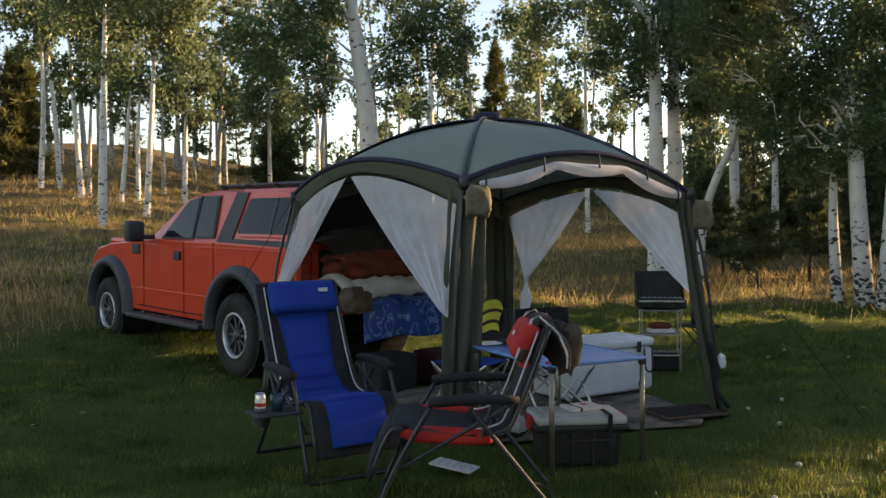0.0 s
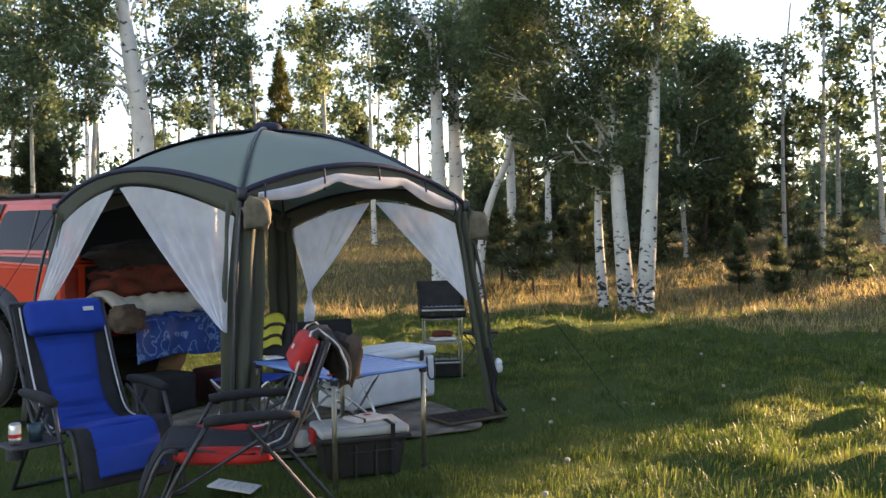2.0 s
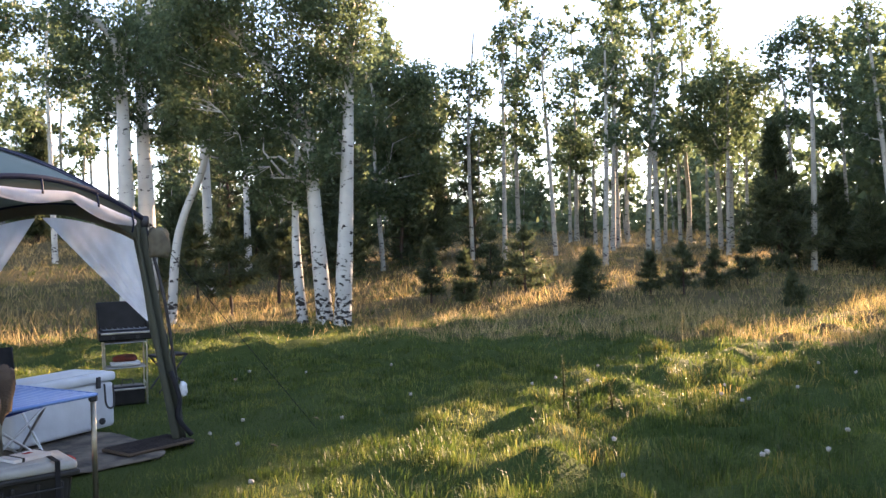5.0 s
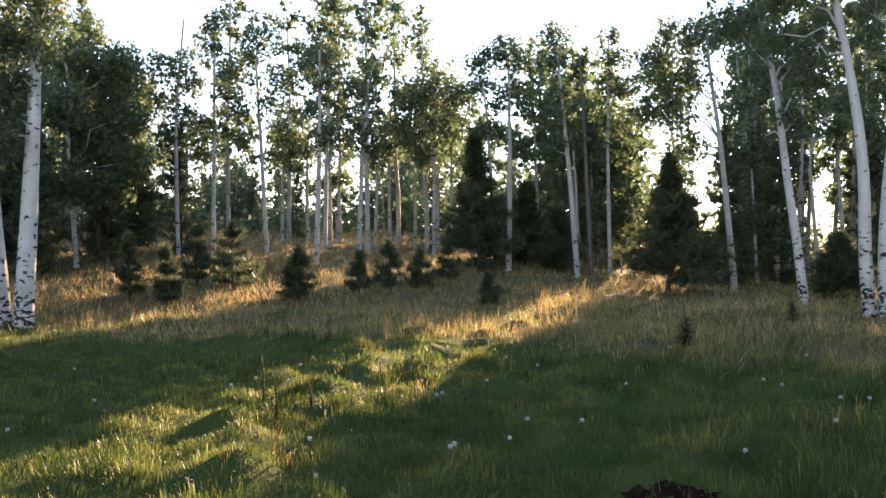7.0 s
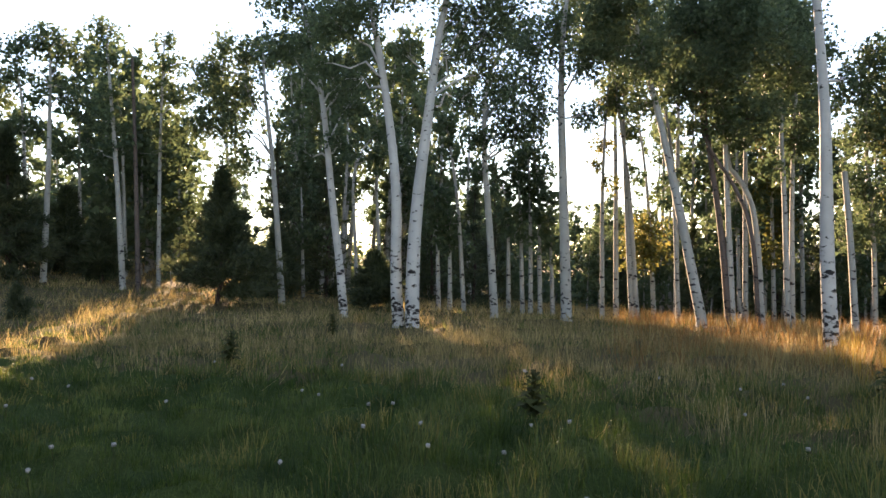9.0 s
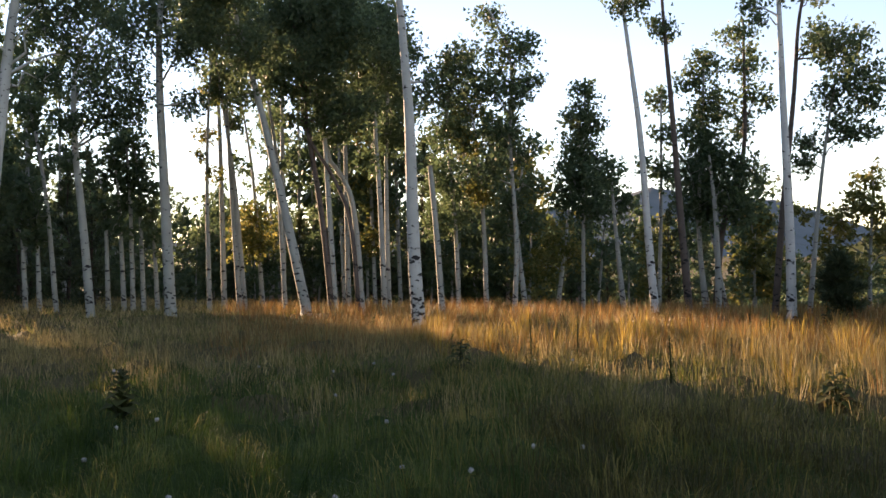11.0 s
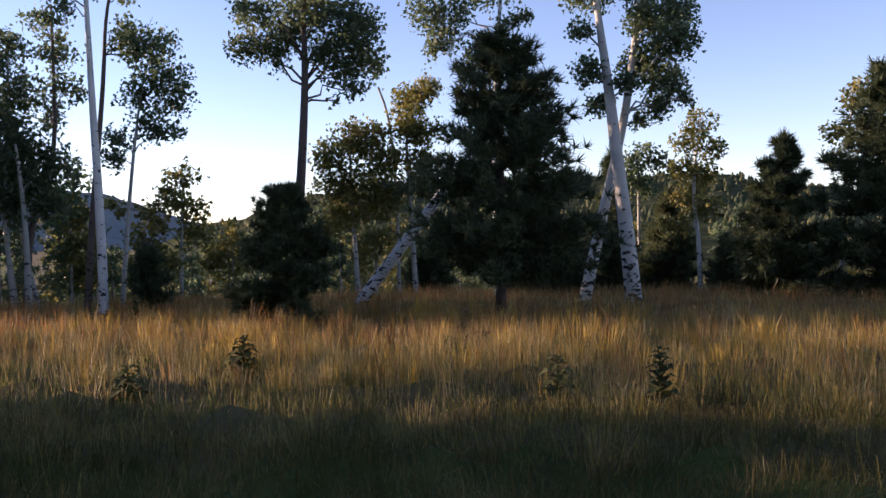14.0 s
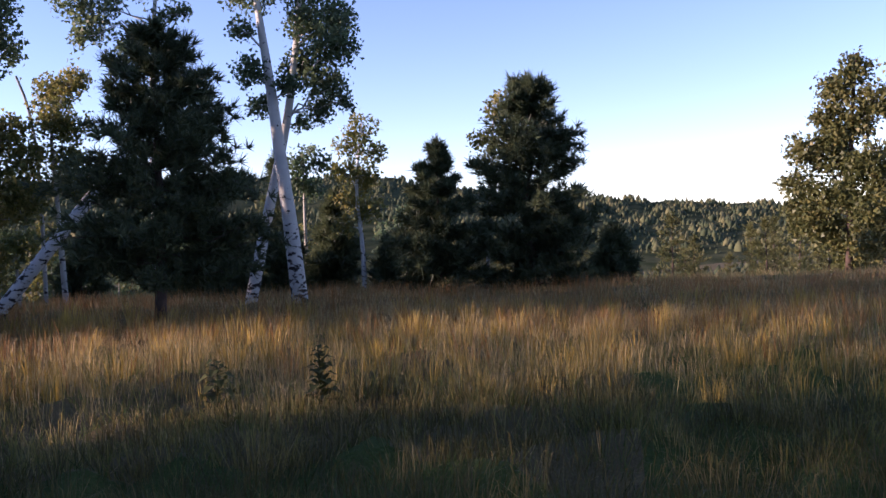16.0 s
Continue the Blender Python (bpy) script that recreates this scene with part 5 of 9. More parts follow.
def in_lane(x, y):
    """Strips along the sun's direction where no tree of the wood stands, so that light reaches the meadow."""
    ca, sa = math.cos(radians(SUN_AZ)), math.sin(radians(SUN_AZ))
    u, s = sa * y - ca * x, sa * x + ca * y
    return 20 < s < 75 and (1.6 < u < 5.4 or -3.2 < u < -1.1 or 9.6 < u < 13.0 or 14.8 < u < 18.8 or 22.0 < u < 26.0)


def stand(kind, count, u0, u1, s0, s1, k0, k1, seed, gap, low=False):
    """Trees set out along the sun's direction (s) and across it (u), to shade a strip of the meadow."""
    rng = random.Random(seed)
    ca, sa = math.cos(radians(SUN_AZ)), math.sin(radians(SUN_AZ))
    done = []
    for i in range(count * 8):
        if len(done) >= count:
            break
        u, s = rng.uniform(u0, u1), rng.uniform(s0, s1)
        if not low and in_lane(sa * s - ca * u, ca * s + sa * u) or any((u - p) ** 2 + (s - q) ** 2 < gap * gap for p, q in done):
            continue
        done.append((u, s))
        set_tree(kind, rng.randrange(9), sa * s - ca * u, ca * s + sa * u, rng.uniform(k0, k1), rng.uniform(0, 360))


plant("aspen", 12, -8, 9, 44, 66, 0.7, 1.0, 1, 2.6)
plant("fir", 3, 27, 36, 27, 33, 0.5, 0.62, 44, 2.0)
plant("fir", 5, 16, 27, 34, 44, 0.45, 0.7, 77, 2.0)
plant("shrub", 7, 15, 27, 34, 44, 0.5, 0.7, 78, 2.0)
plant("shrub", 10, 4, 30, 60, 76, 0.8, 1.1, 26, 2.0)
plant("aspen", 10, -20, -6, 44, 62, 0.95, 1.15, 29, 3.0)
plant("aspen", 14, 9, 30, 54, 72, 0.9, 1.1, 21, 2.6)
plant("aspen", 16, -36, -14, 40, 62, 0.8, 1.05, 2, 3.5)
plant("aspen", 9, 30, 63, 48, 66, 0.42, 0.52, 3, 2.6)
plant("shrub", 22, 30, 63, 44, 64, 0.35, 0.55, 13)
plant("shrub", 26, 26, 68, 76, 100, 1.1, 1.4, 41, 2.5)
plant("aspen", 24, 26, 68, 74, 98, 0.6, 0.7, 42, 2.5)
plant("fir", 6, -8, 30, 50, 66, 0.6, 1.0, 24, 3.5)
plant("fir", 10, 30, 62, 38, 60, 0.3, 0.45, 4, 3.5)
plant("fir", 5, -32, -12, 40, 60, 0.5, 0.8, 5, 5.0)
# a tall stand that hides the low sun from most of the meadow, with open lanes beside it
plant("aspen", 9, 70.5, 80.5, 38, 54, 0.75, 0.95, 12, 2.6)
stand("aspen", 18, -6.8, 1.4, 36, 50, 0.72, 0.88, 31, 1.3)
stand("shrub", 8, -6.5, 1.4, 38, 52, 0.7, 0.9, 35, 1.6)
stand("shrub", 8, 5.7, 8.4, 34, 46, 0.85, 1.1, 33, 1.1)
stand("shrub", 7, 2.4, 6.2, 32, 38, 0.24, 0.32, 37, 0.9, True)
stand("shrub", 4, 8.5, 12.5, 38, 48, 0.8, 1.0, 36, 1.5)
stand("fir", 11, -6.8, 1.4, 31, 44, 0.42, 0.62, 32, 2.0)
stand("aspen", 4, -3.4, -0.8, 38, 46, 0.85, 1.0, 51, 1.0, True)
stand("aspen", 9, 12.6, 20.0, 29, 37, 0.72, 0.84, 52, 1.2, True)
plant("shrub", 12, 62, 70.5, 44, 64, 0.42, 0.55, 6)
plant("shrub", 34, 70.5, 97, 45, 64, 0.6, 0.8, 14)
plant("shrub", 14, 82, 92, 54, 70, 0.75, 0.92, 61, 1.6)
plant("shrub", 24, 95, 126, 32, 60, 0.5, 0.85, 7)
plant("shrub", 14, 126, 150, 34, 60, 0.3, 0.5, 17)
plant("bush", 12, 106, 126, 30, 52, 0.4, 0.7, 22)
plant("bush", 16, 126, 170, 30, 48, 0.3, 0.5, 23)
plant("fir", 14, 92, 124, 33, 50, 0.3, 0.5, 8, 2.4)
plant("shrub", 26, 84, 122, 33, 50, 0.4, 0.62, 18, 1.6)
plant("aspen", 16, 93, 107, 37, 50, 0.66, 0.82, 25, 1.8)
plant("fir", 4, 98, 113, 36, 50, 0.7, 0.95, 27, 3.0)
plant("shrub", 5, 97, 114, 36, 54, 0.95, 1.25, 28, 1.8)
plant("fir", 16, 138, 172, 32, 60, 0.28, 0.42, 9, 3.0)
plant("shrub", 16, 140, 172, 30, 50, 0.35, 0.6, 10)
plant("aspen", 20, 84, 100, 57, 67, 0.48, 0.55, 15, 1.8)
# unseen aspens added behind the walker, for dark reflections and less sky light
plant("aspen", 16, 205, 325, 28, 55, 0.8, 1.1, 11, 3.0)


def thicket():
    """Leaves of the low growth between the far trunks, in uneven clumps."""
    rng = np.random.default_rng(41)
    n = 1480
    a, r = np.radians(rng.uniform(-8, 158, n)), rng.uniform(46, 76, n)
    x, y = r * np.sin(a), r * np.cos(a)
    tall = rng.uniform(1.2, 5.2, n) * (0.6 + 0.4 * np.sin(a * 23) * np.sin(a * 9.7))
    m = 42
    i = np.repeat(np.arange(n), m)
    c = np.stack([x[i], y[i], land(x, y)[i]], 1) + rng.normal(size=(n * m, 3)) * np.array([0.75, 0.75, 0.0])
    c[:, 2] += tall[i] * rng.uniform(0.02, 1.0, n * m) ** 0.8
    V, F = leaf_quads(c, 0.34, rng)
    tagged(part_mesh("undergrowth", array_mesh("undergrowth", V, F), ASPEN_LEAF), "low leafy growth between the trunks of the wood", "undergrowth", kind="stuff")


thicket()


# ---- far ridges ----
def ridge(name, marks, r, depth, material, label, rough):
    """A long hill: crest heights are given as angles above the eye at a distance."""
    A, E = [m[0] for m in marks], [m[1] for m in marks]
    na, nr = 260, 14
    a = np.linspace(A[0], A[-1], na)
    crest = 1.55 + r * np.tan(np.radians(np.interp(a, A, E)))
    v = []
    for k in range(nr):
        t = k / (nr - 1)
        rr = r - depth * (1 - t)
        f = t ** 1.3
        z = -40 + (crest + 40) * f
        for i in range(na):
            q = Vector((a[i] * 0.35, t * 6, r * 0.001))
            zz = z[i] + rough * (noise.noise(q * 3) + 0.5 * noise.noise(q * 11)) * f
            v.append((rr * math.sin(radians(a[i])), rr * math.cos(radians(a[i])), zz))
    for i in range(na):
        v.append(((r + depth) * math.sin(radians(a[i])), (r + depth) * math.cos(radians(a[i])), -60))
    f = [(k * na + i, k * na + i + 1, (k + 1) * na + i + 1, (k + 1) * na + i) for k in range(nr) for i in range(na - 1)]
    ob = part_mesh(name, array_mesh(name, np.array(v), np.array(f)), material, smooth=True)
    return tagged(ob, label, "hill", kind="structure")


# Distance haze is painted: it sits in this flat grey base colour.
HAZE_BLUE = mat("mountain_haze_colour", (0.15, 0.165, 0.165), 0.95, color2=(0.19, 0.205, 0.205), scale=0.01, spec=0.0)
FAR_WOOD = mat("far_wooded_slope", (0.035, 0.045, 0.022), 0.95, color2=(0.07, 0.075, 0.04), scale=0.05, bump=1.0, spec=0.0, fine=0.2)
ridge("backdrop_mountain", [(78, 0.2), (89, 0.45), (95, 0.5), (104, 1.2), (109, 2.0), (111.2, 2.4), (112.7, 2.7), (113.6, 2.5), (116, 3.0), (119.2, 3.8), (120.6, 3.55), (123, 3.2), (125.9, 2.95), (127.6, 2.6), (132, 1.0), (140, 0.2)], 3200, 900, HAZE_BLUE, "far mountain with distance haze put into its colour", 8)
HILL_AZ = [128, 132.2, 134.7, 136.7, 138.3, 139.8, 145, 155, 163, 166.3, 167.7, 173, 179.7, 182.2, 186.4, 191, 205, 225]
HILL_UP = [-1.2, 0.8, 1.2, 1.75, 2.4, 2.8, 3.4, 3.6, 3.6, 3.4, 3.0, 2.4, 1.8, 1.45, 1.2, 1.0, 1.0, 1.1]
ridge("backdrop_hill", list(zip(HILL_AZ, HILL_UP)), 1100, 700, FAR_WOOD, "wooded hill across the valley", 4)


def conifer_field(name, x, y, z, h, rng, label, material):
    """Many small uneven conifers, far off, in one mesh."""
    n, sides = len(x), 6
    w = h * rng.uniform(0.21, 0.37, n)
    ang = np.linspace(0, 2 * np.pi, sides, endpoint=False)
    levels = [(0.02, 0.6), (0.25, 1.0), (0.6, 0.62)]
    V, F = [], []
    for u, k in levels:
        jit = rng.uniform(0.5, 1.5, (n, sides))
        V.append(np.stack([x[:, None] + np.cos(ang) * w[:, None] * k * jit, y[:, None] + np.sin(ang) * w[:, None] * k * jit, np.repeat((z + h * u)[:, None], sides, 1)], 2))
    P = np.concatenate(V + [np.stack([x, y, z + h], 1)[:, None]], 1)
    per = sides * len(levels) + 1
    o = np.arange(n)[:, None] * per
    for k in range(len(levels) - 1):
        for i in range(sides):
            j = (i + 1) % sides
            q = [k * sides + i, k * sides + j, (k + 1) * sides + j, (k + 1) * sides + i]
            F += [o + [q[0], q[1], q[2]], o + [q[0], q[2], q[3]]]
    for i in range(sides):
        F.append(o + [(len(levels) - 1) * sides + i, (len(levels) - 1) * sides + (i + 1) % sides, per - 1])
    tagged(part_mesh(name, array_mesh(name, P.reshape(-1, 3), np.vstack(F)), material), label, "forest", kind="stuff")


# A little distance haze is mixed into these greens.
FAR_CONIFER = leafy("far_conifers", (0.030, 0.042, 0.018), (0.058, 0.068, 0.028), (0.105, 0.10, 0.042), 0.0, 0.9, 0.02, 0.5)


def far_forest():
    rng = np.random.default_rng(77)
    def slope(n, a0, a1, t0, low, high, name, label):
        a = rng.uniform(a0, a1, n)
        t = np.sqrt(rng.uniform(t0 * t0, 1, n))
        r = 400 + 700 * t
        crest = 1.55 + 1100 * np.tan(np.radians(np.interp(a, HILL_AZ, HILL_UP)))
        z = -40 + (crest + 40) * t ** 1.3
        # stands of taller and lower growth, with darker gaps between them
        k = 0.75 + 0.4 * np.sin(a * 1.9 + 5 * t) * np.sin(t * 21 + a * 0.6)
        conifer_field(name, r * np.sin(np.radians(a)), r * np.cos(np.radians(a)), z - 2, rng.uniform(low, high, n) * k, rng, label, FAR_CONIFER)

    slope(2200, 131, 164, 0.3, 6, 11, "far_forest", "conifer forest covering the far valley slope")
    slope(4000, 165, 206, 0.38, 6, 11.5, "hillside_forest", "sunlit conifer forest on the hill across the valley")
    n = 1500
    a = np.radians(rng.uniform(150, 206, n))
    r = 115 + 300 * rng.uniform(0, 1, n)
    x, y = r * np.sin(a), r * np.cos(a)
    conifer_field("valley_forest", x, y, land(x, y) - 0.5, rng.uniform(6.0, 10.0, n) * np.clip(r / 180, 0.8, 1.3), rng, "mixed forest in the valley below the meadow", FAR_CONIFER)


far_forest()


def valley_pines():
    """Full-crowned pines standing below the brow of the meadow."""
    STOCK["pine"] = []
    for k in range(4):
        tr, cr = pine_meshes(980 + k, 9.0, 0.14, 2.1 + 0.25 * k, 0.08, 0.66, 8, 5, 0.46, 17)
        a, b = array_mesh("trunk", *tr), array_mesh("crown", *cr)
        a.materials.append(PINE_BARK)
        b.materials.append(NEEDLE_LIT)
        STOCK["pine"].append((a, b))
    LABELS["pine"] = ("pine_tree", "olive green pine below the brow of the meadow", "pines below the meadow")
    plant("pine", 28, 166, 205, 66, 84, 0.6, 0.84, 51, 2.6)
    plant("pine", 22, 165, 206, 84, 110, 0.75, 1.0, 52, 3.5)


valley_pines()

# ---- small kit for man-made things ----
def box(sx, sy, sz, at=(0, 0, 0), bevel=0.0, turn=None, bm=None, seg=2):
    """A bevelled block with its centre at a place, added to a bmesh."""
    b = bmesh.new()
    bmesh.ops.create_cube(b, size=1.0)
    bmesh.ops.scale(b, vec=(sx, sy, sz), verts=b.verts)
    if bevel:
        bmesh.ops.bevel(b, geom=b.edges[:], offset=bevel, segments=seg, profile=0.5, affect='EDGES')
    m = Matrix.Translation(at) @ (turn or Matrix())
    bmesh.ops.transform(b, matrix=m, verts=b.verts)
    return add_to(bm, b)


def add_to(bm, b):
    if bm is None:
        return b
    me = bpy.data.meshes.new("bit")
    b.to_mesh(me)
    b.free()
    bm.from_mesh(me)
    bpy.data.meshes.remove(me)
    return bm


def arrays(v, f, bm=None):
    b = bmesh.new()
    vs = [b.verts.new(p) for p in v]
    for q in f:
        try:
            b.faces.new([vs[i] for i in q])
        except ValueError:
            pass
    return add_to(bm, b)


def rod(path, r, sides=8, bm=None, cap=True):
    """A round bar along a path of points."""
    P = np.array([tuple(p) for p in path], float)
    rr = np.full(len(P), r) if np.isscalar(r) else np.asarray(r, float)
    v, f = tube(P, rr, sides)
    b = arrays(v, f)
    if cap:
        b.verts.ensure_lookup_table()
        n = len(P)
        b.faces.new([b.verts[i] for i in range(sides)][::-1])
        b.faces.new([b.verts[(n - 1) * sides + i] for i in range(sides)])
    bmesh.ops.recalc_face_normals(b, faces=b.faces[:])
    return add_to(bm, b)


def smooth_path(points, n=24):
    """A curve through points (Catmull-Rom)."""
    P = [Vector(p) for p in points]
    P = [P[0] * 2 - P[1]] + P + [P[-1] * 2 - P[-2]]
    out = []
    k = len(P) - 3
    for i in range(n + 1):
        u = i / n * k
        j = min(int(u), k - 1)
        t = u - j
        a, b, c, d = P[j:j + 4]
        out.append(0.5 * ((2 * b) + (c - a) * t + (2 * a - 5 * b + 4 * c - d) * t * t + (3 * b - a - 3 * c + d) * t ** 3))
    return out


def lathe(profile, seg=24, axis='Z', bm=None):
    """A turned body from (radius, height) pairs."""
    v, f = [], []
    n = len(profile)
    for i in range(seg):
        a = 2 * math.pi * i / seg
        for r, h in profile:
            c, s = r * math.cos(a), r * math.sin(a)
            v.append((c, s, h) if axis == 'Z' else (c, h, s))
    for i in range(seg):
        j = (i + 1) % seg
        for k in range(n - 1):
            f.append((i * n + k, j * n + k, j * n + k + 1, i * n + k + 1))
    b = arrays(v, f)
    bmesh.ops.remove_doubles(b, verts=b.verts[:], dist=1e-5)
    bmesh.ops.recalc_face_normals(b, faces=b.faces[:])
    return add_to(bm, b)


def sheet(fn, nu, nv, thick=0.0, bm=None):
    """A surface P = fn(u, v) on a grid, optionally given a thickness."""
    v = [tuple(fn(i / nu, j / nv)) for j in range(nv + 1) for i in range(nu + 1)]
    f = [(j * (nu + 1) + i, j * (nu + 1) + i + 1, (j + 1) * (nu + 1) + i + 1, (j + 1) * (nu + 1) + i) for j in range(nv) for i in range(nu)]
    b = arrays(v, f)
    bmesh.ops.recalc_face_normals(b, faces=b.faces[:])
    if thick:
        bmesh.ops.solidify(b, geom=b.faces[:], thickness=thick)
    return add_to(bm, b)


def slab(outline, y0, y1, bevel=0.0, bm=None):
    """An outline in x and z, extruded from y0 to y1."""
    b = bmesh.new()
    a = [b.verts.new((x, y0, z)) for x, z in outline]
    c = [b.verts.new((x, y1, z)) for x, z in outline]
    b.faces.new(a)
    b.faces.new(c[::-1])
    n = len(a)
    for i in range(n):
        b.faces.new((a[i], c[i], c[(i + 1) % n], a[(i + 1) % n])[::-1])
    bmesh.ops.recalc_face_normals(b, faces=b.faces[:])
    if bevel:
        bmesh.ops.bevel(b, geom=[e for e in b.edges if abs(e.verts[0].co.y - e.verts[1].co.y) < 1e-6], offset=bevel, segments=2, profile=0.5, affect='EDGES')
    return add_to(bm, b)


def glass(name, tint, rough=0.03):
    m = mat(name, tint, rough, spec=0.12)
    return m


RED_PAINT = mat("orange_red_car_paint", (0.52, 0.04, 0.011), 0.32, color2=(0.57, 0.05, 0.014), scale=2.0, spec=0.3)
RED_PAINT.node_tree.nodes["Principled BSDF"].inputs["Coat Weight"].default_value = 0.3
TRIM = mat("dark_plastic_trim", (0.022, 0.022, 0.024), 0.6, color2=(0.035, 0.035, 0.037), scale=30, bump=0.2)
GREY_TRIM = mat("grey_flare_plastic", (0.032, 0.036, 0.042), 0.6, color2=(0.045, 0.05, 0.056), scale=6, bump=0.1)
TINT = glass("tinted_car_glass", (0.012, 0.013, 0.015))
TYRE = mat("tyre_rubber", (0.012, 0.0115, 0.011), 0.9, color2=(0.026, 0.022, 0.018), scale=5, bump=0.5)
ALLOY = mat("worn_alloy", (0.5, 0.5, 0.5), 0.4, 0.7, color2=(0.36, 0.36, 0.36), scale=12)
RIM_DARK = mat("dark_cast_alloy", (0.045, 0.046, 0.05), 0.45, 0.4, color2=(0.07, 0.07, 0.072), scale=9)
CHROME = mat("brushed_steel", (0.55, 0.55, 0.53), 0.3, 0.9, color2=(0.42, 0.41, 0.39), scale=14)
BLACK = mat("flat_black", (0.006, 0.006, 0.006), 0.9)
TAIL_RED = mat("red_lamp_lens", (0.30, 0.02, 0.015), 0.15, color2=(0.4, 0.05, 0.03), scale=10)
TENT_ROOF = leafy("tent_roof_cloth", (0.26, 0.31, 0.265), (0.29, 0.34, 0.29), (0.33, 0.37, 0.32), 0.4, 0.7, 0.8)
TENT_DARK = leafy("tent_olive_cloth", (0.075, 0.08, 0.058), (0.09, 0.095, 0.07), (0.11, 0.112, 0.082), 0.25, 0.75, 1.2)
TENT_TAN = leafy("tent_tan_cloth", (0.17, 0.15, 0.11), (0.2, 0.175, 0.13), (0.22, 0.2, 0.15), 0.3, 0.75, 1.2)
NAVY = mat("navy_webbing", (0.008, 0.010, 0.028), 0.7, color2=(0.014, 0.017, 0.04), scale=20)
POLE = mat("dark_pole", (0.03, 0.03, 0.035), 0.35, 0.6, color2=(0.05, 0.05, 0.055), scale=20)
BLUE = mat("royal_blue_canvas", (0.0008, 0.026, 0.21), 0.85, color2=(0.001, 0.034, 0.26), scale=5, bump=0.3, fine=260)
BLACK_CLOTH = mat("black_padding", (0.008, 0.008, 0.010), 0.85, color2=(0.016, 0.016, 0.018), scale=9, bump=0.3, fine=220)
RED_CLOTH = mat("red_canvas", (0.33, 0.012, 0.010), 0.75, color2=(0.42, 0.02, 0.014), scale=6, bump=0.3, fine=240)
PIPING = mat("pale_piping", (0.5, 0.5, 0.5), 0.6, color2=(0.4, 0.4, 0.4), scale=20)
FRAME = mat("powder_coated_tube", (0.03, 0.03, 0.033), 0.4, 0.4, color2=(0.045, 0.045, 0.05), scale=30)
TABLE_BLUE = mat("blue_coated_cloth", (0.09, 0.18, 0.42), 0.3, color2=(0.12, 0.23, 0.48), scale=4, bump=0.25, fine=70)
TUBE_BRASS = mat("dull_anodised_tube", (0.34, 0.31, 0.24), 0.4, 0.8, color2=(0.26, 0.24, 0.19), scale=18)
WHITE_PLASTIC = mat("white_cooler_plastic", (0.62, 0.64, 0.66), 0.45, color2=(0.54, 0.56, 0.58), scale=5, bump=0.15)
GREY_PLASTIC = mat("grey_lid_plastic", (0.36, 0.35, 0.32), 0.55, color2=(0.44, 0.43, 0.39), scale=6, bump=0.2)
DARK_PLASTIC = mat("dark_tote_plastic", (0.018, 0.017, 0.016), 0.45, color2=(0.028, 0.026, 0.024), scale=8, bump=0.2)
def swirled_cloth(name, ground, line):
    """Plush cloth with thin pale swirling lines on a deep ground."""
    m = mat(name, ground, 0.55, bump=0.5, scale=12)
    n, l = m.node_tree.nodes, m.node_tree.links
    wv, tc = n.new("ShaderNodeTexWave"), n.new("ShaderNodeTexCoord")
    wv.inputs["Scale"].default_value, wv.inputs["Distortion"].default_value, wv.inputs["Detail"].default_value = 6.5, 10.0, 3.0
    wv.inputs["Detail Scale"].default_value = 1.2
    l.new(tc.outputs["Object"], wv.inputs["Vector"])
    r = n.new("ShaderNodeValToRGB")
    r.color_ramp.elements[0].position, r.color_ramp.elements[1].position = 0.86, 0.99
    r.color_ramp.elements[0].color, r.color_ramp.elements[1].color = (*ground, 1), (*line, 1)
    l.new(wv.outputs["Fac"], r.inputs["Fac"])
    l.new(r.outputs["Color"], n["Principled BSDF"].inputs["Base Color"])
    return m


TARP = swirled_cloth("blue_swirled_fleece", (0.003, 0.038, 0.20), (0.12, 0.21, 0.40))
DULL_RED = mat("dull_red_nylon", (0.05, 0.007, 0.006), 0.9, color2=(0.022, 0.005, 0.005), scale=7, bump=0.4)
ORANGE = mat("rust_orange_cloth", (0.19, 0.032, 0.012), 0.85, color2=(0.075, 0.022, 0.014), scale=8, bump=0.6)
CREAM = mat("cream_quilt", (0.55, 0.52, 0.44), 0.85, color2=(0.46, 0.43, 0.36), scale=6, bump=0.5)
BROWN = mat("brown_jacket_cloth", (0.06, 0.04, 0.028), 0.9, color2=(0.10, 0.07, 0.045), scale=7, bump=0.6)
DARK_FLEECE = mat("dark_brown_fleece", (0.022, 0.017, 0.015), 0.95, color2=(0.04, 0.03, 0.025), scale=9, bump=0.7)
YELLOW = mat("yellow_rain_cloth", (0.42, 0.40, 0.03), 0.6, color2=(0.30, 0.29, 0.02), scale=6, bump=0.3)
RUG = mat("brown_ground_mat", (0.05, 0.042, 0.036), 0.95, color2=(0.19, 0.155, 0.115), scale=5.5, bump=0.7, detail=6.0)
STEEL_DARK = mat("blackened_steel", (0.012, 0.012, 0.013), 0.45, 0.5, color2=(0.02, 0.02, 0.02), scale=10)
GREEN_CUP = mat("lime_green_plastic", (0.28, 0.42, 0.03), 0.5)
PAPER = mat("white_card", (0.62, 0.6, 0.57), 0.7, color2=(0.54, 0.52, 0.5), scale=9)
BURLAP = mat("tan_sack_cloth", (0.14, 0.122, 0.082), 0.95, color2=(0.09, 0.078, 0.055), scale=14, bump=0.5)


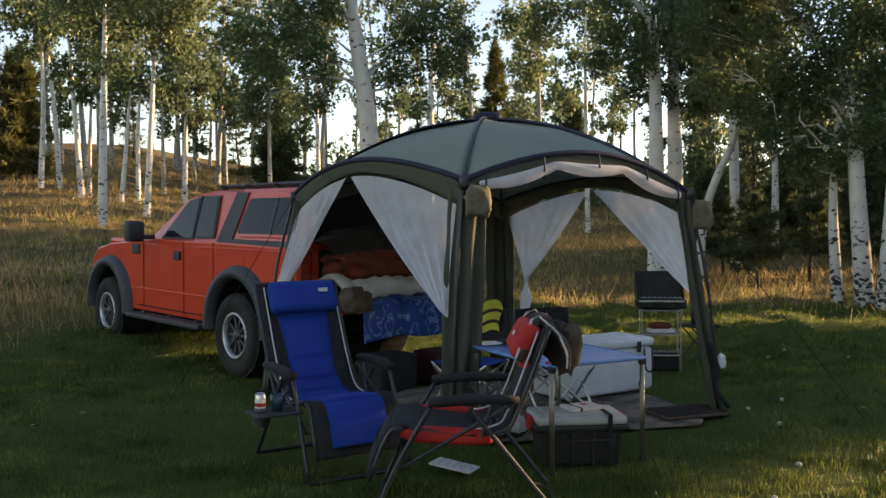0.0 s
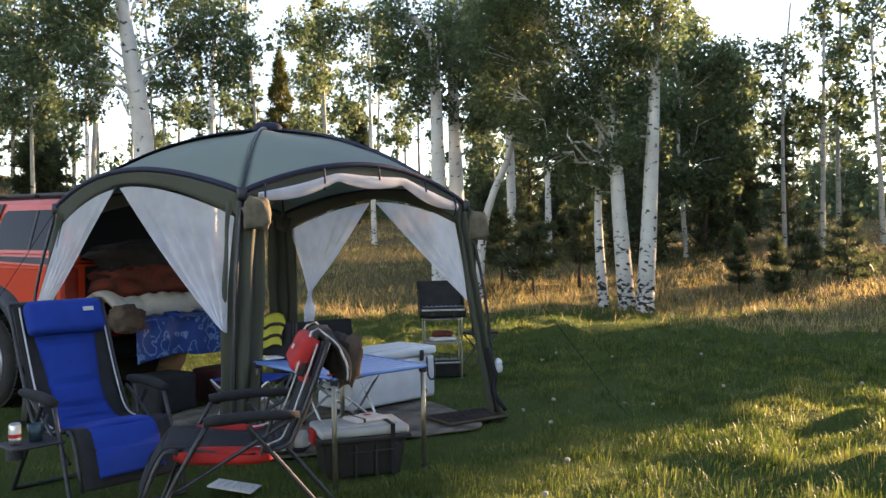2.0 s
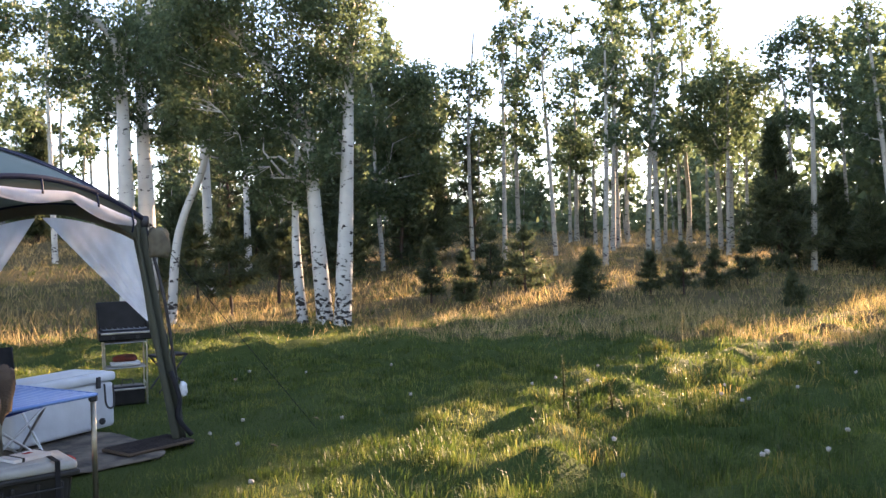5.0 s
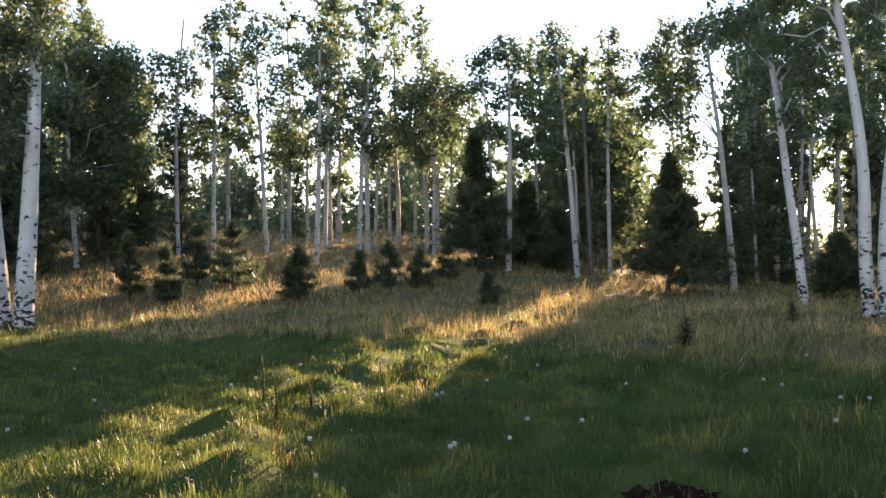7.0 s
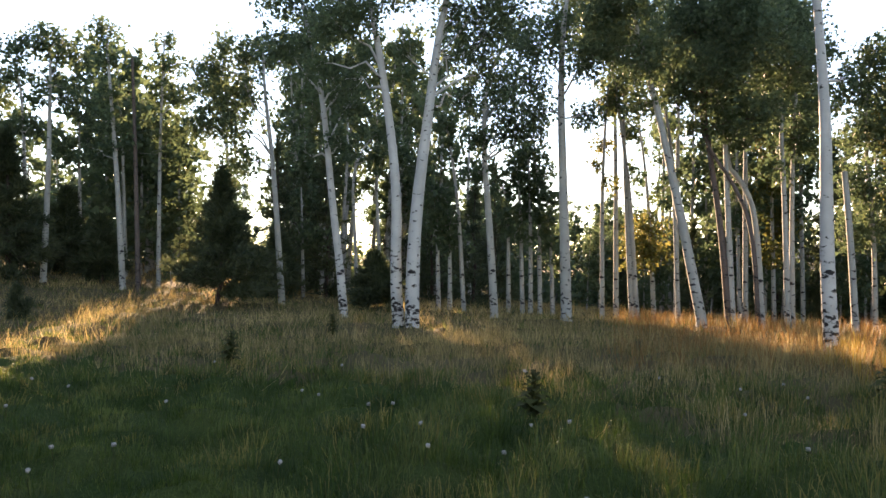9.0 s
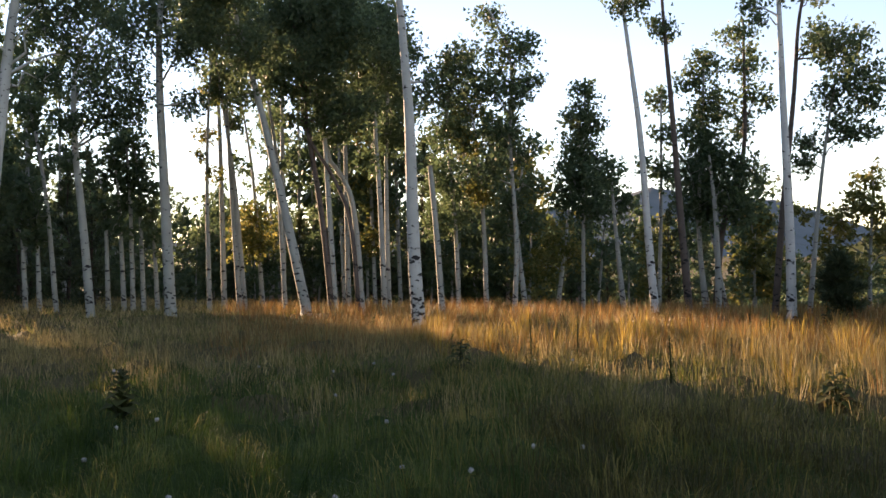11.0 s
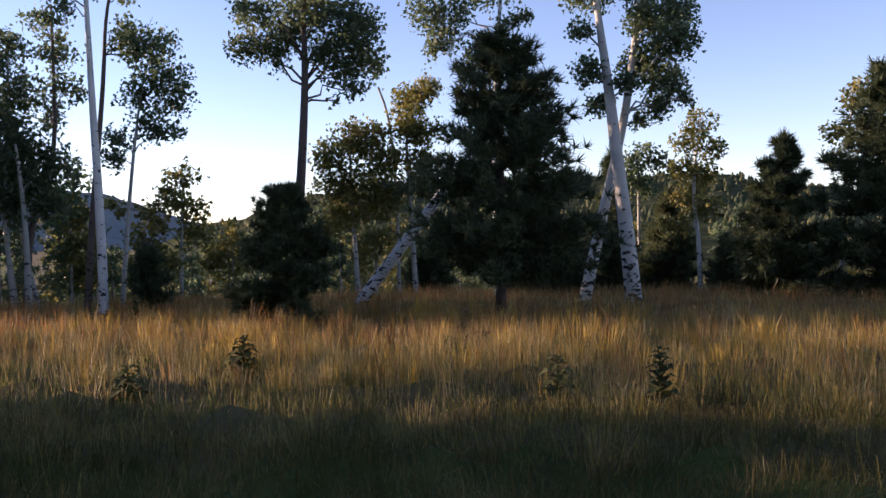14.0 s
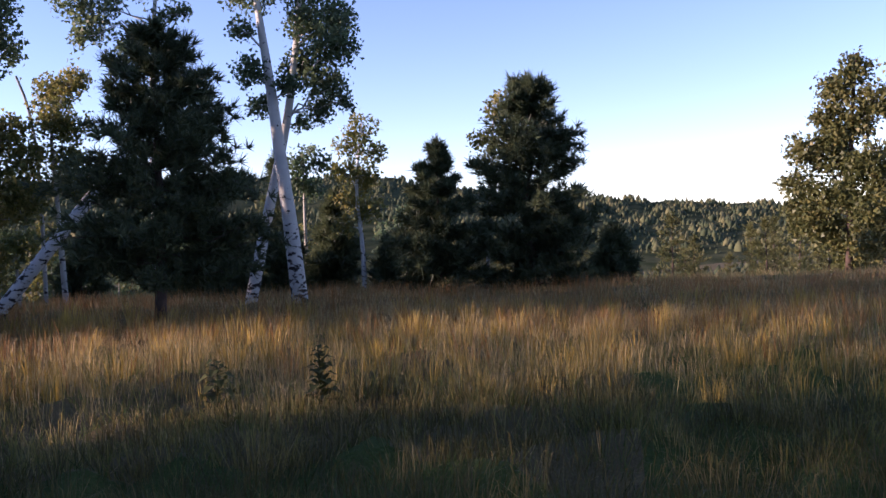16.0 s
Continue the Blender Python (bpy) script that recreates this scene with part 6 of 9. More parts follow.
def net_material():
    m = bpy.data.materials.new("white_insect_net")
    m.use_nodes = True
    n, l = m.node_tree.nodes, m.node_tree.links
    out = n["Material Output"]
    d, t, tr, a, b = (n.new("ShaderNodeBsdfDiffuse"), n.new("ShaderNodeBsdfTranslucent"), n.new("ShaderNodeBsdfTransparent"),
                      n.new("ShaderNodeMixShader"), n.new("ShaderNodeMixShader"))
    d.inputs[0].default_value = t.inputs[0].default_value = (0.9, 0.9, 0.94, 1)
    tc, nz, mr = n.new("ShaderNodeTexCoord"), n.new("ShaderNodeTexNoise"), n.new("ShaderNodeMapRange")
    nz.inputs["Scale"].default_value = 7.0
    l.new(tc.outputs["Object"], nz.inputs["Vector"])
    l.new(nz.outputs["Fac"], mr.inputs["Value"])
    mr.inputs["To Min"].default_value, mr.inputs["To Max"].default_value = 0.58, 0.9
    l.new(d.outputs[0], a.inputs[1])
    l.new(t.outputs[0], a.inputs[2])
    l.new(tr.outputs[0], b.inputs[1])
    l.new(a.outputs[0], b.inputs[2])
    l.new(mr.outputs[0], b.inputs[0])
    l.new(b.outputs[0], out.inputs[0])
    return m


NET = net_material()

# ---- the pickup, backed up to the tent ----
def arc_outline(cx, cz, r, a0, a1, n=14):
    return [(cx + r * math.cos(radians(a0 + (a1 - a0) * i / n)), cz + r * math.sin(radians(a0 + (a1 - a0) * i / n))) for i in range(n + 1)]


def make_wheel(parent, x, side):
    w = part("wheel", lathe([(0.30, -0.13), (0.375, -0.15), (0.425, -0.13), (0.44, -0.08), (0.44, 0.08), (0.425, 0.13), (0.375, 0.15), (0.26, 0.13), (0.245, 0.10)], 40, 'Y'), TYRE, parent, "mud-dusted black off-road tyre", True)
    w.name = "wheel"
    w.matrix_basis = pose(x, side * 0.90, 0.44)
    tread = bmesh.new()
    for i in range(44):
        a = 2 * math.pi * i / 44
        for k in (-1, 1):
            box(0.045, 0.10, 0.022, (0.442 * math.cos(a), k * 0.06, 0.442 * math.sin(a)), 0.0, pose(0, 0, 0, 0, -math.degrees(a) + 90, k * 14), tread)
    part("tread", tread, TYRE, w)
    ring = lathe([(0.245, 0.10), (0.252, 0.135), (0.235, 0.142), (0.218, 0.13), (0.214, 0.09)], 36, 'Y')
    rim = lathe([(0.216, 0.10), (0.20, 0.02), (0.0, 0.02)], 36, 'Y')
    for i in range(10):
        a = 2 * math.pi * i / 10
        box(0.17, 0.035, 0.034, (0.135 * math.cos(a), 0.08, 0.135 * math.sin(a)), 0.006, pose(0, 0, 0, 0, -math.degrees(a), 0), rim)
    lathe([(0.0, 0.125), (0.045, 0.12), (0.062, 0.09), (0.07, 0.03)], 20, 'Y', rim)
    part("rim", rim, RIM_DARK, w, "dark ten-spoke rim", True)
    part("rim_ring", ring, ALLOY, w, "bright machined rim ring", True)
    if side < 0:
        w.matrix_basis = w.matrix_basis @ pose(0, 0, 0, 0, 0, 180)
    return w


def greenhouse(stations, ys, bm=None):
    """A hull through cross-sections (x, half width below, half width above, z below, z above)."""
    b = bmesh.new()
    rings = []
    for x, w0, w1, z0, z1 in stations:
        ring = []
        pts = [(w0, z0), (w0 + (w1 - w0) * 0.5, z0 + (z1 - z0) * 0.45), (w1, z0 + (z1 - z0) * 0.90), (w1 * 0.92, z1 - 0.015), (w1 * 0.6, z1)]
        for y, z in pts + [(-y, z) for y, z in pts[::-1]]:
            ring.append(b.verts.new((x, y, z)))
        rings.append(ring)
    n = len(rings[0])
    for r0, r1 in zip(rings, rings[1:]):
        for i in range(n - 1):
            b.faces.new((r0[i], r1[i], r1[i + 1], r0[i + 1]))
    b.faces.new(rings[0][::-1])
    b.faces.new(rings[-1])
    bmesh.ops.recalc_face_normals(b, faces=b.faces[:])
    return add_to(bm, b)


def side_panel(points, y0, y1, z0, z1, thick, side=1):
    """A pane or strip on the flank: (x, z) outline lifted to the tumblehome of the side."""
    b = bmesh.new()
    def yy(z):
        return side * (y0 + (y1 - y0) * (z - z0) / (z1 - z0))
    a = [b.verts.new((x, yy(z), z)) for x, z in points]
    c = [b.verts.new((x, yy(z) - side * thick, z)) for x, z in points]
    b.faces.new(a)
    b.faces.new(c[::-1])
    for i in range(len(a)):
        j = (i + 1) % len(a)
        b.faces.new((a[i], c[i], c[j], a[j])[::-1])
    bmesh.ops.recalc_face_normals(b, faces=b.faces[:])
    return b


def build_truck():
    heading = math.degrees(math.atan2(0.731, -0.682))
    t = thing("pickup_truck", pose(-1.49, 9.97, 0.0, 0, -1.0, heading), "orange-red pickup truck with a canopy, tailgate down", "pickup truck")
    # flank outline with wheel openings, from the tail round to the nose
    low = 0.52
    o = [(-1.15, 0.66), (-1.15, 1.40), (0.30, 1.43), (2.15, 1.44), (2.6, 1.41), (3.4, 1.36), (3.85, 1.28), (4.06, 1.12), (4.10, 0.75), (4.0, 0.60)]
    o += arc_outline(3.385, 0.50, 0.57, 8, 172) + [(3.385 - 0.62, low)]
    o += [(0.62, low)] + arc_outline(0.0, 0.50, 0.57, 8, 172) + [(-0.66, 0.62)]
    body = slab(o, -0.97, 0.97, 0.02)
    part("body", body, RED_PAINT, t, "orange-red painted body")
    # shoulder crease and lower door crease, standing slightly proud
    for z, h, x0, x1 in ((0.80, 0.02, 0.62, 2.8), (1.36, 0.016, -1.1, 2.3)):
        part("crease", box(x1 - x0, 0.012, h, ((x0 + x1) / 2, 0.972, z), 0.004), RED_PAINT, t)
    cab = greenhouse([(0.30, 0.94, 0.78, 1.43, 2.0), (0.9, 0.94, 0.78, 1.43, 2.03), (1.25, 0.94, 0.77, 1.43, 2.01), (1.55, 0.94, 0.76, 1.43, 1.97), (2.25, 0.93, 0.90, 1.42, 1.47)], None)
    part("cab", cab, RED_PAINT, t, smooth=False)
    cap = greenhouse([(-1.12, 0.94, 0.79, 1.41, 2.01), (-0.5, 0.94, 0.79, 1.41, 2.03), (0.27, 0.94, 0.79, 1.41, 2.03)], None)
    part("canopy", cap, RED_PAINT, t, "red canopy over the load bed")
    y0, y1 = 0.945, 0.785
    panes = {"front_window": [(1.12, 1.47), (1.88, 1.47), (1.82, 1.52), (1.44, 1.88), (1.16, 1.93)],
             "rear_window": [(0.62, 1.49), (1.02, 1.48), (1.06, 1.93), (0.72, 1.93)]}
    for nm, pts in panes.items():
        part("window_rubber", side_panel([(x + (0.03 if x > sum(p[0] for p in pts) / len(pts) else -0.03), z + (0.025 if z > 1.7 else -0.025)) for x, z in pts], y0 + 0.012, y1 + 0.012, 1.43, 1.97, 0.05), TRIM, t)
        part(nm, side_panel(pts, y0 + 0.018, y1 + 0.018, 1.43, 1.97, 0.03), TINT, t, "dark tinted side window")
    part("canopy_stripe", side_panel([(0.22, 1.41), (0.54, 1.41), (0.33, 1.98), (0.07, 1.98)], y0 + 0.014, y1 + 0.02, 1.41, 1.97, 0.04), TRIM, t, "dark slanted stripe on the canopy")
    part("canopy_stripe", side_panel([(-1.1, 1.40), (0.24, 1.41), (0.22, 1.47), (-1.1, 1.46)], y0 + 0.013, y1 + 0.013, 1.41, 1.97, 0.03), TRIM, t)
    part("canopy_window", side_panel([(-1.0, 1.53), (0.10, 1.53), (0.12, 1.57), (0.03, 1.87), (-0.02, 1.91), (-1.0, 1.91)], y0 + 0.018, y1 + 0.018, 1.41, 1.97, 0.03), TINT, t, "dark sliding canopy window")
    part("window_bar", side_panel([(-0.56, 1.53), (-0.52, 1.53), (-0.52, 1.91), (-0.56, 1.91)], y0 + 0.024, y1 + 0.024, 1.41, 1.97, 0.02), TRIM, t)
    for pts in ([(-1.03, 1.50), (0.13, 1.50), (0.12, 1.53), (-1.03, 1.53)], [(-1.03, 1.91), (0.0, 1.91), (-0.02, 1.94), (-1.03, 1.94)]):
        part("window_surround", side_panel(pts, y0 + 0.022, y1 + 0.022, 1.41, 1.97, 0.03), RED_PAINT, t)
    part("windscreen", arrays([(2.16, -0.76, 1.49), (2.16, 0.76, 1.49), (1.62, 0.66, 1.96), (1.62, -0.66, 1.96), (2.13, -0.76, 1.46), (2.13, 0.76, 1.46), (1.59, 0.66, 1.93), (1.59, -0.66, 1.93)], [(0, 1, 2, 3), (7, 6, 5, 4), (0, 4, 5, 1), (1, 5, 6, 2), (2, 6, 7, 3), (3, 7, 4, 0)]), TINT, t)
    for x0, x1 in ((1.27, 1.277), (2.36, 2.367), (0.56, 0.566)):
        part("door_seam", box(x1 - x0, 0.008, 0.86, ((x0 + x1) / 2, 0.973, 0.99), 0.0), BLACK, t)
    # Black strip drawn for the shade line along the rocker.
    part("rocker_shade_strip", box(2.1, 0.01, 0.014, (1.5, 0.972, 0.585), 0), BLACK, t)
    for x in (1.42,):
        part("door_handle", box(0.15, 0.035, 0.11, (x, 0.985, 1.25), 0.015), TRIM, t, "black door handle")
    part("fender_vent", box(0.22, 0.02, 0.13, (2.58, 0.975, 1.30), 0.008), TRIM, t)
    for k in range(3):
        part("vent_slat", box(0.20, 0.03, 0.018, (2.58, 0.98, 1.26 + 0.04 * k), 0.004), GREY_TRIM, t)
    part("fuel_door", box(0.16, 0.006, 0.16, (-0.02, 0.974, 1.22), 0.003), RED_PAINT, t)
    mirror = box(0.16, 0.22, 0.26, (2.12, 1.20, 1.53), 0.04)
    box(0.07, 0.16, 0.06, (2.08, 1.04, 1.46), 0.015, None, mirror)
    part("wing_mirror", mirror, TRIM, t, "black wing mirror", True)
    # flares: swept strips round each opening
    for cx in (0.0, 3.385):
        for sd in (1, -1):
            b = bmesh.new()
            n = 18
            prof = [(0.56, 0.95), (0.575, 1.075), (0.66, 1.06), (0.70, 0.965)]
            vs = []
            for i in range(n + 1):
                a = radians(-4 + 188 * i / n)
                vs.append([b.verts.new((cx + r * math.cos(a), sd * y, 0.50 + r * math.sin(a) * 1.0)) for r, y in prof])
            for i in range(n):
                for k in range(3):
                    b.faces.new((vs[i][k], vs[i][k + 1], vs[i + 1][k + 1], vs[i + 1][k]))
            bmesh.ops.recalc_face_normals(b, faces=b.faces[:])
            part("wheel_flare", b, GREY_TRIM, t, "grey plastic wheel flare", True)
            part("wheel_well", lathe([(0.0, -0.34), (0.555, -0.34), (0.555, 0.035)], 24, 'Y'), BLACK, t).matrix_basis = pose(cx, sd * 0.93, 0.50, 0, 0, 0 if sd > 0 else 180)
            make_wheel(t, cx, sd)
    for sd in (1, -1):
        board = box(1.95, 0.20, 0.06, (1.62, sd * 1.03, 0.47), 0.02)
        for x in (0.9, 1.6, 2.3):
            box(0.07, 0.25, 0.05, (x, sd * 0.9, 0.50), 0.01, None, board)
        part("running_board", board, TRIM, t, "black running board")
    part("chassis", box(4.6, 1.3, 0.22, (1.6, 0, 0.52), 0.03), BLACK, t)
    part("front_bumper", box(0.30, 1.95, 0.32, (4.04, 0, 0.72), 0.07), TRIM, t)
    part("hood", box(1.5, 1.6, 0.08, (3.1, 0, 1.38), 0.04), RED_PAINT, t)
    for sd in (1, -1):
        part("headlamp", box(0.20, 0.34, 0.22, (3.98, sd * 0.78, 1.08), 0.04), PIPING, t)
        part("tail_lamp", box(0.10, 0.15, 0.40, (-1.13, sd * 0.90, 1.18), 0.03), TAIL_RED, t, "red tail lamp")
    rack = rod([(-0.95, 0.55, 2.07), (1.15, 0.55, 2.07)], 0.022)
    rod([(-0.95, -0.55, 2.07), (1.15, -0.55, 2.07)], 0.022, 8, rack)
    for x in (-0.8, -0.1, 0.5, 1.05):
        box(0.09, 1.25, 0.03, (x, 0, 2.065), 0.01, None, rack)
        box(0.07, 0.05, 0.09, (x, 0.55, 2.03), 0.0, None, rack)
        box(0.07, 0.05, 0.09, (x, -0.55, 2.03), 0.0, None, rack)
    part("roof_rack", rack, TRIM, t, "low black roof rack")
    # load bed, seen from the tail: black sheets for the shade under the canopy
    part("canopy_shade_sheet", box(0.03, 1.55, 0.56, (-1.125, 0, 1.72), 0.0), BLACK, t, "black sheet for the shaded inside of the canopy")
    part("bed_shade_sheet", box(0.03, 1.50, 0.46, (-1.16, 0, 1.15), 0.0), BLACK, t)
    part("tailgate", box(0.62, 1.56, 0.07, (-1.47, 0, 0.86), 0.02), RED_PAINT, t, "lowered red tailgate")
    part("rear_bumper", box(0.22, 1.9, 0.20, (-1.28, 0, 0.62), 0.04), STEEL_DARK, t)
    hatch = bmesh.new()
    box(0.85, 1.5, 0.03, (0, 0, 0), 0.01, None, hatch)
    h = part("canopy_hatch", hatch, TINT, t, "raised glass canopy hatch")
    h.matrix_basis = pose(-1.5, 0, 2.18, 0, 14, 0)
    for sd in (1, -1):
        part("hatch_strut", rod([(-1.13, sd * 0.7, 1.75), (-1.7, sd * 0.72, 2.2)], 0.01), CHROME, t)
    return t


truck = build_truck()
TM = truck.matrix_basis.copy()


def lump(sx, sy, sz, seed, n=18, amp=0.18, freq=2.2, flat=0.5):
    """A soft heap of cloth: a cushion shape with folds."""
    b = bmesh.new()
    bmesh.ops.create_uvsphere(b, u_segments=n * 2, v_segments=n, radius=1.0)
    for v in b.verts:
        p = v.co.copy()
        k = 1 + amp * noise.noise(p * freq + Vector((seed, 0, 0))) + amp * 0.5 * noise.noise(p * freq * 2.7 + Vector((0, seed, 0)))
        q = Vector((math.copysign(abs(p.x) ** 0.6, p.x), math.copysign(abs(p.y) ** 0.6, p.y), math.copysign(abs(p.z) ** flat, p.z) if p.z < 0 else p.z))
        v.co = Vector((q.x * sx / 2, q.y * sy / 2, q.z * sz / 2)) * k
    return b


def soft(name, m, dims, seed, material, label, category, **kw):
    ob = part(name, lump(*dims, seed, **kw), material, None, "", True)
    ob.matrix_basis = m
    return tagged(ob, label, category)


def on_truck(x, y, z, rz=0):
    return TM @ pose(x, y, z, 0, 0, rz)


# bedding in the load bed and on the tailgate
def quilt(u, v):
    w = 0.03 * abs(math.sin(u * 9 * math.pi)) + 0.01 * noise.noise(Vector((u * 9, v * 4, 0)))
    return Vector((-1.62 + 0.5 * v, -0.74 + 1.5 * u, 1.02 + 0.05 * v + w + 0.10 * math.sin(v * math.pi) - (0.10 if v < 0.05 else 0) + 0.05 * noise.noise(Vector((u * 3, 5, v * 2)))))


q = part("quilted_mattress", sheet(quilt, 60, 14, 0.06), CREAM, None, "", True)
q.matrix_basis = TM
tagged(q, "cream quilted pad rolled over the tailgate bedding", "bedding")
soft("sleeping_bag", on_truck(-1.32, 0.0, 1.24), (0.55, 1.45, 0.30), 3.0, ORANGE, "rust-orange sleeping bag heaped in the load bed", "sleeping bag", amp=0.28)
soft("blanket", on_truck(-1.20, 0.05, 1.44), (0.5, 1.35, 0.34), 8.0, DARK_FLEECE, "dark brown blanket heaped on the bedding", "blanket", amp=0.3)
soft("duffel_bag", on_truck(-1.74, 0.74, 0.92), (0.26, 0.28, 0.24), 5.0, BROWN, "crumpled brown bag on the tailgate corner", "bag", amp=0.3)


def drape(u, v):
    y = -0.74 + 1.44 * u
    f = 0.02 * math.sin(u * 26) + 0.015 * noise.noise(Vector((u * 6, v * 3, 2)))
    if v < 0.35:
        return Vector((-1.40 - 0.42 * v / 0.35, y, 0.915 + f * 0.4))
    return Vector((-1.82 - f * 1.2 - 0.02 * v, y + f, 0.915 - 0.37 * (v - 0.35) / 0.65 + 0.02 * math.sin(u * 11)))


q = part("blue_blanket", sheet(drape, 60, 26, 0.012), TARP, None, "", True)
q.matrix_basis = TM
tagged(q, "blue patterned fleece blanket hanging over the tailgate", "blanket")
# Near-black bin and bag; their colour also carries the shade under the tailgate.
for k, (y, mt, nm, lb) in enumerate(((0.35, BLACK_CLOTH, "storage_bin", "dark storage bin under the tailgate"), (-0.35, DULL_RED, "gear_bag", "dull red gear bag under the tailgate"))):
    h = 0.33 if k else 0.36
    b = box(0.40, 0.46, h, (0, 0, h / 2), 0.05, None, None, 3)
    ob = part(nm, b, mt, None, "", True)
    ob.matrix_basis = on_truck(-1.75, y, 0.0)
    ob.matrix_basis = pose(*ob.matrix_basis.translation.xy, 0.0, 0, 0, math.degrees(math.atan2(0.731, -0.682)))
    tagged(ob, lb, "bag" if k else "box")

# ---- the screen tent ----
HUB = {"f": Vector((0.155, 6.40, 1.90)), "r": Vector((2.03, 7.20, 1.83)), "b": Vector((0.62, 9.15, 1.84)), "l": Vector((-1.41, 8.25, 1.88))}
FOOT = {"f": Vector((0.05, 6.28, 0.0)), "r": Vector((2.27, 7.10, 0.0)), "b": Vector((0.66, 9.45, 0.0)), "l": Vector((-1.72, 8.20, 0.0))}
PEAK = Vector((0.41, 7.85, 2.53))


def arch(a, b, rise, out=0.10):
    """The bow between two hubs, rising and leaning a little outwards."""
    A, B = HUB[a], HUB[b]
    n = ((A + B) / 2 - PEAK)
    n.z = 0
    n.normalize()
    return lambda u: A.lerp(B, u) + Vector((0, 0, rise * math.sin(math.pi * u) ** 0.85)) + n * out * math.sin(math.pi * u)


def spine(a):
    """The roof pole from a hub up to the peak."""
    A = HUB[a]
    return lambda v: A.lerp(PEAK, v) + Vector((0, 0, 0.17 * math.sin(math.pi * v) ** 0.9))


RISE_OF = {("l", "f"): 0.24, ("f", "r"): 0.26, ("r", "b"): 0.20, ("b", "l"): 0.20}


def build_tent():
    t = thing("screen_tent", pose(0, 0, 0), "grey-green dome screen tent with navy poles and tied-back white nets", "tent")
    for (a, b), rise in RISE_OF.items():
        ar, sa, sb = arch(a, b, rise), spine(a), spine(b)

        def roof(u, v):
            base = ar(u).lerp(PEAK, v)
            ea = sa(v) - ar(0).lerp(PEAK, v)
            eb = sb(v) - ar(1).lerp(PEAK, v)
            w = abs(2 * u - 1) ** 1.6
            return base + (ea * (1 - u) + eb * u) * (0.25 + 0.75 * w) + Vector((0, 0, 0.006 * noise.noise(Vector((u * 7, v * 6, a == "f")))))
        part("roof_panel", sheet(roof, 28, 20, 0.004), TENT_ROOF, t, "taut grey-green roof cloth", True)

        def valance(u, v):
            p = ar(u)
            d = 0.10 + 0.10 * (abs(2 * u - 1)) ** 1.5
            return p + Vector((0, 0, -d * v)) + (PEAK - p) * 0.012 * v
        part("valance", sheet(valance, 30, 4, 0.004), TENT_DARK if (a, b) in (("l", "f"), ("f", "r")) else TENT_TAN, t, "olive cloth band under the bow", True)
        part("bow_pole", rod([ar(i / 30) + Vector((0, 0, 0.012)) for i in range(31)], 0.022, 8), NAVY, t, "navy sleeved bow pole", True)
    for a in HUB:
        sp = spine(a)
        part("roof_pole", rod([sp(i / 20) + Vector((0, 0, 0.014)) for i in range(21)], 0.017 if a != "f" else 0.011, 8), NAVY if a != "f" else POLE, t, "navy sleeved roof pole", True)
    # navy tape along the two ridges seen against the trees
    for a in ("l", "r", "b"):
        sp = spine(a)

        def tape(u, v):
            p = sp(0.04 + 0.96 * u)
            side = (PEAK - HUB[a]).cross(Vector((0, 0, 1))).normalized()
            return p + side * 0.20 * (v - 0.5) + Vector((0, 0, 0.022 - 0.03 * abs(v - 0.5)))
        part("ridge_tape", sheet(tape, 20, 4, 0.004), NAVY, t, "", True)
    part("peak_cap", lump(0.26, 0.2, 0.10, 2.0, 10, 0.05), NAVY, t, "navy peak cap", True).matrix_basis = pose(PEAK.x, PEAK.y, PEAK.z + 0.03)
    for a in HUB:
        h, f = HUB[a], FOOT[a]
        out = (f - h)
        hub = box(0.07, 0.07, 0.10, tuple(h), 0.02)
        part("corner_hub", hub, POLE, t, "dark plastic corner hub", True)
        part("leg_pole", rod(smooth_path([h, h.lerp(f, 0.35) + Vector((out.x, out.y, 0)) * 0.18, f.lerp(h, 0.3) + Vector((out.x, out.y, 0)) * 0.1, f], 14), 0.014), POLE, t, "dark leg pole", True)
        part("foot_pad", box(0.12, 0.09, 0.04, (f.x, f.y, 0.03), 0.012), BLACK_CLOTH, t)
    # cloth gathered down each leg
    side = {"f": ("l", "r"), "r": ("f", "b"), "b": ("r", "l"), "l": ("b", "f")}
    for a, (p, q) in side.items():
        h, f = HUB[a], FOOT[a]
        for k, (o, wd) in enumerate(((p, 0.15 if a in "fb" else 0.10), (q, 0.17 if a in "fb" else 0.13))):
            d = (HUB[o] - h)
            d.z = 0
            d.normalize()

            def flap(u, v):
                top = h + Vector((0, 0, -0.04))
                c = top.lerp(f + Vector((0, 0, 0.05)), v)
                width = wd * (1.0 + 0.35 * math.sin(v * 2.2)) * (1 - 0.25 * v)
                fold = 0.028 * math.sin(u * 9 + k + v * 1.5) + 0.02 * noise.noise(Vector((u * 3, v * 5, k * 3.0 + ord(a))))
                return c + d * width * u + Vector((-d.y, d.x, 0)) * fold
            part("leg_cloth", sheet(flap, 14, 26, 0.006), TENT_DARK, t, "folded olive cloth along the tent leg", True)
    for a, off, s in (("f", Vector((0.10, -0.06, -0.14)), (0.19, 0.13, 0.24)), ("r", Vector((0.10, -0.02, -0.17)), (0.18, 0.13, 0.25))):
        part("pole_sack", lump(*s, 4.0, 12, 0.25), BURLAP, t, "tan sack tied to the corner hub", True).matrix_basis = Matrix.Translation(HUB[a] + off)

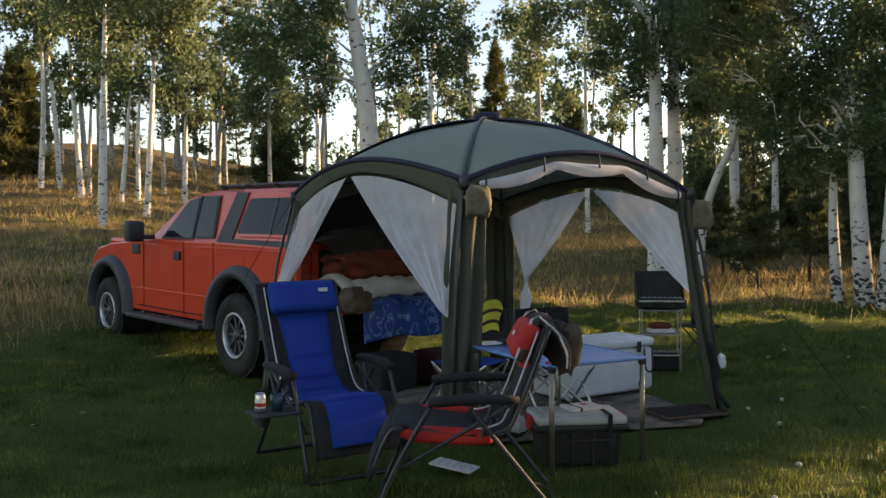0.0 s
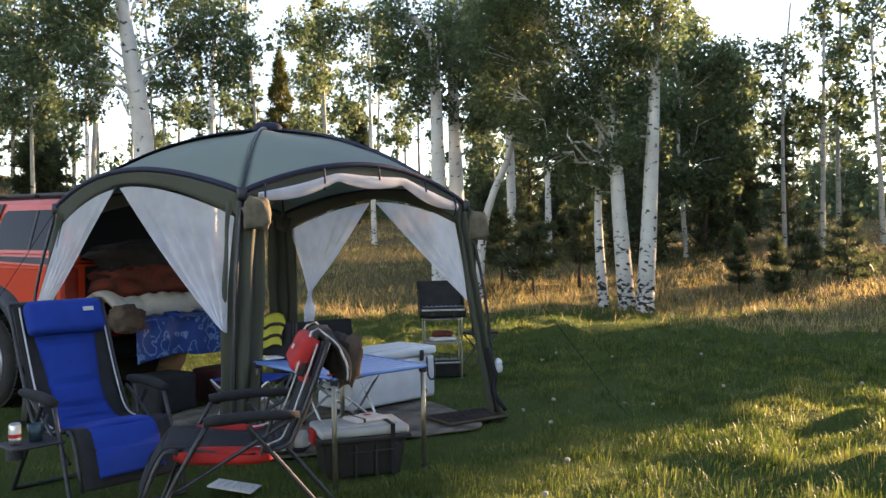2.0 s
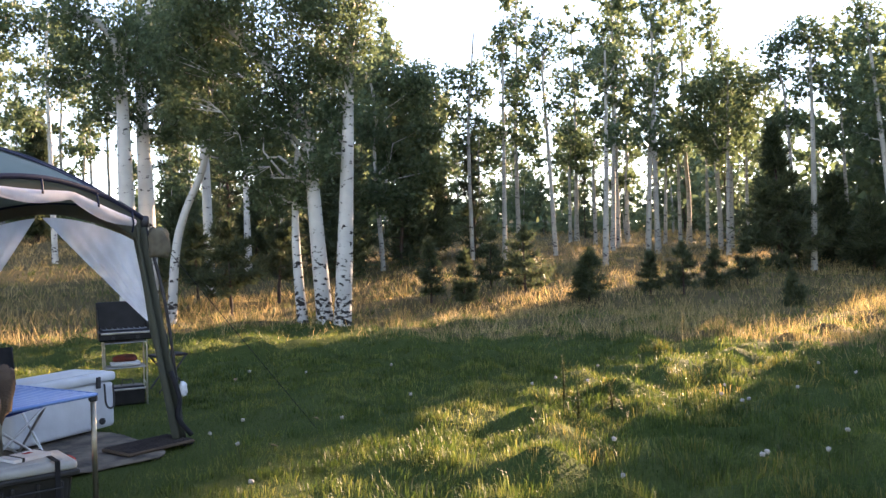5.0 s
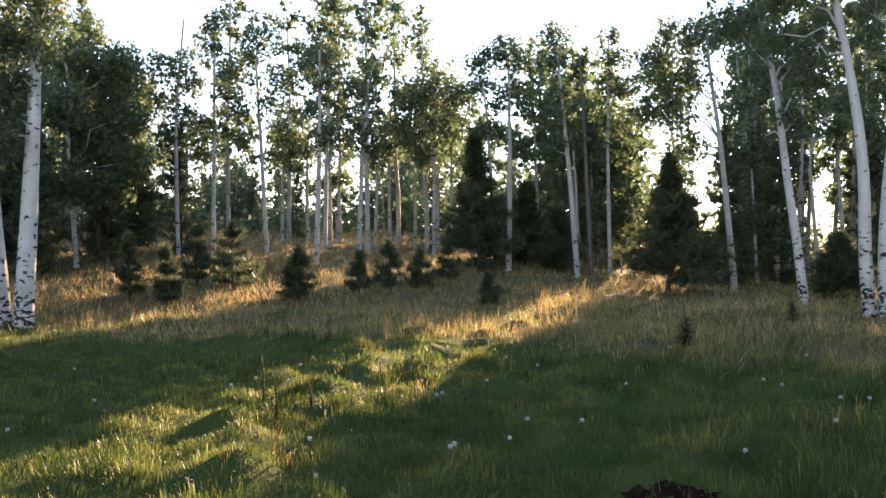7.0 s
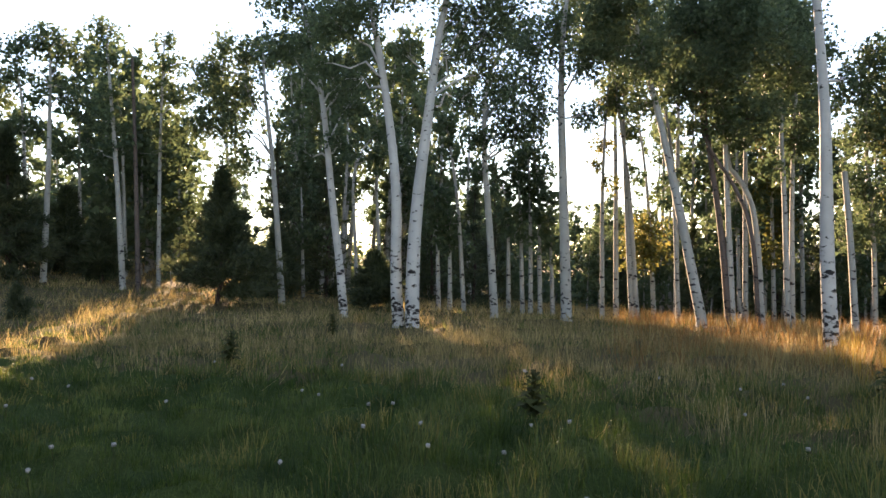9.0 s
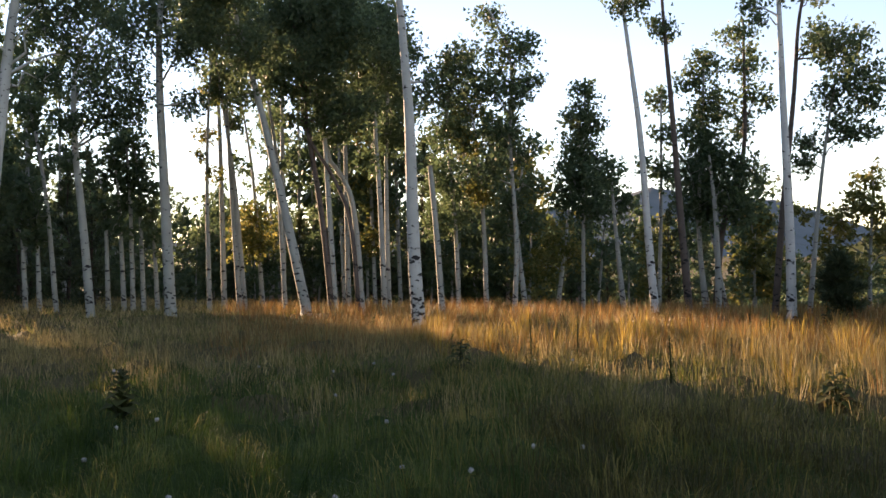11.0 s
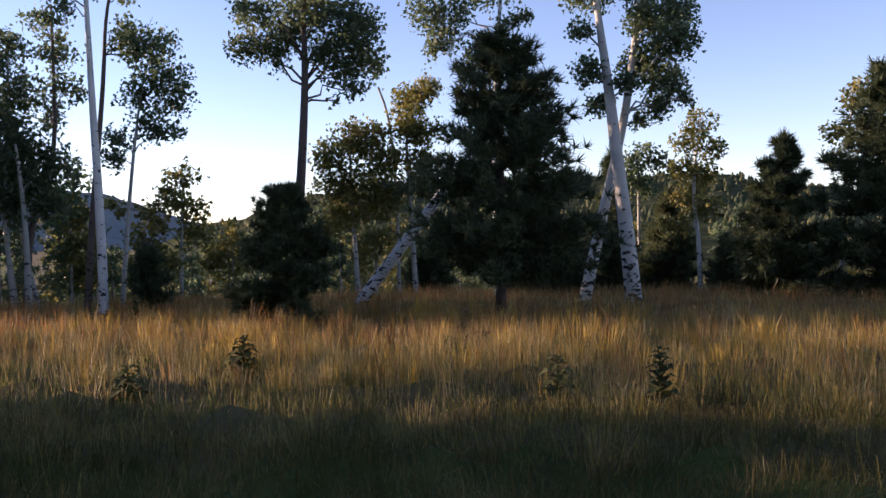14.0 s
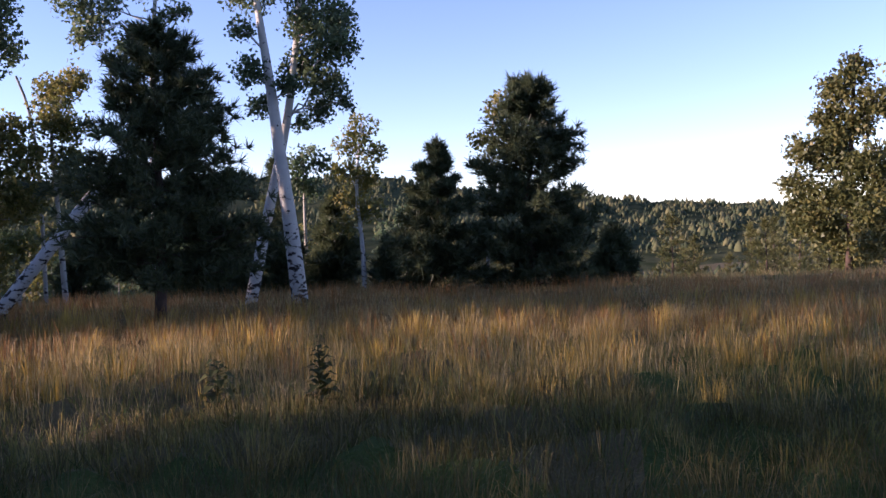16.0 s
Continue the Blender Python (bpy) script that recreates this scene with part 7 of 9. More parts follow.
    def curtain(a, b, u0, u1, tie, n=5.0, drop=None):
        """Net hung from a stretch of bow and gathered at a tie."""
        ar = arch(a, b, RISE_OF[(a, b)])

        def fn(u, v):
            p = ar(u0 + (u1 - u0) * u)
            p = p + Vector((0, 0, -0.12 - 0.08 * abs(2 * (u0 + (u1 - u0) * u) - 1) ** 1.5))
            q = Vector(tie) + Vector((0.05 * (u - 0.5), 0.05 * (u - 0.5), 0.06 * (0.5 - u)))
            w = v ** 0.9
            r = p.lerp(q, w)
            nrm = (HUB[b] - HUB[a]).cross(Vector((0, 0, 1))).normalized()
            r = r + nrm * (0.035 * math.sin(u * n * 6.28 + 1.0) * (1 - (1 - v) ** 2) * (1 - v * 0.55))
            sag = math.sin(math.pi * v) * 0.05
            return r + Vector((0, 0, -sag * 0.6)) + (p.lerp(q, 0.5) - r) * 0.0
        part("net_curtain", sheet(fn, 40, 22), NET, t, "white insect net tied back", True)
    L, F, R, B = (HUB[k] for k in "lfrb")
    curtain("l", "f", 0.03, 0.43, (-1.52, 8.10, 1.02))
    curtain("l", "f", 0.46, 0.97, (0.00, 6.36, 0.94))
    curtain("r", "b", 0.03, 0.50, (2.14, 7.30, 0.95))
    curtain("r", "b", 0.53, 0.97, (0.85, 9.0, 0.98))
    # tail of the tied net at the back leg
    part("net_tail", rod([(0.85, 9.0, 0.98), (0.85, 8.98, 0.85), (0.83, 8.97, 0.66)], [0.02, 0.06, 0.04], 10), NET, t, "", True)
    # the front net rolled up under its bow
    ar = arch("f", "r", RISE_OF[("f", "r")])
    path = [ar(0.06 + 0.88 * i / 40) + Vector((0, -0.02, -0.075 - 0.05 * abs(math.sin(i / 40 * math.pi * 3)))) for i in range(41)]
    part("rolled_net", rod(path, [0.03 + 0.02 * abs(math.sin(i / 40 * math.pi * 3)) for i in range(41)], 10), NET, t, "rolled white net", True)
    for u in (0.08, 0.30, 0.53, 0.76, 0.93):
        part("net_toggle", rod([ar(u) + Vector((0, -0.03, 0)), ar(u) + Vector((0, -0.075, -0.09)), ar(u) + Vector((0, -0.02, -0.16))], 0.008, 6), NAVY, t)
    # guy lines
    for a, end in (("r", (3.35, 6.9, 0.02)), ("l", (-2.5, 7.9, 0.02))):
        part("guy_line", rod([HUB[a], end], 0.003, 5), BLACK, t)
    # loose ends of strap and cloth at the leg feet
    part("loose_strap", rod(smooth_path([(2.17, 7.08, 0.62), (2.22, 7.03, 0.40), (2.20, 7.02, 0.25), (2.30, 7.0, 0.10)], 12), 0.02, 6), BLACK_CLOTH, t, "", True)
    return t


build_tent()


def floor_mat():
    pts = [(-0.55, 7.5), (0.0, 6.35), (0.75, 6.3), (1.45, 6.62), (2.05, 6.86), (1.72, 8.1), (0.5, 8.6), (-0.35, 8.3)]
    b = bmesh.new()
    path = smooth_path([(*p, 0) for p in pts + pts[:1]], 60)[:-1]
    c = Vector((0.75, 7.3, 0))
    rings = []
    for k in range(9):
        s = 1 - k / 9
        rings.append([b.verts.new((c.x + (p.x - c.x) * s, c.y + (p.y - c.y) * s, 0.035 + 0.018 * noise.noise(Vector((p.x * s * 3, p.y * s * 3, 0))) + (0.02 * noise.noise(Vector((p.x * 5, p.y * 5, 2))) if k == 0 else 0))) for p in path])
    for r0, r1 in zip(rings, rings[1:]):
        for i in range(len(r0)):
            j = (i + 1) % len(r0)
            b.faces.new((r0[i], r0[j], r1[j], r1[i]))
    b.faces.new(rings[-1])
    bmesh.ops.recalc_face_normals(b, faces=b.faces[:])
    bmesh.ops.solidify(b, geom=b.faces[:], thickness=0.012)
    tagged(part("ground_mat", b, RUG, None, "", True), "rumpled grey-brown ground mat under the tent", "mat")


floor_mat()
dm = part("door_mat", box(0.60, 0.38, 0.025, (0, 0, 0), 0.01), BROWN, None, "", True)
dm.matrix_basis = pose(1.98, 7.08, 0.05, 0, 0, 20)
for k in range(9):
    part("rib", box(0.58, 0.018, 0.008, (0, -0.16 + 0.04 * k, 0.0165), 0.003), DARK_FLEECE, dm)
tagged(dm, "small ribbed brown door mat by the tent leg", "mat")


# ---- reclining camp chairs ----
def build_lounger(m, cloth, label, tray=False, head=-0.50, seat_cloth=None, up=0.0, fore=0.0):
    t = thing("reclining_chair", m, label, "camp chair", "reclining camp chairs")
    prof = smooth_path([(0, head, 1.18), (0, head * 0.83, 0.98), (0, head * 0.54, 0.66), (0, -0.14, 0.47 + up), (0, 0.05, 0.44 + up), (0, 0.30 + fore, 0.49 + up), (0, 0.40 + fore, 0.44 + up), (0, 0.50 + fore, 0.16 + up)], 40)
    n = len(prof) - 1

    def strip(x0, x1, lift, thick, lo=0, hi=1.0, waist=0.0):
        def fn(u, v):
            s = lo + (hi - lo) * v
            k = s * n
            i = min(int(k), n - 1)
            p = prof[i].lerp(prof[i + 1], k - i)
            tan = (prof[min(i + 1, n)] - prof[i]).normalized()
            nrm = Vector((0, -tan.z, tan.y))
            if nrm.z < 0:
                nrm = -nrm
            nrm = Vector((1, 0, 0)).cross(tan)
            if nrm.y < 0 and nrm.z < 0:
                nrm = -nrm
            x = x0 + (x1 - x0) * u
            pin = 1 - waist * math.exp(-((s - 0.30) / 0.12) ** 2)
            seam = sum(math.exp(-((s - c) / 0.009) ** 2) for c in (0.155, 0.275, 0.36, 0.44, 0.53, 0.66, 0.79))
            puff = lift * math.sin(math.pi * u) ** 0.5 * (1 - 0.6 * min(1.0, seam))
            return Vector((x * pin, p.y, p.z)) + nrm * puff - Vector((0, 0, 0.03 * math.sin(math.pi * (x / 0.6 + 0.5)) * (1 if s < 0.9 else 0)))
        return sheet(fn, 12, 110, thick)
    part("sling", strip(-0.29, 0.29, 0.012, 0.02), BLACK_CLOTH, t, "black padded sling", True)
    if seat_cloth:
        part("centre_panel", strip(-0.205, 0.205, 0.045, 0.012, 0.02, 0.17, 0.1), cloth, t, "padded upper back panel", True)
        part("seat_panel", strip(-0.24, 0.24, 0.03, 0.0, 0.31, 0.97, 0.0), seat_cloth, t, "thick black seat padding", True)
        for sx in (-1, 1):
            part("side_bolster", lump(0.07, 0.50, 0.10, 3.0, 12, 0.12), cloth, t, "red seat side", True).matrix_basis = pose(sx * 0.285, 0.10 + fore / 2, 0.425 + up, 4, 0, 0)
    else:
        part("centre_panel", strip(-0.215, 0.215, 0.05, 0.012, 0.02, 0.975, 0.2), cloth, t, "quilted centre panel", True)
    part("head_pillow", box(0.50, 0.11, 0.23, (0, head + 0.095, 1.085), 0.045, pose(0, 0, 0, 26, 0, 0), None, 4), cloth, t, "padded head pillow", True)
    part("head_logo", box(0.07, 0.004, 0.028, (-0.13, head + 0.155, 1.135), 0.0, pose(0, 0, 0, 26, 0, 0)), PIPING, t, "pale maker's mark")
    for sx in (-1, 1):
        pp = [prof[i] + Vector((sx * 0.265, 0.022, 0.012)) for i in range(1, 22)]
        part("piping", rod(pp, 0.006, 6), PIPING, t, "pale piping", True)
        rail = [prof[i] + Vector((sx * 0.305, -0.02, -0.012)) for i in range(0, n + 1, 2)]
        part("side_rail", rod(rail, 0.013, 8), FRAME, t, "", True)
        part("armrest", rod(smooth_path([(sx * 0.35, -0.24, 0.655 + up), (sx * 0.355, 0.0, 0.66 + up), (sx * 0.35, 0.24, 0.64 + up)], 8), [0.02, 0.03, 0.03, 0.03, 0.032, 0.034, 0.034, 0.034, 0.028], 10), BLACK_CLOTH, t, "black padded armrest", True)
        part("leg", rod(smooth_path([(sx * 0.345, 0.22, 0.63 + up), (sx * 0.35, 0.34 + fore, 0.33), (sx * 0.35, 0.46 + fore, 0.012)], 8), 0.014, 8), FRAME, t, "", True)
        part("leg", rod([(sx * 0.33, 0.02, 0.60 + up), (sx * 0.33, -0.46, 0.012)], 0.014, 8), FRAME, t)
        part("leg", rod([(sx * 0.315, -0.20, 0.62 + up), (sx * 0.32, 0.36 + fore, 0.30)], 0.011, 8), FRAME, t)
        part("arm_link", rod([(sx * 0.32, -0.10, 0.63 + up), (sx * 0.31, -0.04, 0.42 + up)], 0.010, 8), FRAME, t)
    part("foot_bar", rod([(-0.35, 0.46 + fore, 0.014), (0.35, 0.46 + fore, 0.014)], 0.014, 8), FRAME, t)
    part("foot_bar", rod([(-0.33, -0.46, 0.014), (0.33, -0.46, 0.014)], 0.014, 8), FRAME, t)
    part("cross_bar", rod([(-0.31, 0.30 + fore, 0.46 + up), (0.31, 0.30 + fore, 0.46 + up)], 0.011, 8), FRAME, t)
    part("head_bar", rod([tuple(prof[0] + Vector((-0.305, -0.02, 0))), tuple(prof[0] + Vector((0.305, -0.02, 0)))], 0.014, 8), FRAME, t)
    if tray:
        b = box(0.30, 0.24, 0.02, (0.47, 0.20, 0.425), 0.008)
        rod([(0.34, 0.12, 0.56), (0.42, 0.16, 0.425)], 0.009, 6, b)
        part("side_tray", b, TRIM, t, "black clip-on side tray")
        part("cup_ring", lathe([(0.046, 0.41), (0.046, 0.35), (0.03, 0.345), (0.0, 0.345)], 16), TRIM, t).matrix_basis = pose(0.56, 0.20, 0.0)
    return t


BLUE_AT = pose(-0.78, 5.82, 0.0, 0, 0, 180 + 33)
build_lounger(BLUE_AT, BLUE, "royal blue and black reclining camp chair on the grass", tray=True)
RED_AT = pose(0.16, 4.90, 0.0, 0, 0, 89) @ Matrix.Diagonal((1, 1, 0.87, 1))
build_lounger(RED_AT, RED_CLOTH, "red and black reclining camp chair with a jacket on it", head=-0.38, seat_cloth=BLACK_CLOTH, up=0.10, fore=0.08)


def at_chair(m, x, y, z):
    return m @ Vector((x, y, z))


def drink_can():
    p = at_chair(BLUE_AT, 0.56, 0.21, 0.436)
    b = lathe([(0.0, 0.004), (0.024, 0.0), (0.033, 0.012), (0.033, 0.108), (0.027, 0.120), (0.026, 0.118), (0.0, 0.116)], 24)
    c = part("drink_can", b, CHROME, None, "", True)
    c.matrix_basis = Matrix.Translation(p)
    part("printed_band", lathe([(0.0334, 0.03), (0.0334, 0.085)], 24), PAPER, c, "white printed band", True)
    part("red_mark", lathe([(0.0338, 0.04), (0.0338, 0.062)], 24), RED_CLOTH, c, "red mark round the can", True)
    part("ring_pull", box(0.02, 0.012, 0.003, (0, 0, 0.119), 0.001), CHROME, c)
    tagged(c, "silver drink can with a red mark on the tray", "can")
    p = at_chair(BLUE_AT, 0.45, 0.21, 0.436)
    m = part("mug", lathe([(0.0, 0.004), (0.035, 0.0), (0.042, 0.1), (0.039, 0.1), (0.033, 0.008), (0.0, 0.008)], 20), mat("dark_teal_enamel", (0.02, 0.045, 0.06), 0.3), None, "", True)
    m.matrix_basis = Matrix.Translation(p)
    tagged(m, "dark teal mug on the chair tray", "mug")


drink_can()


def jacket():
    """A dark jacket thrown over the red chair's head bar."""
    m = RED_AT
    def fn(u, v):
        x = -0.27 + 0.54 * u
        s = v * 2 - 1
        f = 0.035 * noise.noise(Vector((u * 4, v * 5, 1))) + 0.02 * math.sin(u * 13 + v * 4)
        if s < 0:
            y, z = -0.36 + 0.12 * (-s) + f * 0.7, 1.21 + s * 0.24
        else:
            y, z = -0.40 - 0.10 * math.sin(s * 1.9) + f, 1.21 - s * 0.30
        return Vector((x * (0.75 + 0.25 * abs(s)), y, z + 0.02 * math.cos(s * 1.5)))
    j = part("jacket", sheet(fn, 26, 30, 0.03), DARK_FLEECE, None, "", True)
    j.matrix_basis = m
    for sx in (0.02, 0.98):
        part("piping", rod([fn(sx, i / 24) + Vector((0, 0.012, 0.014)) for i in range(25)], 0.007, 6), PIPING, j, "pale piping", True)
    part("hood", lump(0.22, 0.16, 0.24, 6.0, 14, 0.3), DARK_FLEECE, j, "", True).matrix_basis = pose(-0.02, -0.49, 1.06, 20, 0, 0)
    part("lining", lump(0.10, 0.12, 0.30, 9.0, 12, 0.3), BROWN, j, "tan lining", True).matrix_basis = pose(-0.08, -0.54, 1.02, 10, 0, 0)
    tagged(j, "dark brown hooded jacket hung over the red chair", "jacket")


jacket()


# ---- table and what stands about it ----
TA, TB, TC, TD = (Vector(p) for p in ((0.67, 5.41, 0.70), (1.34, 5.77, 0.70), (0.89, 6.75, 0.70), (0.22, 6.39, 0.70)))


def build_table():
    o = (TA + TB + TC + TD) / 4
    t = thing("folding_table", pose(o.x, o.y, 0), "blue cloth-topped folding camp table with tube legs", "table")
    def top(u, v):
        p = TA.lerp(TB, u).lerp(TD.lerp(TC, u), v)
        return Vector((p.x - o.x, p.y - o.y, 0.70 - 0.018 * math.sin(math.pi * u) * math.sin(math.pi * v) + 0.002 * math.sin(v * 75)))
    part("tabletop", sheet(top, 16, 80, 0.008), TABLE_BLUE, t, "blue slatted cloth top", True)
    cs = [Vector((p.x - o.x, p.y - o.y, 0)) for p in (TA, TB, TC, TD)]
    for i in range(4):
        a, b = cs[i], cs[(i + 1) % 4]
        part("edge_rail", rod([a + Vector((0, 0, 0.692)), b + Vector((0, 0, 0.692))], 0.012, 8), TABLE_BLUE, t)
        h = a * 0.965
        leg = part("leg", rod([h + Vector((0, 0, 0.01)), h + Vector((0, 0, 0.70))], 0.017, 12), TUBE_BRASS, t, "dull metal tube leg", True)
        part("foot_cap", lathe([(0.0, 0.0), (0.022, 0.0), (0.022, 0.03), (0.0, 0.03)], 12), TRIM, leg).matrix_basis = Matrix.Translation(h)
        part("corner_joint", box(0.05, 0.05, 0.05, tuple(h + Vector((0, 0, 0.675))), 0.01), TRIM, t)
    part("label_strip", box(0.12, 0.02, 0.012, tuple(cs[0] * 0.96 + Vector((0.02, 0.04, 0.712))), 0.003, pose(0, 0, 0, 0, 0, 20)), RED_CLOTH, t, "small red label")
    return t


build_table()


def build_camp_chair(m, label, w=0.5):
    """A folding chair with a cloth seat on crossed legs."""
    t = thing("folding_chair", m, label, "camp chair", "folding camp chairs")
    part("seat", sheet(lambda u, v: Vector((w * (u - 0.5), 0.42 * (v - 0.5), 0.42 - 0.06 * math.sin(math.pi * u) * math.sin(math.pi * v))), 10, 10, 0.008), BLUE, t, "dark blue cloth seat", True)
    for sy in (-0.21, 0.21):
        for s in (-1, 1):
            part("leg", rod([(s * w / 2, sy, 0.42), (-s * w / 2, sy, 0.02)], 0.010, 8), CHROME, t)
            part("foot", box(0.05, 0.03, 0.03, (-s * w / 2, sy, 0.018), 0.008), TRIM, t)
    for s in (-1, 1):
        part("leg", rod([(s * w / 2, -0.21, 0.42), (s * w / 2, 0.21, 0.02)], 0.010, 8), CHROME, t)
        part("leg", rod([(s * w / 2, 0.21, 0.42), (s * w / 2, -0.21, 0.02)], 0.010, 8), CHROME, t)
        part("back_post", rod([(s * w / 2, -0.21, 0.40), (s * w / 2, -0.27, 0.84)], 0.011, 8), FRAME, t)
    part("backrest", sheet(lambda u, v: Vector((w * (u - 0.5), -0.22 - 0.05 * v - 0.04 * math.sin(math.pi * u), 0.56 + 0.28 * v)), 10, 6, 0.01), BLACK_CLOTH, t, "black cloth backrest", True)
    return t


build_camp_chair(pose(0.92, 7.15, 0.04, 0, 0, 200), "low folding chair with crossed steel legs behind the table")
build_camp_chair(pose(0.22, 7.25, 0.04, 0, 0, 150), "folding chair with blue seat inside the tent")


def yellow_jacket():
    def fn(u, v):
        f = 0.03 * noise.noise(Vector((u * 4, v * 4, 7)))
        s = v * 2 - 1
        return Vector((-0.16 + 0.32 * u + f, (-0.05 if s > 0 else 0.04) * abs(s) + f, 0.90 - 0.26 * abs(s) + 0.02 * math.sin(u * 8)))
    j = part("rain_jacket", sheet(fn, 16, 20), YELLOW, None, "", True)
    j.matrix_basis = pose(0.35, 7.48, 0.04, 0, 0, 150)
    for v in (0.12, 0.30, 0.80):
        part("band", rod([fn(i / 12, v) + Vector((0, 0.0, 0.012)) for i in range(13)], 0.014, 6), DARK_FLEECE, j, "dark band", True)
    tagged(j, "yellow rain jacket with dark bands over a chair back", "jacket")


yellow_jacket()


def build_cooler():
    m = pose(1.38, 8.02, 0.045, 0, 0, 32)
    t = thing("cool_box", m, "large white cool box with closed lid on the mat", "cool box")
    part("body", box(1.06, 0.48, 0.40, (0, 0, 0.21), 0.04, None, None, 3), WHITE_PLASTIC, t, "", True)
    part("lid", box(1.09, 0.50, 0.085, (0, 0, 0.455), 0.03, None, None, 3), WHITE_PLASTIC, t, "white lid", True)
    part("lid_panel", box(0.96, 0.38, 0.012, (0, 0, 0.50), 0.005), WHITE_PLASTIC, t)
    for x in (-0.33, 0.33):
        part("latch", box(0.045, 0.022, 0.10, (x, -0.255, 0.42), 0.008), TRIM, t, "black rubber latch", True)
    part("drain_plug", lathe([(0.0, 0.0), (0.028, 0.0), (0.028, 0.02), (0.0, 0.025)], 14), TRIM, t).matrix_basis = pose(0.36, -0.245, 0.08, 90, 0, 0)
    for sx in (-1, 1):
        part("rope_handle", rod(smooth_path([(sx * 0.54, -0.1, 0.36), (sx * 0.60, -0.1, 0.22), (sx * 0.60, 0.1, 0.22), (sx * 0.54, 0.1, 0.36)], 14), 0.011, 6), TRIM, t, "black rope handle", True)
    part("rope_handle", rod(smooth_path([(0.40, -0.25, 0.40), (0.38, -0.29, 0.22), (0.46, -0.29, 0.20), (0.50, -0.25, 0.38)], 14), 0.009, 6), TRIM, t, "", True)


build_cooler()


def build_tote():
    m = pose(0.88, 5.82, 0.0, 0, 0, 6) @ Matrix.Diagonal((1, 1, 0.8, 1))
    t = thing("storage_tote", m, "dark plastic storage tote with grey lid and strap", "storage box")
    b = box(0.56, 0.38, 0.33, (0, 0, 0.165), 0.03, None, None, 3)
    for v in b.verts:
        k = 0.88 + 0.12 * v.co.z / 0.33
        v.co.x *= k
        v.co.y *= k
    for x in (-0.2, -0.07, 0.07, 0.2):
        box(0.022, 0.40, 0.26, (x, 0, 0.14), 0.006, None, b)
    part("body", b, DARK_PLASTIC, t, "ribbed dark body")
    part("rim", box(0.62, 0.43, 0.05, (0, 0, 0.32), 0.015), DARK_PLASTIC, t)
    lid = box(0.60, 0.41, 0.075, (0, 0, 0.375), 0.028, None, None, 3)
    box(0.46, 0.28, 0.02, (0, 0, 0.415), 0.008, None, lid)
    part("lid", lid, GREY_PLASTIC, t, "dusty grey lid", True)
    for sx in (-1, 1):
        part("latch", box(0.03, 0.13, 0.12, (sx * 0.315, 0, 0.33), 0.012), RED_CLOTH, t, "red end latch")
    hd = rod([(-0.13, -0.225, 0.27), (-0.13, -0.235, 0.23), (0.20, -0.235, 0.23), (0.20, -0.225, 0.27)], 0.007, 6)
    part("handle", hd, TRIM, t)
    part("strap", sheet(lambda u, v: Vector((0.16 + 0.03 * u, [-0.222, -0.225, 0.225, 0.222][min(3, int(v * 3.001))], [0.02, 0.43, 0.43, 0.02][min(3, int(v * 3.001))])), 1, 3, 0.004), BLACK_CLOTH, t, "black strap")
    pk = part("game_box", box(0.24, 0.18, 0.028, (0, 0, 0.014), 0.004), PAPER, None)
    pk.matrix_basis = m @ pose(0.05, 0.02, 0.427, 0, 0, 18)
    part("print", box(0.05, 0.04, 0.002, (0.03, 0.02, 0.0295), 0), RED_CLOTH, pk, "small red print")
    part("band", box(0.016, 0.184, 0.03, (-0.06, 0, 0.0145), 0), BLACK_CLOTH, pk, "dark band")
    tagged(pk, "flat white card box lying on the tote lid", "box")


build_tote()


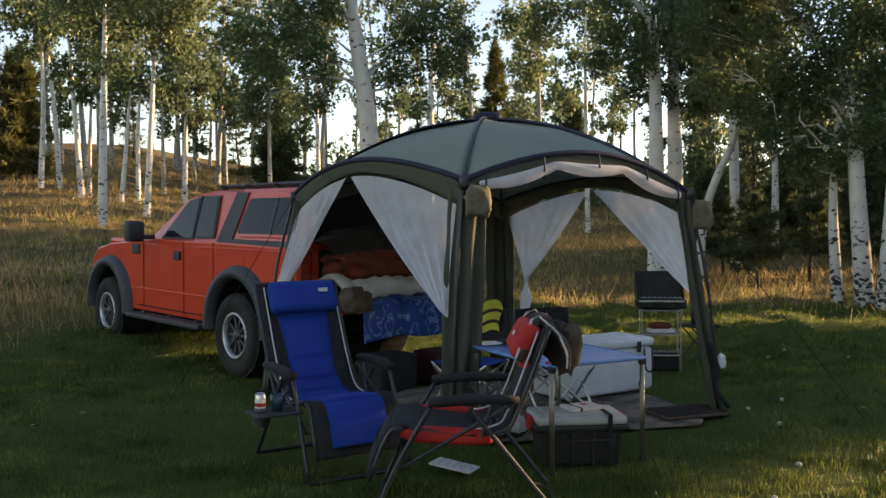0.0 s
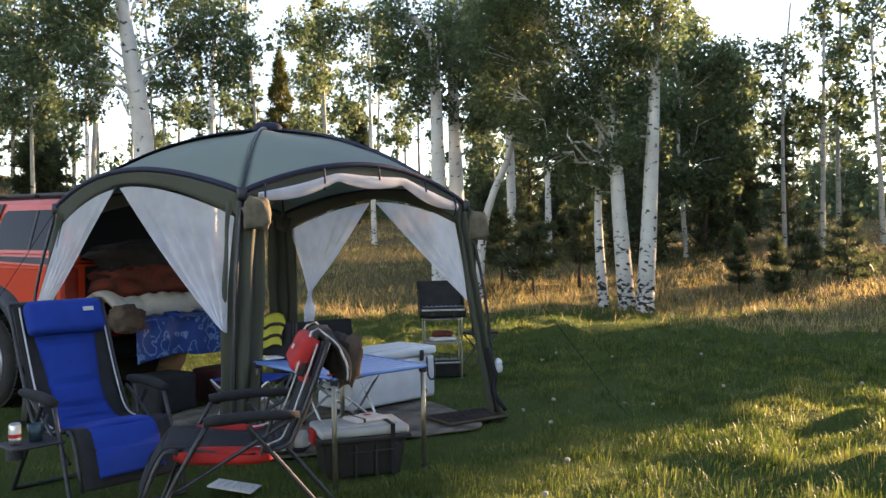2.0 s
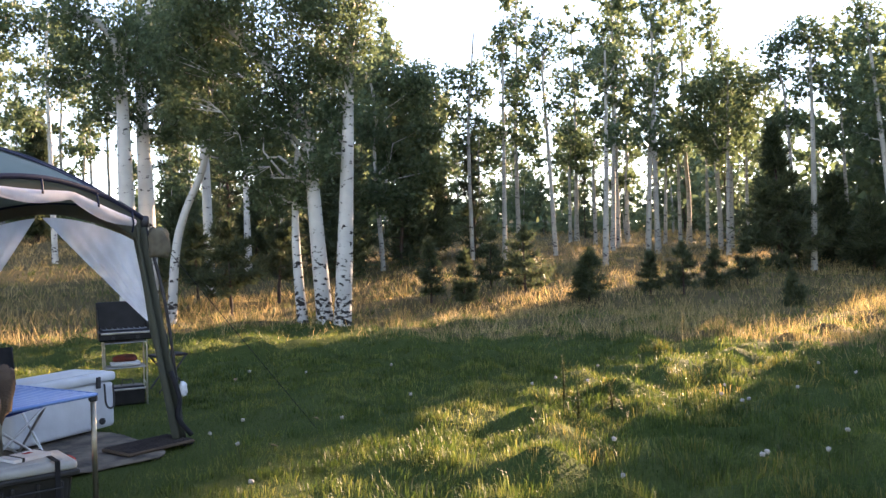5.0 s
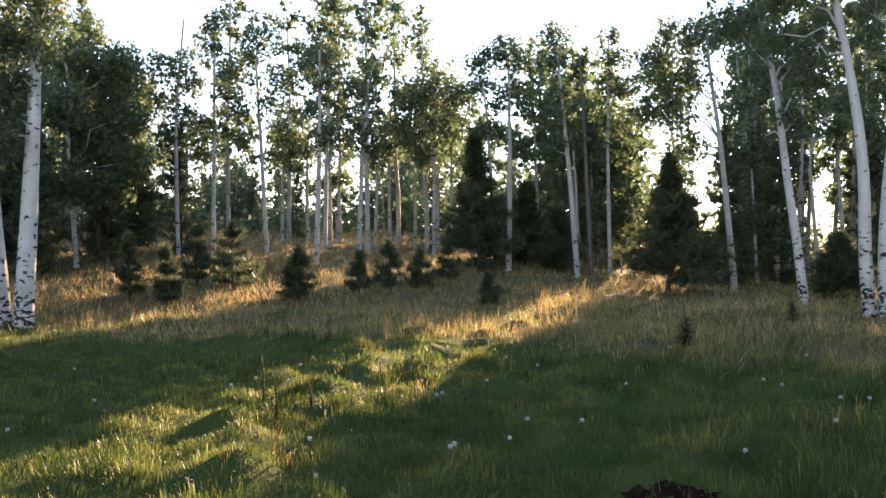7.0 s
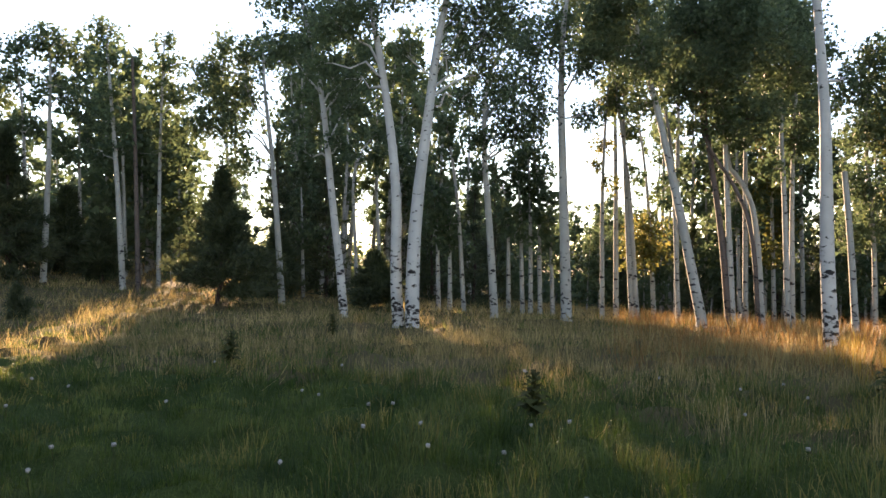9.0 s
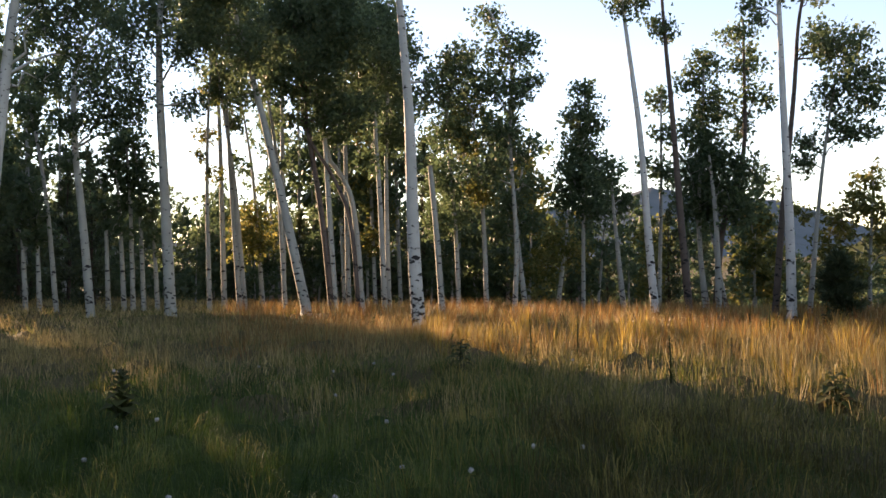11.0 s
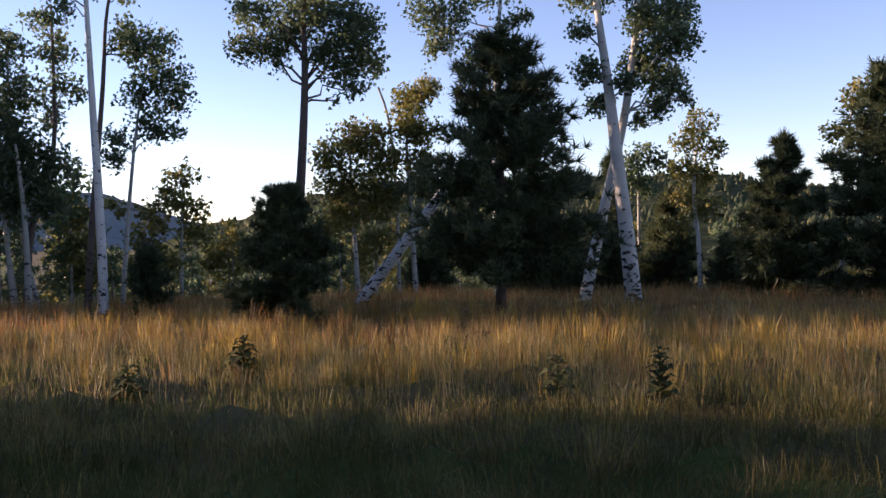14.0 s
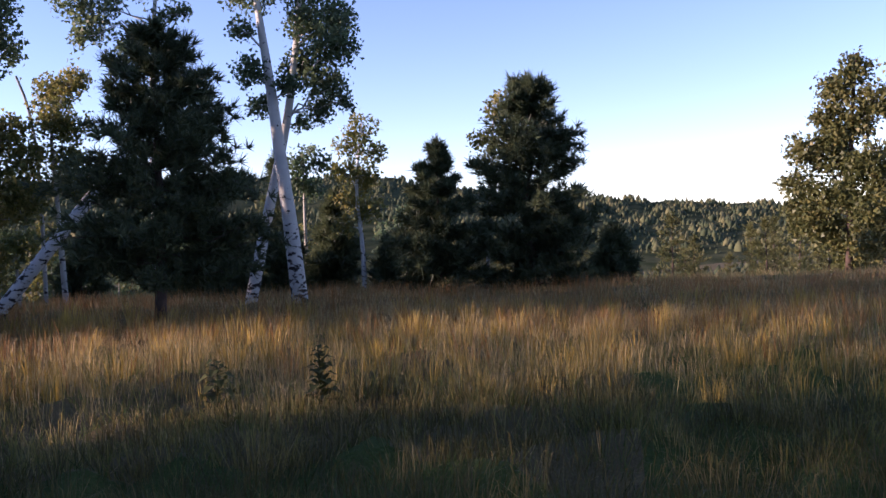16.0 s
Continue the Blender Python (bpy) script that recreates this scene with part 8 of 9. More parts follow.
def build_stove():
    m = pose(2.38, 9.55, 0.0, 0, 0, -8)
    t = thing("camp_stove", m, "open black camp stove on a tall wire stand", "camp stove")
    for x in (-0.20, 0.20):
        for y in (-0.15, 0.15):
            part("leg", rod([(x * 1.0, y, 0.0), (x * 1.05, y, 0.68)], 0.008, 8), CHROME, t, "thin steel leg")
    for z in (0.40, 0.66):
        fr = rod([(-0.2, -0.15, z), (0.2, -0.15, z)], 0.006, 6)
        rod([(-0.2, 0.15, z), (0.2, 0.15, z)], 0.006, 6, fr)
        for y in np.linspace(-0.15, 0.15, 6):
            rod([(-0.2, y, z), (0.2, y, z)], 0.004, 5, fr)
        part("shelf", fr, CHROME, t, "wire shelf")
    c = box(0.52, 0.34, 0.10, (0, 0, 0.735), 0.015)
    part("case", c, STEEL_DARK, t, "black stove case")
    part("lid", box(0.52, 0.02, 0.30, (0, 0.175, 0.93), 0.01, pose(0, 0, 0, -8, 0, 0)), STEEL_DARK, t, "raised black lid")
    for sx in (-1, 1):
        part("wind_shield", arrays([(sx * 0.25, 0.16, 0.79), (sx * 0.25, 0.20, 1.06), (sx * 0.25, -0.10, 0.79), (sx * 0.245, 0.16, 0.79), (sx * 0.245, 0.20, 1.06), (sx * 0.245, -0.10, 0.79)], [(0, 1, 2), (5, 4, 3), (0, 3, 4, 1), (1, 4, 5, 2), (2, 5, 3, 0)]), STEEL_DARK, t)
    g = rod([(-0.22, -0.10, 0.80), (0.22, -0.10, 0.80)], 0.005, 6)
    for x in np.linspace(-0.22, 0.22, 9):
        rod([(x, -0.12, 0.80), (x, 0.12, 0.80)], 0.004, 5, g)
    part("grate", g, CHROME, t, "steel cooking grate")
    part("front_trim", box(0.48, 0.008, 0.02, (0, -0.172, 0.765), 0.003), CHROME, t)
    for x in (-0.12, 0.12):
        part("knob", lathe([(0.0, 0.02), (0.018, 0.02), (0.02, 0.0), (0.0, 0.0)], 12), TRIM, t).matrix_basis = pose(x, -0.172, 0.715, 90, 0, 0)
    for nm, z, dims, mt, lb in (("folded_towel", 0.425, (0.30, 0.22, 0.06), PAPER, "folded pale towel on the stove shelf"), ("orange_cloth", 0.475, (0.24, 0.2, 0.07), ORANGE, "orange cloth on the stove shelf")):
        soft(nm, m @ pose(0, -0.02, z + dims[2] / 2 - 0.02), dims, z * 9, mt, lb, "cloth", amp=0.12)
    bx = part("toolbox", box(0.33, 0.22, 0.20, (0, 0, 0.10), 0.02), STEEL_DARK, None)
    bx.matrix_basis = m @ pose(0.02, 0, 0.0)
    part("lid_rim", box(0.35, 0.24, 0.02, (0, 0, 0.17), 0.006), CHROME, bx, "steel rim")
    part("handle", rod([(-0.06, 0, 0.20), (-0.05, 0, 0.26), (0.05, 0, 0.26), (0.06, 0, 0.20)], 0.007, 6), TRIM, bx)
    for sx in (-1, 1):
        part("end_frame", rod([(sx * 0.18, -0.12, 0.0), (sx * 0.18, -0.12, 0.22), (sx * 0.18, 0.12, 0.22), (sx * 0.18, 0.12, 0.0)], 0.008, 6), CHROME, bx)
    tagged(bx, "black metal box on the ground under the stove", "box")


build_stove()


def build_stool():
    t = thing("folding_stool", pose(2.98, 10.1, 0.0, 0, 0, 10), "small dark folding stool with crossed legs", "stool")
    part("seat", box(0.36, 0.30, 0.025, (0, 0, 0.42), 0.01), BLACK_CLOTH, t, "", True)
    for sy in (-0.13, 0.13):
        for s in (-1, 1):
            part("leg", rod([(s * 0.16, sy, 0.41), (-s * 0.18, sy, 0.01)], 0.010, 8), FRAME, t)
    b = part("water_bottle", lathe([(0.0, 0.0), (0.05, 0.0), (0.055, 0.02), (0.055, 0.20), (0.03, 0.25), (0.03, 0.28), (0.0, 0.28)], 18), STEEL_DARK, None, "", True)
    b.matrix_basis = pose(2.93, 10.08, 0.4325)
    tagged(b, "black water bottle standing on the folding stool", "bottle")


build_stool()


def build_shoe(x, y, rz):
    t = thing("trainer_shoe", pose(x, y, 0.05, 0, 0, rz), "worn grey trainer shoe lying on the mat", "shoe", "pair of shoes")
    up = lump(0.27, 0.10, 0.13, 2.2, 12, 0.06)
    for v in up.verts:
        if v.co.x > 0:
            v.co.z *= 1 - 0.9 * max(0, v.co.x / 0.14) * (0.6 if v.co.z > 0 else 0)
    part("upper", up, GREY_PLASTIC, t, "grey cloth upper", True).matrix_basis = pose(0, 0, 0.06)
    part("sole", box(0.28, 0.095, 0.025, (0, 0, 0.012), 0.01), BLACK_CLOTH, t, "dark rubber sole", True)
    for k in range(3):
        part("lace", rod([(0.0 + k * 0.03, -0.03, 0.115 - k * 0.014), (0.01 + k * 0.03, 0.03, 0.115 - k * 0.014)], 0.004, 5), PIPING, t)


build_shoe(0.56, 6.42, 70)
build_shoe(0.45, 6.36, 55)
gc = part("plastic_cup", lathe([(0.0, 0.0), (0.045, 0.0), (0.055, 0.07), (0.052, 0.07), (0.042, 0.005), (0.0, 0.005)], 20), GREEN_CUP, None, "", True)
gc.matrix_basis = pose(0.24, 6.52, 0.055)
tagged(gc, "lime green plastic cup standing on the ground mat", "cup")
mg = part("magazine", box(0.21, 0.28, 0.012, (0, 0, 0.006), 0.003), PAPER, None)
mg.matrix_basis = pose(0.06, 5.55, 0.035, 8, 4, 70)
for k in range(4):
    part("text_bar", box(0.14, 0.012, 0.001, (0, 0.09 - k * 0.05, 0.0127), 0), GREY_PLASTIC, mg, "plain grey bar of print")
tagged(mg, "pale magazine lying in the grass under the chair", "magazine")
soft("plastic_bag", pose(2.26, 7.06, 0.47), (0.06, 0.07, 0.11), 12.0, WHITE_PLASTIC, "small white plastic bag tied to the tent leg", "bag", amp=0.3)
ph = part("tablet", box(0.20, 0.13, 0.01, (0, 0, 0.005), 0.003), PAPER, None)
ph.matrix_basis = pose(0.36, 6.42, 0.71, 0, 0, 25)
tagged(ph, "flat white notepad lying on the table", "notepad")
tk = part("tray", box(0.26, 0.16, 0.016, (0, 0, 0.008), 0.006), BLACK_CLOTH, None)
tk.matrix_basis = pose(0.52, 6.5, 0.71, 0, 0, 25)
tagged(tk, "thin black case lying on the table", "case")

# ---- grass ----
def blades(n, pick, height, width, bend, rng, tufts=0.0, spread=0.05, fine=False):
    """n upright blades, each leaning its own way; a share of them gathered in tufts. fine: bent strips, else single spikes."""
    x, y = pick(n, rng)
    n = len(x)
    b = rng.uniform(0, 2 * np.pi, n)
    if tufts:
        c = rng.integers(0, n, n)
        c = (c // 22) * 22 % n
        g = rng.uniform(0, 1, n) < tufts
        near = np.hypot(x[c], y[c]) > 0
        e = np.abs(rng.normal(size=n)) * spread * (1 + np.hypot(x, y) * 0.06)
        x = np.where(g & near, x[c] + np.cos(b) * e, x)
        y = np.where(g & near, y[c] + np.sin(b) * e, y)
    z = land(x, y)
    r = np.hypot(x, y)
    h = height(x, y, r, rng.uniform(0, 1, n))
    a = rng.uniform(0, 2 * np.pi, n)
    k = bend * h * rng.uniform(0.2, 1.0, n)
    w = width(r) * rng.uniform(0.6, 1.3, n)
    dx, dy = np.cos(a) * w / 2, np.sin(a) * w / 2
    lx, ly = np.cos(b) * k, np.sin(b) * k
    lo = [np.stack([x - dx, y - dy, z - 0.03], 1), np.stack([x + dx, y + dy, z - 0.03], 1)]
    tip = np.stack([x + lx, y + ly, z + h * (1 - 0.25 * bend)], 1)
    if not fine:
        V = np.stack(lo + [tip], 1).reshape(-1, 3)
        return V, np.arange(3 * n).reshape(-1, 3)
    P = lo + [np.stack([x + dx * 0.7 + lx * 0.3, y + dy * 0.7 + ly * 0.3, z + h * 0.6], 1), np.stack([x - dx * 0.7 + lx * 0.3, y - dy * 0.7 + ly * 0.3, z + h * 0.6], 1), tip]
    V = np.stack(P, 1).reshape(-1, 3)
    o = np.arange(n)[:, None] * 5
    return V, np.vstack([o + [0, 1, 2], o + [0, 2, 3], o + [3, 2, 4]])


def sector(r0, r1, a0, a1, power):
    def pick(n, rng):
        u = rng.uniform(0, 1, n)
        r = (r0 ** power + u * (r1 ** power - r0 ** power)) ** (1 / power)
        a = np.radians(rng.uniform(a0, a1, n))
        return r * np.sin(a), r * np.cos(a)
    return pick


def keep(pick, fn):
    def p(n, rng):
        x, y = pick(n, rng)
        k = rng.uniform(0, 1, len(x)) < fn(x, y)
        return x[k], y[k]
    return p


def clear_of_camp(x, y):
    """No blades through the mat and the truck's wheels."""
    return 1.0 - ((np.abs(x - 0.75) < 1.0) & (np.abs(y - 7.35) < 0.85))


rng = np.random.default_rng(5)
lawn = keep(sector(2.6, 18.5, -33, 205, 0.75), lambda x, y: np.clip(0.2 + camp_lawn(x, y), 0, 1) * np.where(np.degrees(np.arctan2(x, y)) % 360 < 75, 1.0, np.where(np.degrees(np.arctan2(x, y)) < 0, 0.8, 0.25)) * clear_of_camp(x, y))
V, F = blades(760000, lawn, lambda x, y, r, u: (0.022 + 0.035 * u * u + 0.045 * patchy(x, y, 2.1) ** 2 * u) * (1 + 0.4 * np.clip((r - 4) / 10, 0, 1)), lambda r: 0.0014 + 0.00055 * r, 1.0, rng, 0.3, 0.03)
tagged(part_mesh("lawn_grass", array_mesh("lawn_grass", V, F), GRASS_SHORT), "short green meadow grass round the camp", "grass", kind="stuff")
HIGH = lambda x, y, r, u: (0.09 + 0.17 * u + 0.40 * u * patchy(x, y, 3.4, 1.0) ** 2) * np.clip(0.3 + (r - 5) / 6, 0.25, 1.0)
SHARE = lambda x, y: (1 - camp_lawn(x, y)) ** 1.5 * (0.25 + 0.75 * patchy(x, y, 1.1, 2.0)) * np.clip((np.hypot(x, y) - 5.5) / 5, 0.12, 1)
V, F = blades(125000, keep(sector(4.5, 15, -33, 205, 0.6), SHARE), HIGH, lambda r: 0.0014 + 0.0003 * r, 0.6, rng, 0.75, 0.10, True)
tagged(part_mesh("meadow_grass", array_mesh("meadow_grass", V, F), GRASS_TALL), "tall dry golden meadow grass in tufts", "grass", kind="stuff")
V, F = blades(340000, keep(sector(13, 60, -33, 205, 0.3), SHARE), HIGH, lambda r: 0.0022 + 0.0005 * r, 0.7, rng, 0.5, 0.08)
tagged(part_mesh("far_meadow_grass", array_mesh("far_meadow_grass", V, F), GRASS_TALL), "dry golden grass of the open meadow", "grass", kind="stuff")


def tussocks(centres, per, rng, a0, a1, r0=2.4, r1=13, grow=1.0):
    """Round mounds of soft blades that bend outwards from each centre, longer away from the camp."""
    x, y = keep(sector(r0, r1, a0, a1, 0.75), lambda x, y: (0.35 + 0.65 * patchy(x, y, 1.3, 3.0)) * clear_of_camp(x, y) * (np.hypot(x - 0.2, y - 8.0) > 2.7))(centres, rng)
    n = len(x)
    a = np.degrees(np.arctan2(x, y)) % 360
    a = np.where(a > 300, a - 360, a)
    size = np.interp(a, [-33, 10, 30, 60, 90, 130, 205], [0.05, 0.06, 0.075, 0.13, 0.22, 0.28, 0.28]) * grow * rng.uniform(0.55, 1.35, n)
    i = np.repeat(np.arange(n), per)
    m = len(i)
    b = rng.uniform(0, 2 * np.pi, m)
    d = np.sqrt(rng.uniform(0, 1, m))
    wide = (0.07 + size * 0.8)[i]
    px, py = x[i] + np.cos(b) * d * wide, y[i] + np.sin(b) * d * wide
    h = size[i] * rng.uniform(0.6, 1.15, m) * (1.1 - 0.55 * d)
    out = size[i] * (0.15 + 0.85 * d) * rng.uniform(0.4, 1.1, m)
    sway = b + rng.normal(size=m) * 0.5
    lx, ly = np.cos(sway) * out, np.sin(sway) * out
    w = (0.0022 + 0.0005 * np.hypot(px, py)) * rng.uniform(0.6, 1.3, m) / 2
    f = rng.uniform(0, 2 * np.pi, m)
    dx, dy = np.cos(f) * w, np.sin(f) * w
    z = land(px, py)
    P = [np.stack(q, 1) for q in ((px - dx, py - dy, z - 0.02), (px + dx, py + dy, z - 0.02), (px + dx * 0.8 + lx * 0.35, py + dy * 0.8 + ly * 0.35, z + h * 0.75), (px - dx * 0.8 + lx * 0.35, py - dy * 0.8 + ly * 0.35, z + h * 0.75), (px + lx, py + ly, z + h * 0.9))]
    o = np.arange(m)[:, None] * 5
    return np.stack(P, 1).reshape(-1, 3), np.vstack([o + [0, 1, 2], o + [0, 2, 3], o + [3, 2, 4]])


V, F = tussocks(4200, 32, rng, -33, 52)
tagged(part_mesh("lawn_tussocks", array_mesh("lawn_tussocks", V, F), GRASS_SHORT), "low green grass mounds on the camp lawn", "grass", kind="stuff")
V, F = tussocks(1300, 26, rng, -30, 75, 10.0, 18.0, 1.35)
tagged(part_mesh("edge_tussocks", array_mesh("edge_tussocks", V, F), GRASS_MID), "grey-green tussocks where the lawn meets dry grass", "grass", kind="stuff")
V, F = tussocks(2100, 36, rng, 50, 112, 2.4, 11.5)
tagged(part_mesh("green_tussocks", array_mesh("green_tussocks", V, F), GRASS_MID), "soft green tussock grass at the meadow edge", "grass", kind="stuff")
V, F = tussocks(420, 40, rng, 40, 125, 3.0, 12.0, 1.15)
tagged(part_mesh("pale_tufts", array_mesh("pale_tufts", V, F), GRASS_PALE), "pale yellow-green tufts standing among green tussocks", "grass", kind="stuff")
V, F = tussocks(230, 56, rng, -33, 60, 4.0, 12.0, 1.6)
tagged(part_mesh("dark_tufts", array_mesh("dark_tufts", V, F), GRASS_MID), "thick dark green tufts on the camp lawn", "grass", kind="stuff")
V, F = tussocks(1700, 38, rng, 110, 205, 2.4, 8.6)
tagged(part_mesh("tussock_grass", array_mesh("tussock_grass", V, F), GRASS_DULL), "dull olive tussock grass below the dry stalks", "grass", kind="stuff")
def golden(x, y):
    a = np.degrees(np.arctan2(x, y)) % 360
    # Dry golden grass; its near edge is set along the rim of the sunlight.
    edge = np.interp(a, [60, 85, 100, 113, 139, 158, 205], [17, 14.0, 12.8, 11.6, 8.9, 7.9, 7.5])
    r = np.hypot(x, y) + 1.6 * (patchy(x, y, 1.4, 4.0) - 0.5)
    return np.clip((r - edge) / 1.5, 0, 1) * (0.06 + 0.94 * patchy(x, y, 4.6, 5.0) ** 2.2)


V, F = blades(125000, keep(sector(6.2, 16, 62, 205, 0.8), golden), lambda x, y, r, u: 0.2 + 0.38 * u * (0.35 + 0.65 * patchy(x, y, 4.1, 5.0)), lambda r: 0.0014 + 0.0003 * r, 0.5, rng, 0.8, 0.09, True)
tagged(part_mesh("golden_grass", array_mesh("golden_grass", V, F), GRASS_TALL), "tall golden grass tufts at the meadow's edge", "grass", kind="stuff")
mid = keep(sector(5.0, 32, -33, 205, 0.4), lambda x, y: (1 - camp_lawn(x, y)) * 0.9)
V, F = blades(130000, mid, lambda x, y, r, u: 0.06 + 0.18 * u, lambda r: 0.002 + 0.0008 * r, 0.9, rng, 0.5, 0.06)
tagged(part_mesh("green_undergrowth", array_mesh("green_undergrowth", V, F), GRASS_MID), "green grass growing under the dry stalks", "grass", kind="stuff")
V, F = blades(180000, keep(sector(5.0, 45, -33, 205, 0.4), SHARE), lambda x, y, r, u: 0.05 + 0.17 * u, lambda r: 0.002 + 0.0009 * r, 1.2, rng, 0.4, 0.1)
tagged(part_mesh("dry_thatch", array_mesh("dry_thatch", V, F), GRASS_TALL), "bent dry grass lying between the tall stalks", "grass", kind="stuff")
V, F = blades(60000, keep(sector(12.5, 26, 92, 205, 0.6), lambda x, y: 0.3 + 0.7 * patchy(x, y, 2.3, 6.0)), lambda x, y, r, u: 0.22 + 0.3 * u, lambda r: 0.002 + 0.00045 * r, 0.5, rng, 0.6, 0.09)
tagged(part_mesh("reddish_grass", array_mesh("reddish_grass", V, F), GRASS_RED), "reddish seed-topped grass farther out in the meadow", "grass", kind="stuff")


def sheaves(centres, per, pick, low, high, rng):
    """Upright bunches of stalks that fan out from one foot, each bunch of its own height."""
    x, y = pick(centres, rng)
    n = len(x)
    size = rng.uniform(low, high, n)
    i = np.repeat(np.arange(n), (per * rng.uniform(0.4, 1.3, n)).astype(int))
    m = len(i)
    b = rng.uniform(0, 2 * np.pi, m)
    d = np.sqrt(rng.uniform(0, 1, m))
    foot = 0.05 + 0.13 * size[i]
    px, py = x[i] + np.cos(b) * d * foot, y[i] + np.sin(b) * d * foot
    h = size[i] * rng.uniform(0.5, 1.1, m)
    lean = rng.normal(size=n) * 0.09
    lx = (np.cos(b) * d * 0.3 + lean[i]) * h
    ly = (np.sin(b) * d * 0.3 + lean[::-1][i]) * h
    w = (0.0016 + 0.0004 * np.hypot(px, py)) * rng.uniform(0.7, 1.3, m) / 2
    f = rng.uniform(0, 2 * np.pi, m)
    dx, dy = np.cos(f) * w, np.sin(f) * w
    z = land(px, py)
    P = [np.stack(q, 1) for q in ((px - dx, py - dy, z - 0.02), (px + dx, py + dy, z - 0.02), (px + dx + lx * 0.4, py + dy + ly * 0.4, z + h * 0.62), (px - dx + lx * 0.4, py - dy + ly * 0.4, z + h * 0.62), (px + lx, py + ly, z + h * 0.96))]
    o = np.arange(m)[:, None] * 5
    return np.stack(P, 1).reshape(-1, 3), np.vstack([o + [0, 1, 2], o + [0, 2, 3], o + [3, 2, 4]])


band = lambda x, y: np.clip(golden(x, y) * 1.6, 0, 1)
V, F = sheaves(1900, 26, keep(sector(6.5, 17, 104, 205, 0.9), band), 0.22, 0.5, rng)
tagged(part_mesh("golden_sheaves", array_mesh("golden_sheaves", V, F), GRASS_GOLD), "upright bunches of orange-gold seeding grass", "grass", kind="stuff")
V, F = sheaves(480, 18, keep(sector(9.5, 18, 112, 205, 0.9), band), 0.3, 0.58, rng)
tagged(part_mesh("russet_sheaves", array_mesh("russet_sheaves", V, F), GRASS_RED), "russet seed-topped bunches among the golden grass", "grass", kind="stuff")
# Sunlit look put into the colour: pale yellow-green tussocks along the bright band.
V, F = tussocks(1000, 26, rng, 105, 205, 6.2, 12.0, 1.0)
tagged(part_mesh("sunlit_tussocks", array_mesh("sunlit_tussocks", V, F), GRASS_PALE), "tussocks in a sunlit yellow-green between the golden bunches", "grass", kind="stuff")

# ---- weeds, seed heads and a molehill ----
STALK = leafy("mullein_green", (0.035, 0.045, 0.010), (0.065, 0.072, 0.018), (0.12, 0.115, 0.03), 0.3, 0.8, scale=3.0)
SEED_HEAD = mat("dandelion_down", (0.42, 0.40, 0.36), 0.95, color2=(0.24, 0.22, 0.19), scale=90)
SOIL = mat("dark_soil", (0.010, 0.005, 0.003), 1.0, color2=(0.028, 0.012, 0.006), scale=14, bump=1.0, spec=0.05)


def mullein(x, y, h, broad, seed):
    """A weed stalk: a spike with leaves set round it, broader ones below."""
    rng = random.Random(seed)
    t = thing("mullein_stalk", pose(x, y, lz(x, y), 0, 0, rng.uniform(0, 360)), "broad-leaved green weed standing in the grass" if broad == 2 else "tall green mullein stalk standing in the grass", "weed", "weeds in the meadow")
    lean = rng.uniform(-0.06, 0.06)
    h *= 1.15
    part("stem", rod([(0, 0, -0.02), (lean * h * 0.5, 0, h * 0.5), (lean * h, 0.02, h)], [0.011, 0.009, 0.004], 6), STALK, t, "", True)
    n = 30 if broad != 2 else 26
    for i in range(n):
        u = (i + 0.5) / n
        a = i * 2.4
        L = ((0.25 - 0.15 * u) if broad else (0.075 - 0.045 * u)) * (1.0 if broad != 2 else 1.15) * rng.uniform(0.8, 1.2)
        w = L * (0.5 if broad else 0.36)
        up = 0.75 if broad != 2 else 0.35
        z = h * (0.03 + 0.95 * u)
        d = Vector((math.cos(a), math.sin(a), up)).normalized()
        s = Vector((-math.sin(a), math.cos(a), 0))
        b = Vector((lean * z, 0, z))
        v = [b - s * w * 0.25, b + s * w * 0.25, b + d * L * 0.5 + s * w * 0.6, b + d * L * 0.5 - s * w * 0.6, b + d * L - Vector((0, 0, L * (0.5 if broad else 0.3))), b + d * L * 0.5 + Vector((0, 0, -0.01))]
        part("leaf", arrays([tuple(p) for p in v], [(0, 1, 2, 5), (0, 5, 3), (5, 2, 4), (3, 5, 4)]), STALK, t)
    return t


mullein(5.64, 6.3, 0.38, 0, 89)
mullein(5.11, 5.51, 0.27, 0, 90)
mullein(5.59, 5.61, 0.19, 0, 91)
mullein(8.28, 0.43, 0.39, 1, 92)
mullein(10.89, -4.31, 0.54, 0, 93)
mullein(10.89, -4.97, 0.55, 0, 94)
mullein(8.29, -4.8, 0.4, 0, 95)
mullein(13.58, -9.44, 0.41, 0, 96)
mullein(12.06, -8.73, 0.52, 0, 0)
mullein(12.82, -10.45, 0.51, 1, 1)
mullein(7.27, -5.94, 0.31, 2, 2)
mullein(7.08, -7.26, 0.32, 2, 3)
mullein(10.51, -3.23, 0.42, 2, 4)
mullein(3.63, -7.76, 0.43, 2, 5)
mullein(2.55, -7.44, 0.48, 1, 6)
mullein(10.65, 4.32, 0.34, 1, 7)
mullein(16.06, 4.61, 0.34, 1, 8)
mullein(15.27, -3.11, 0.25, 0, 9)


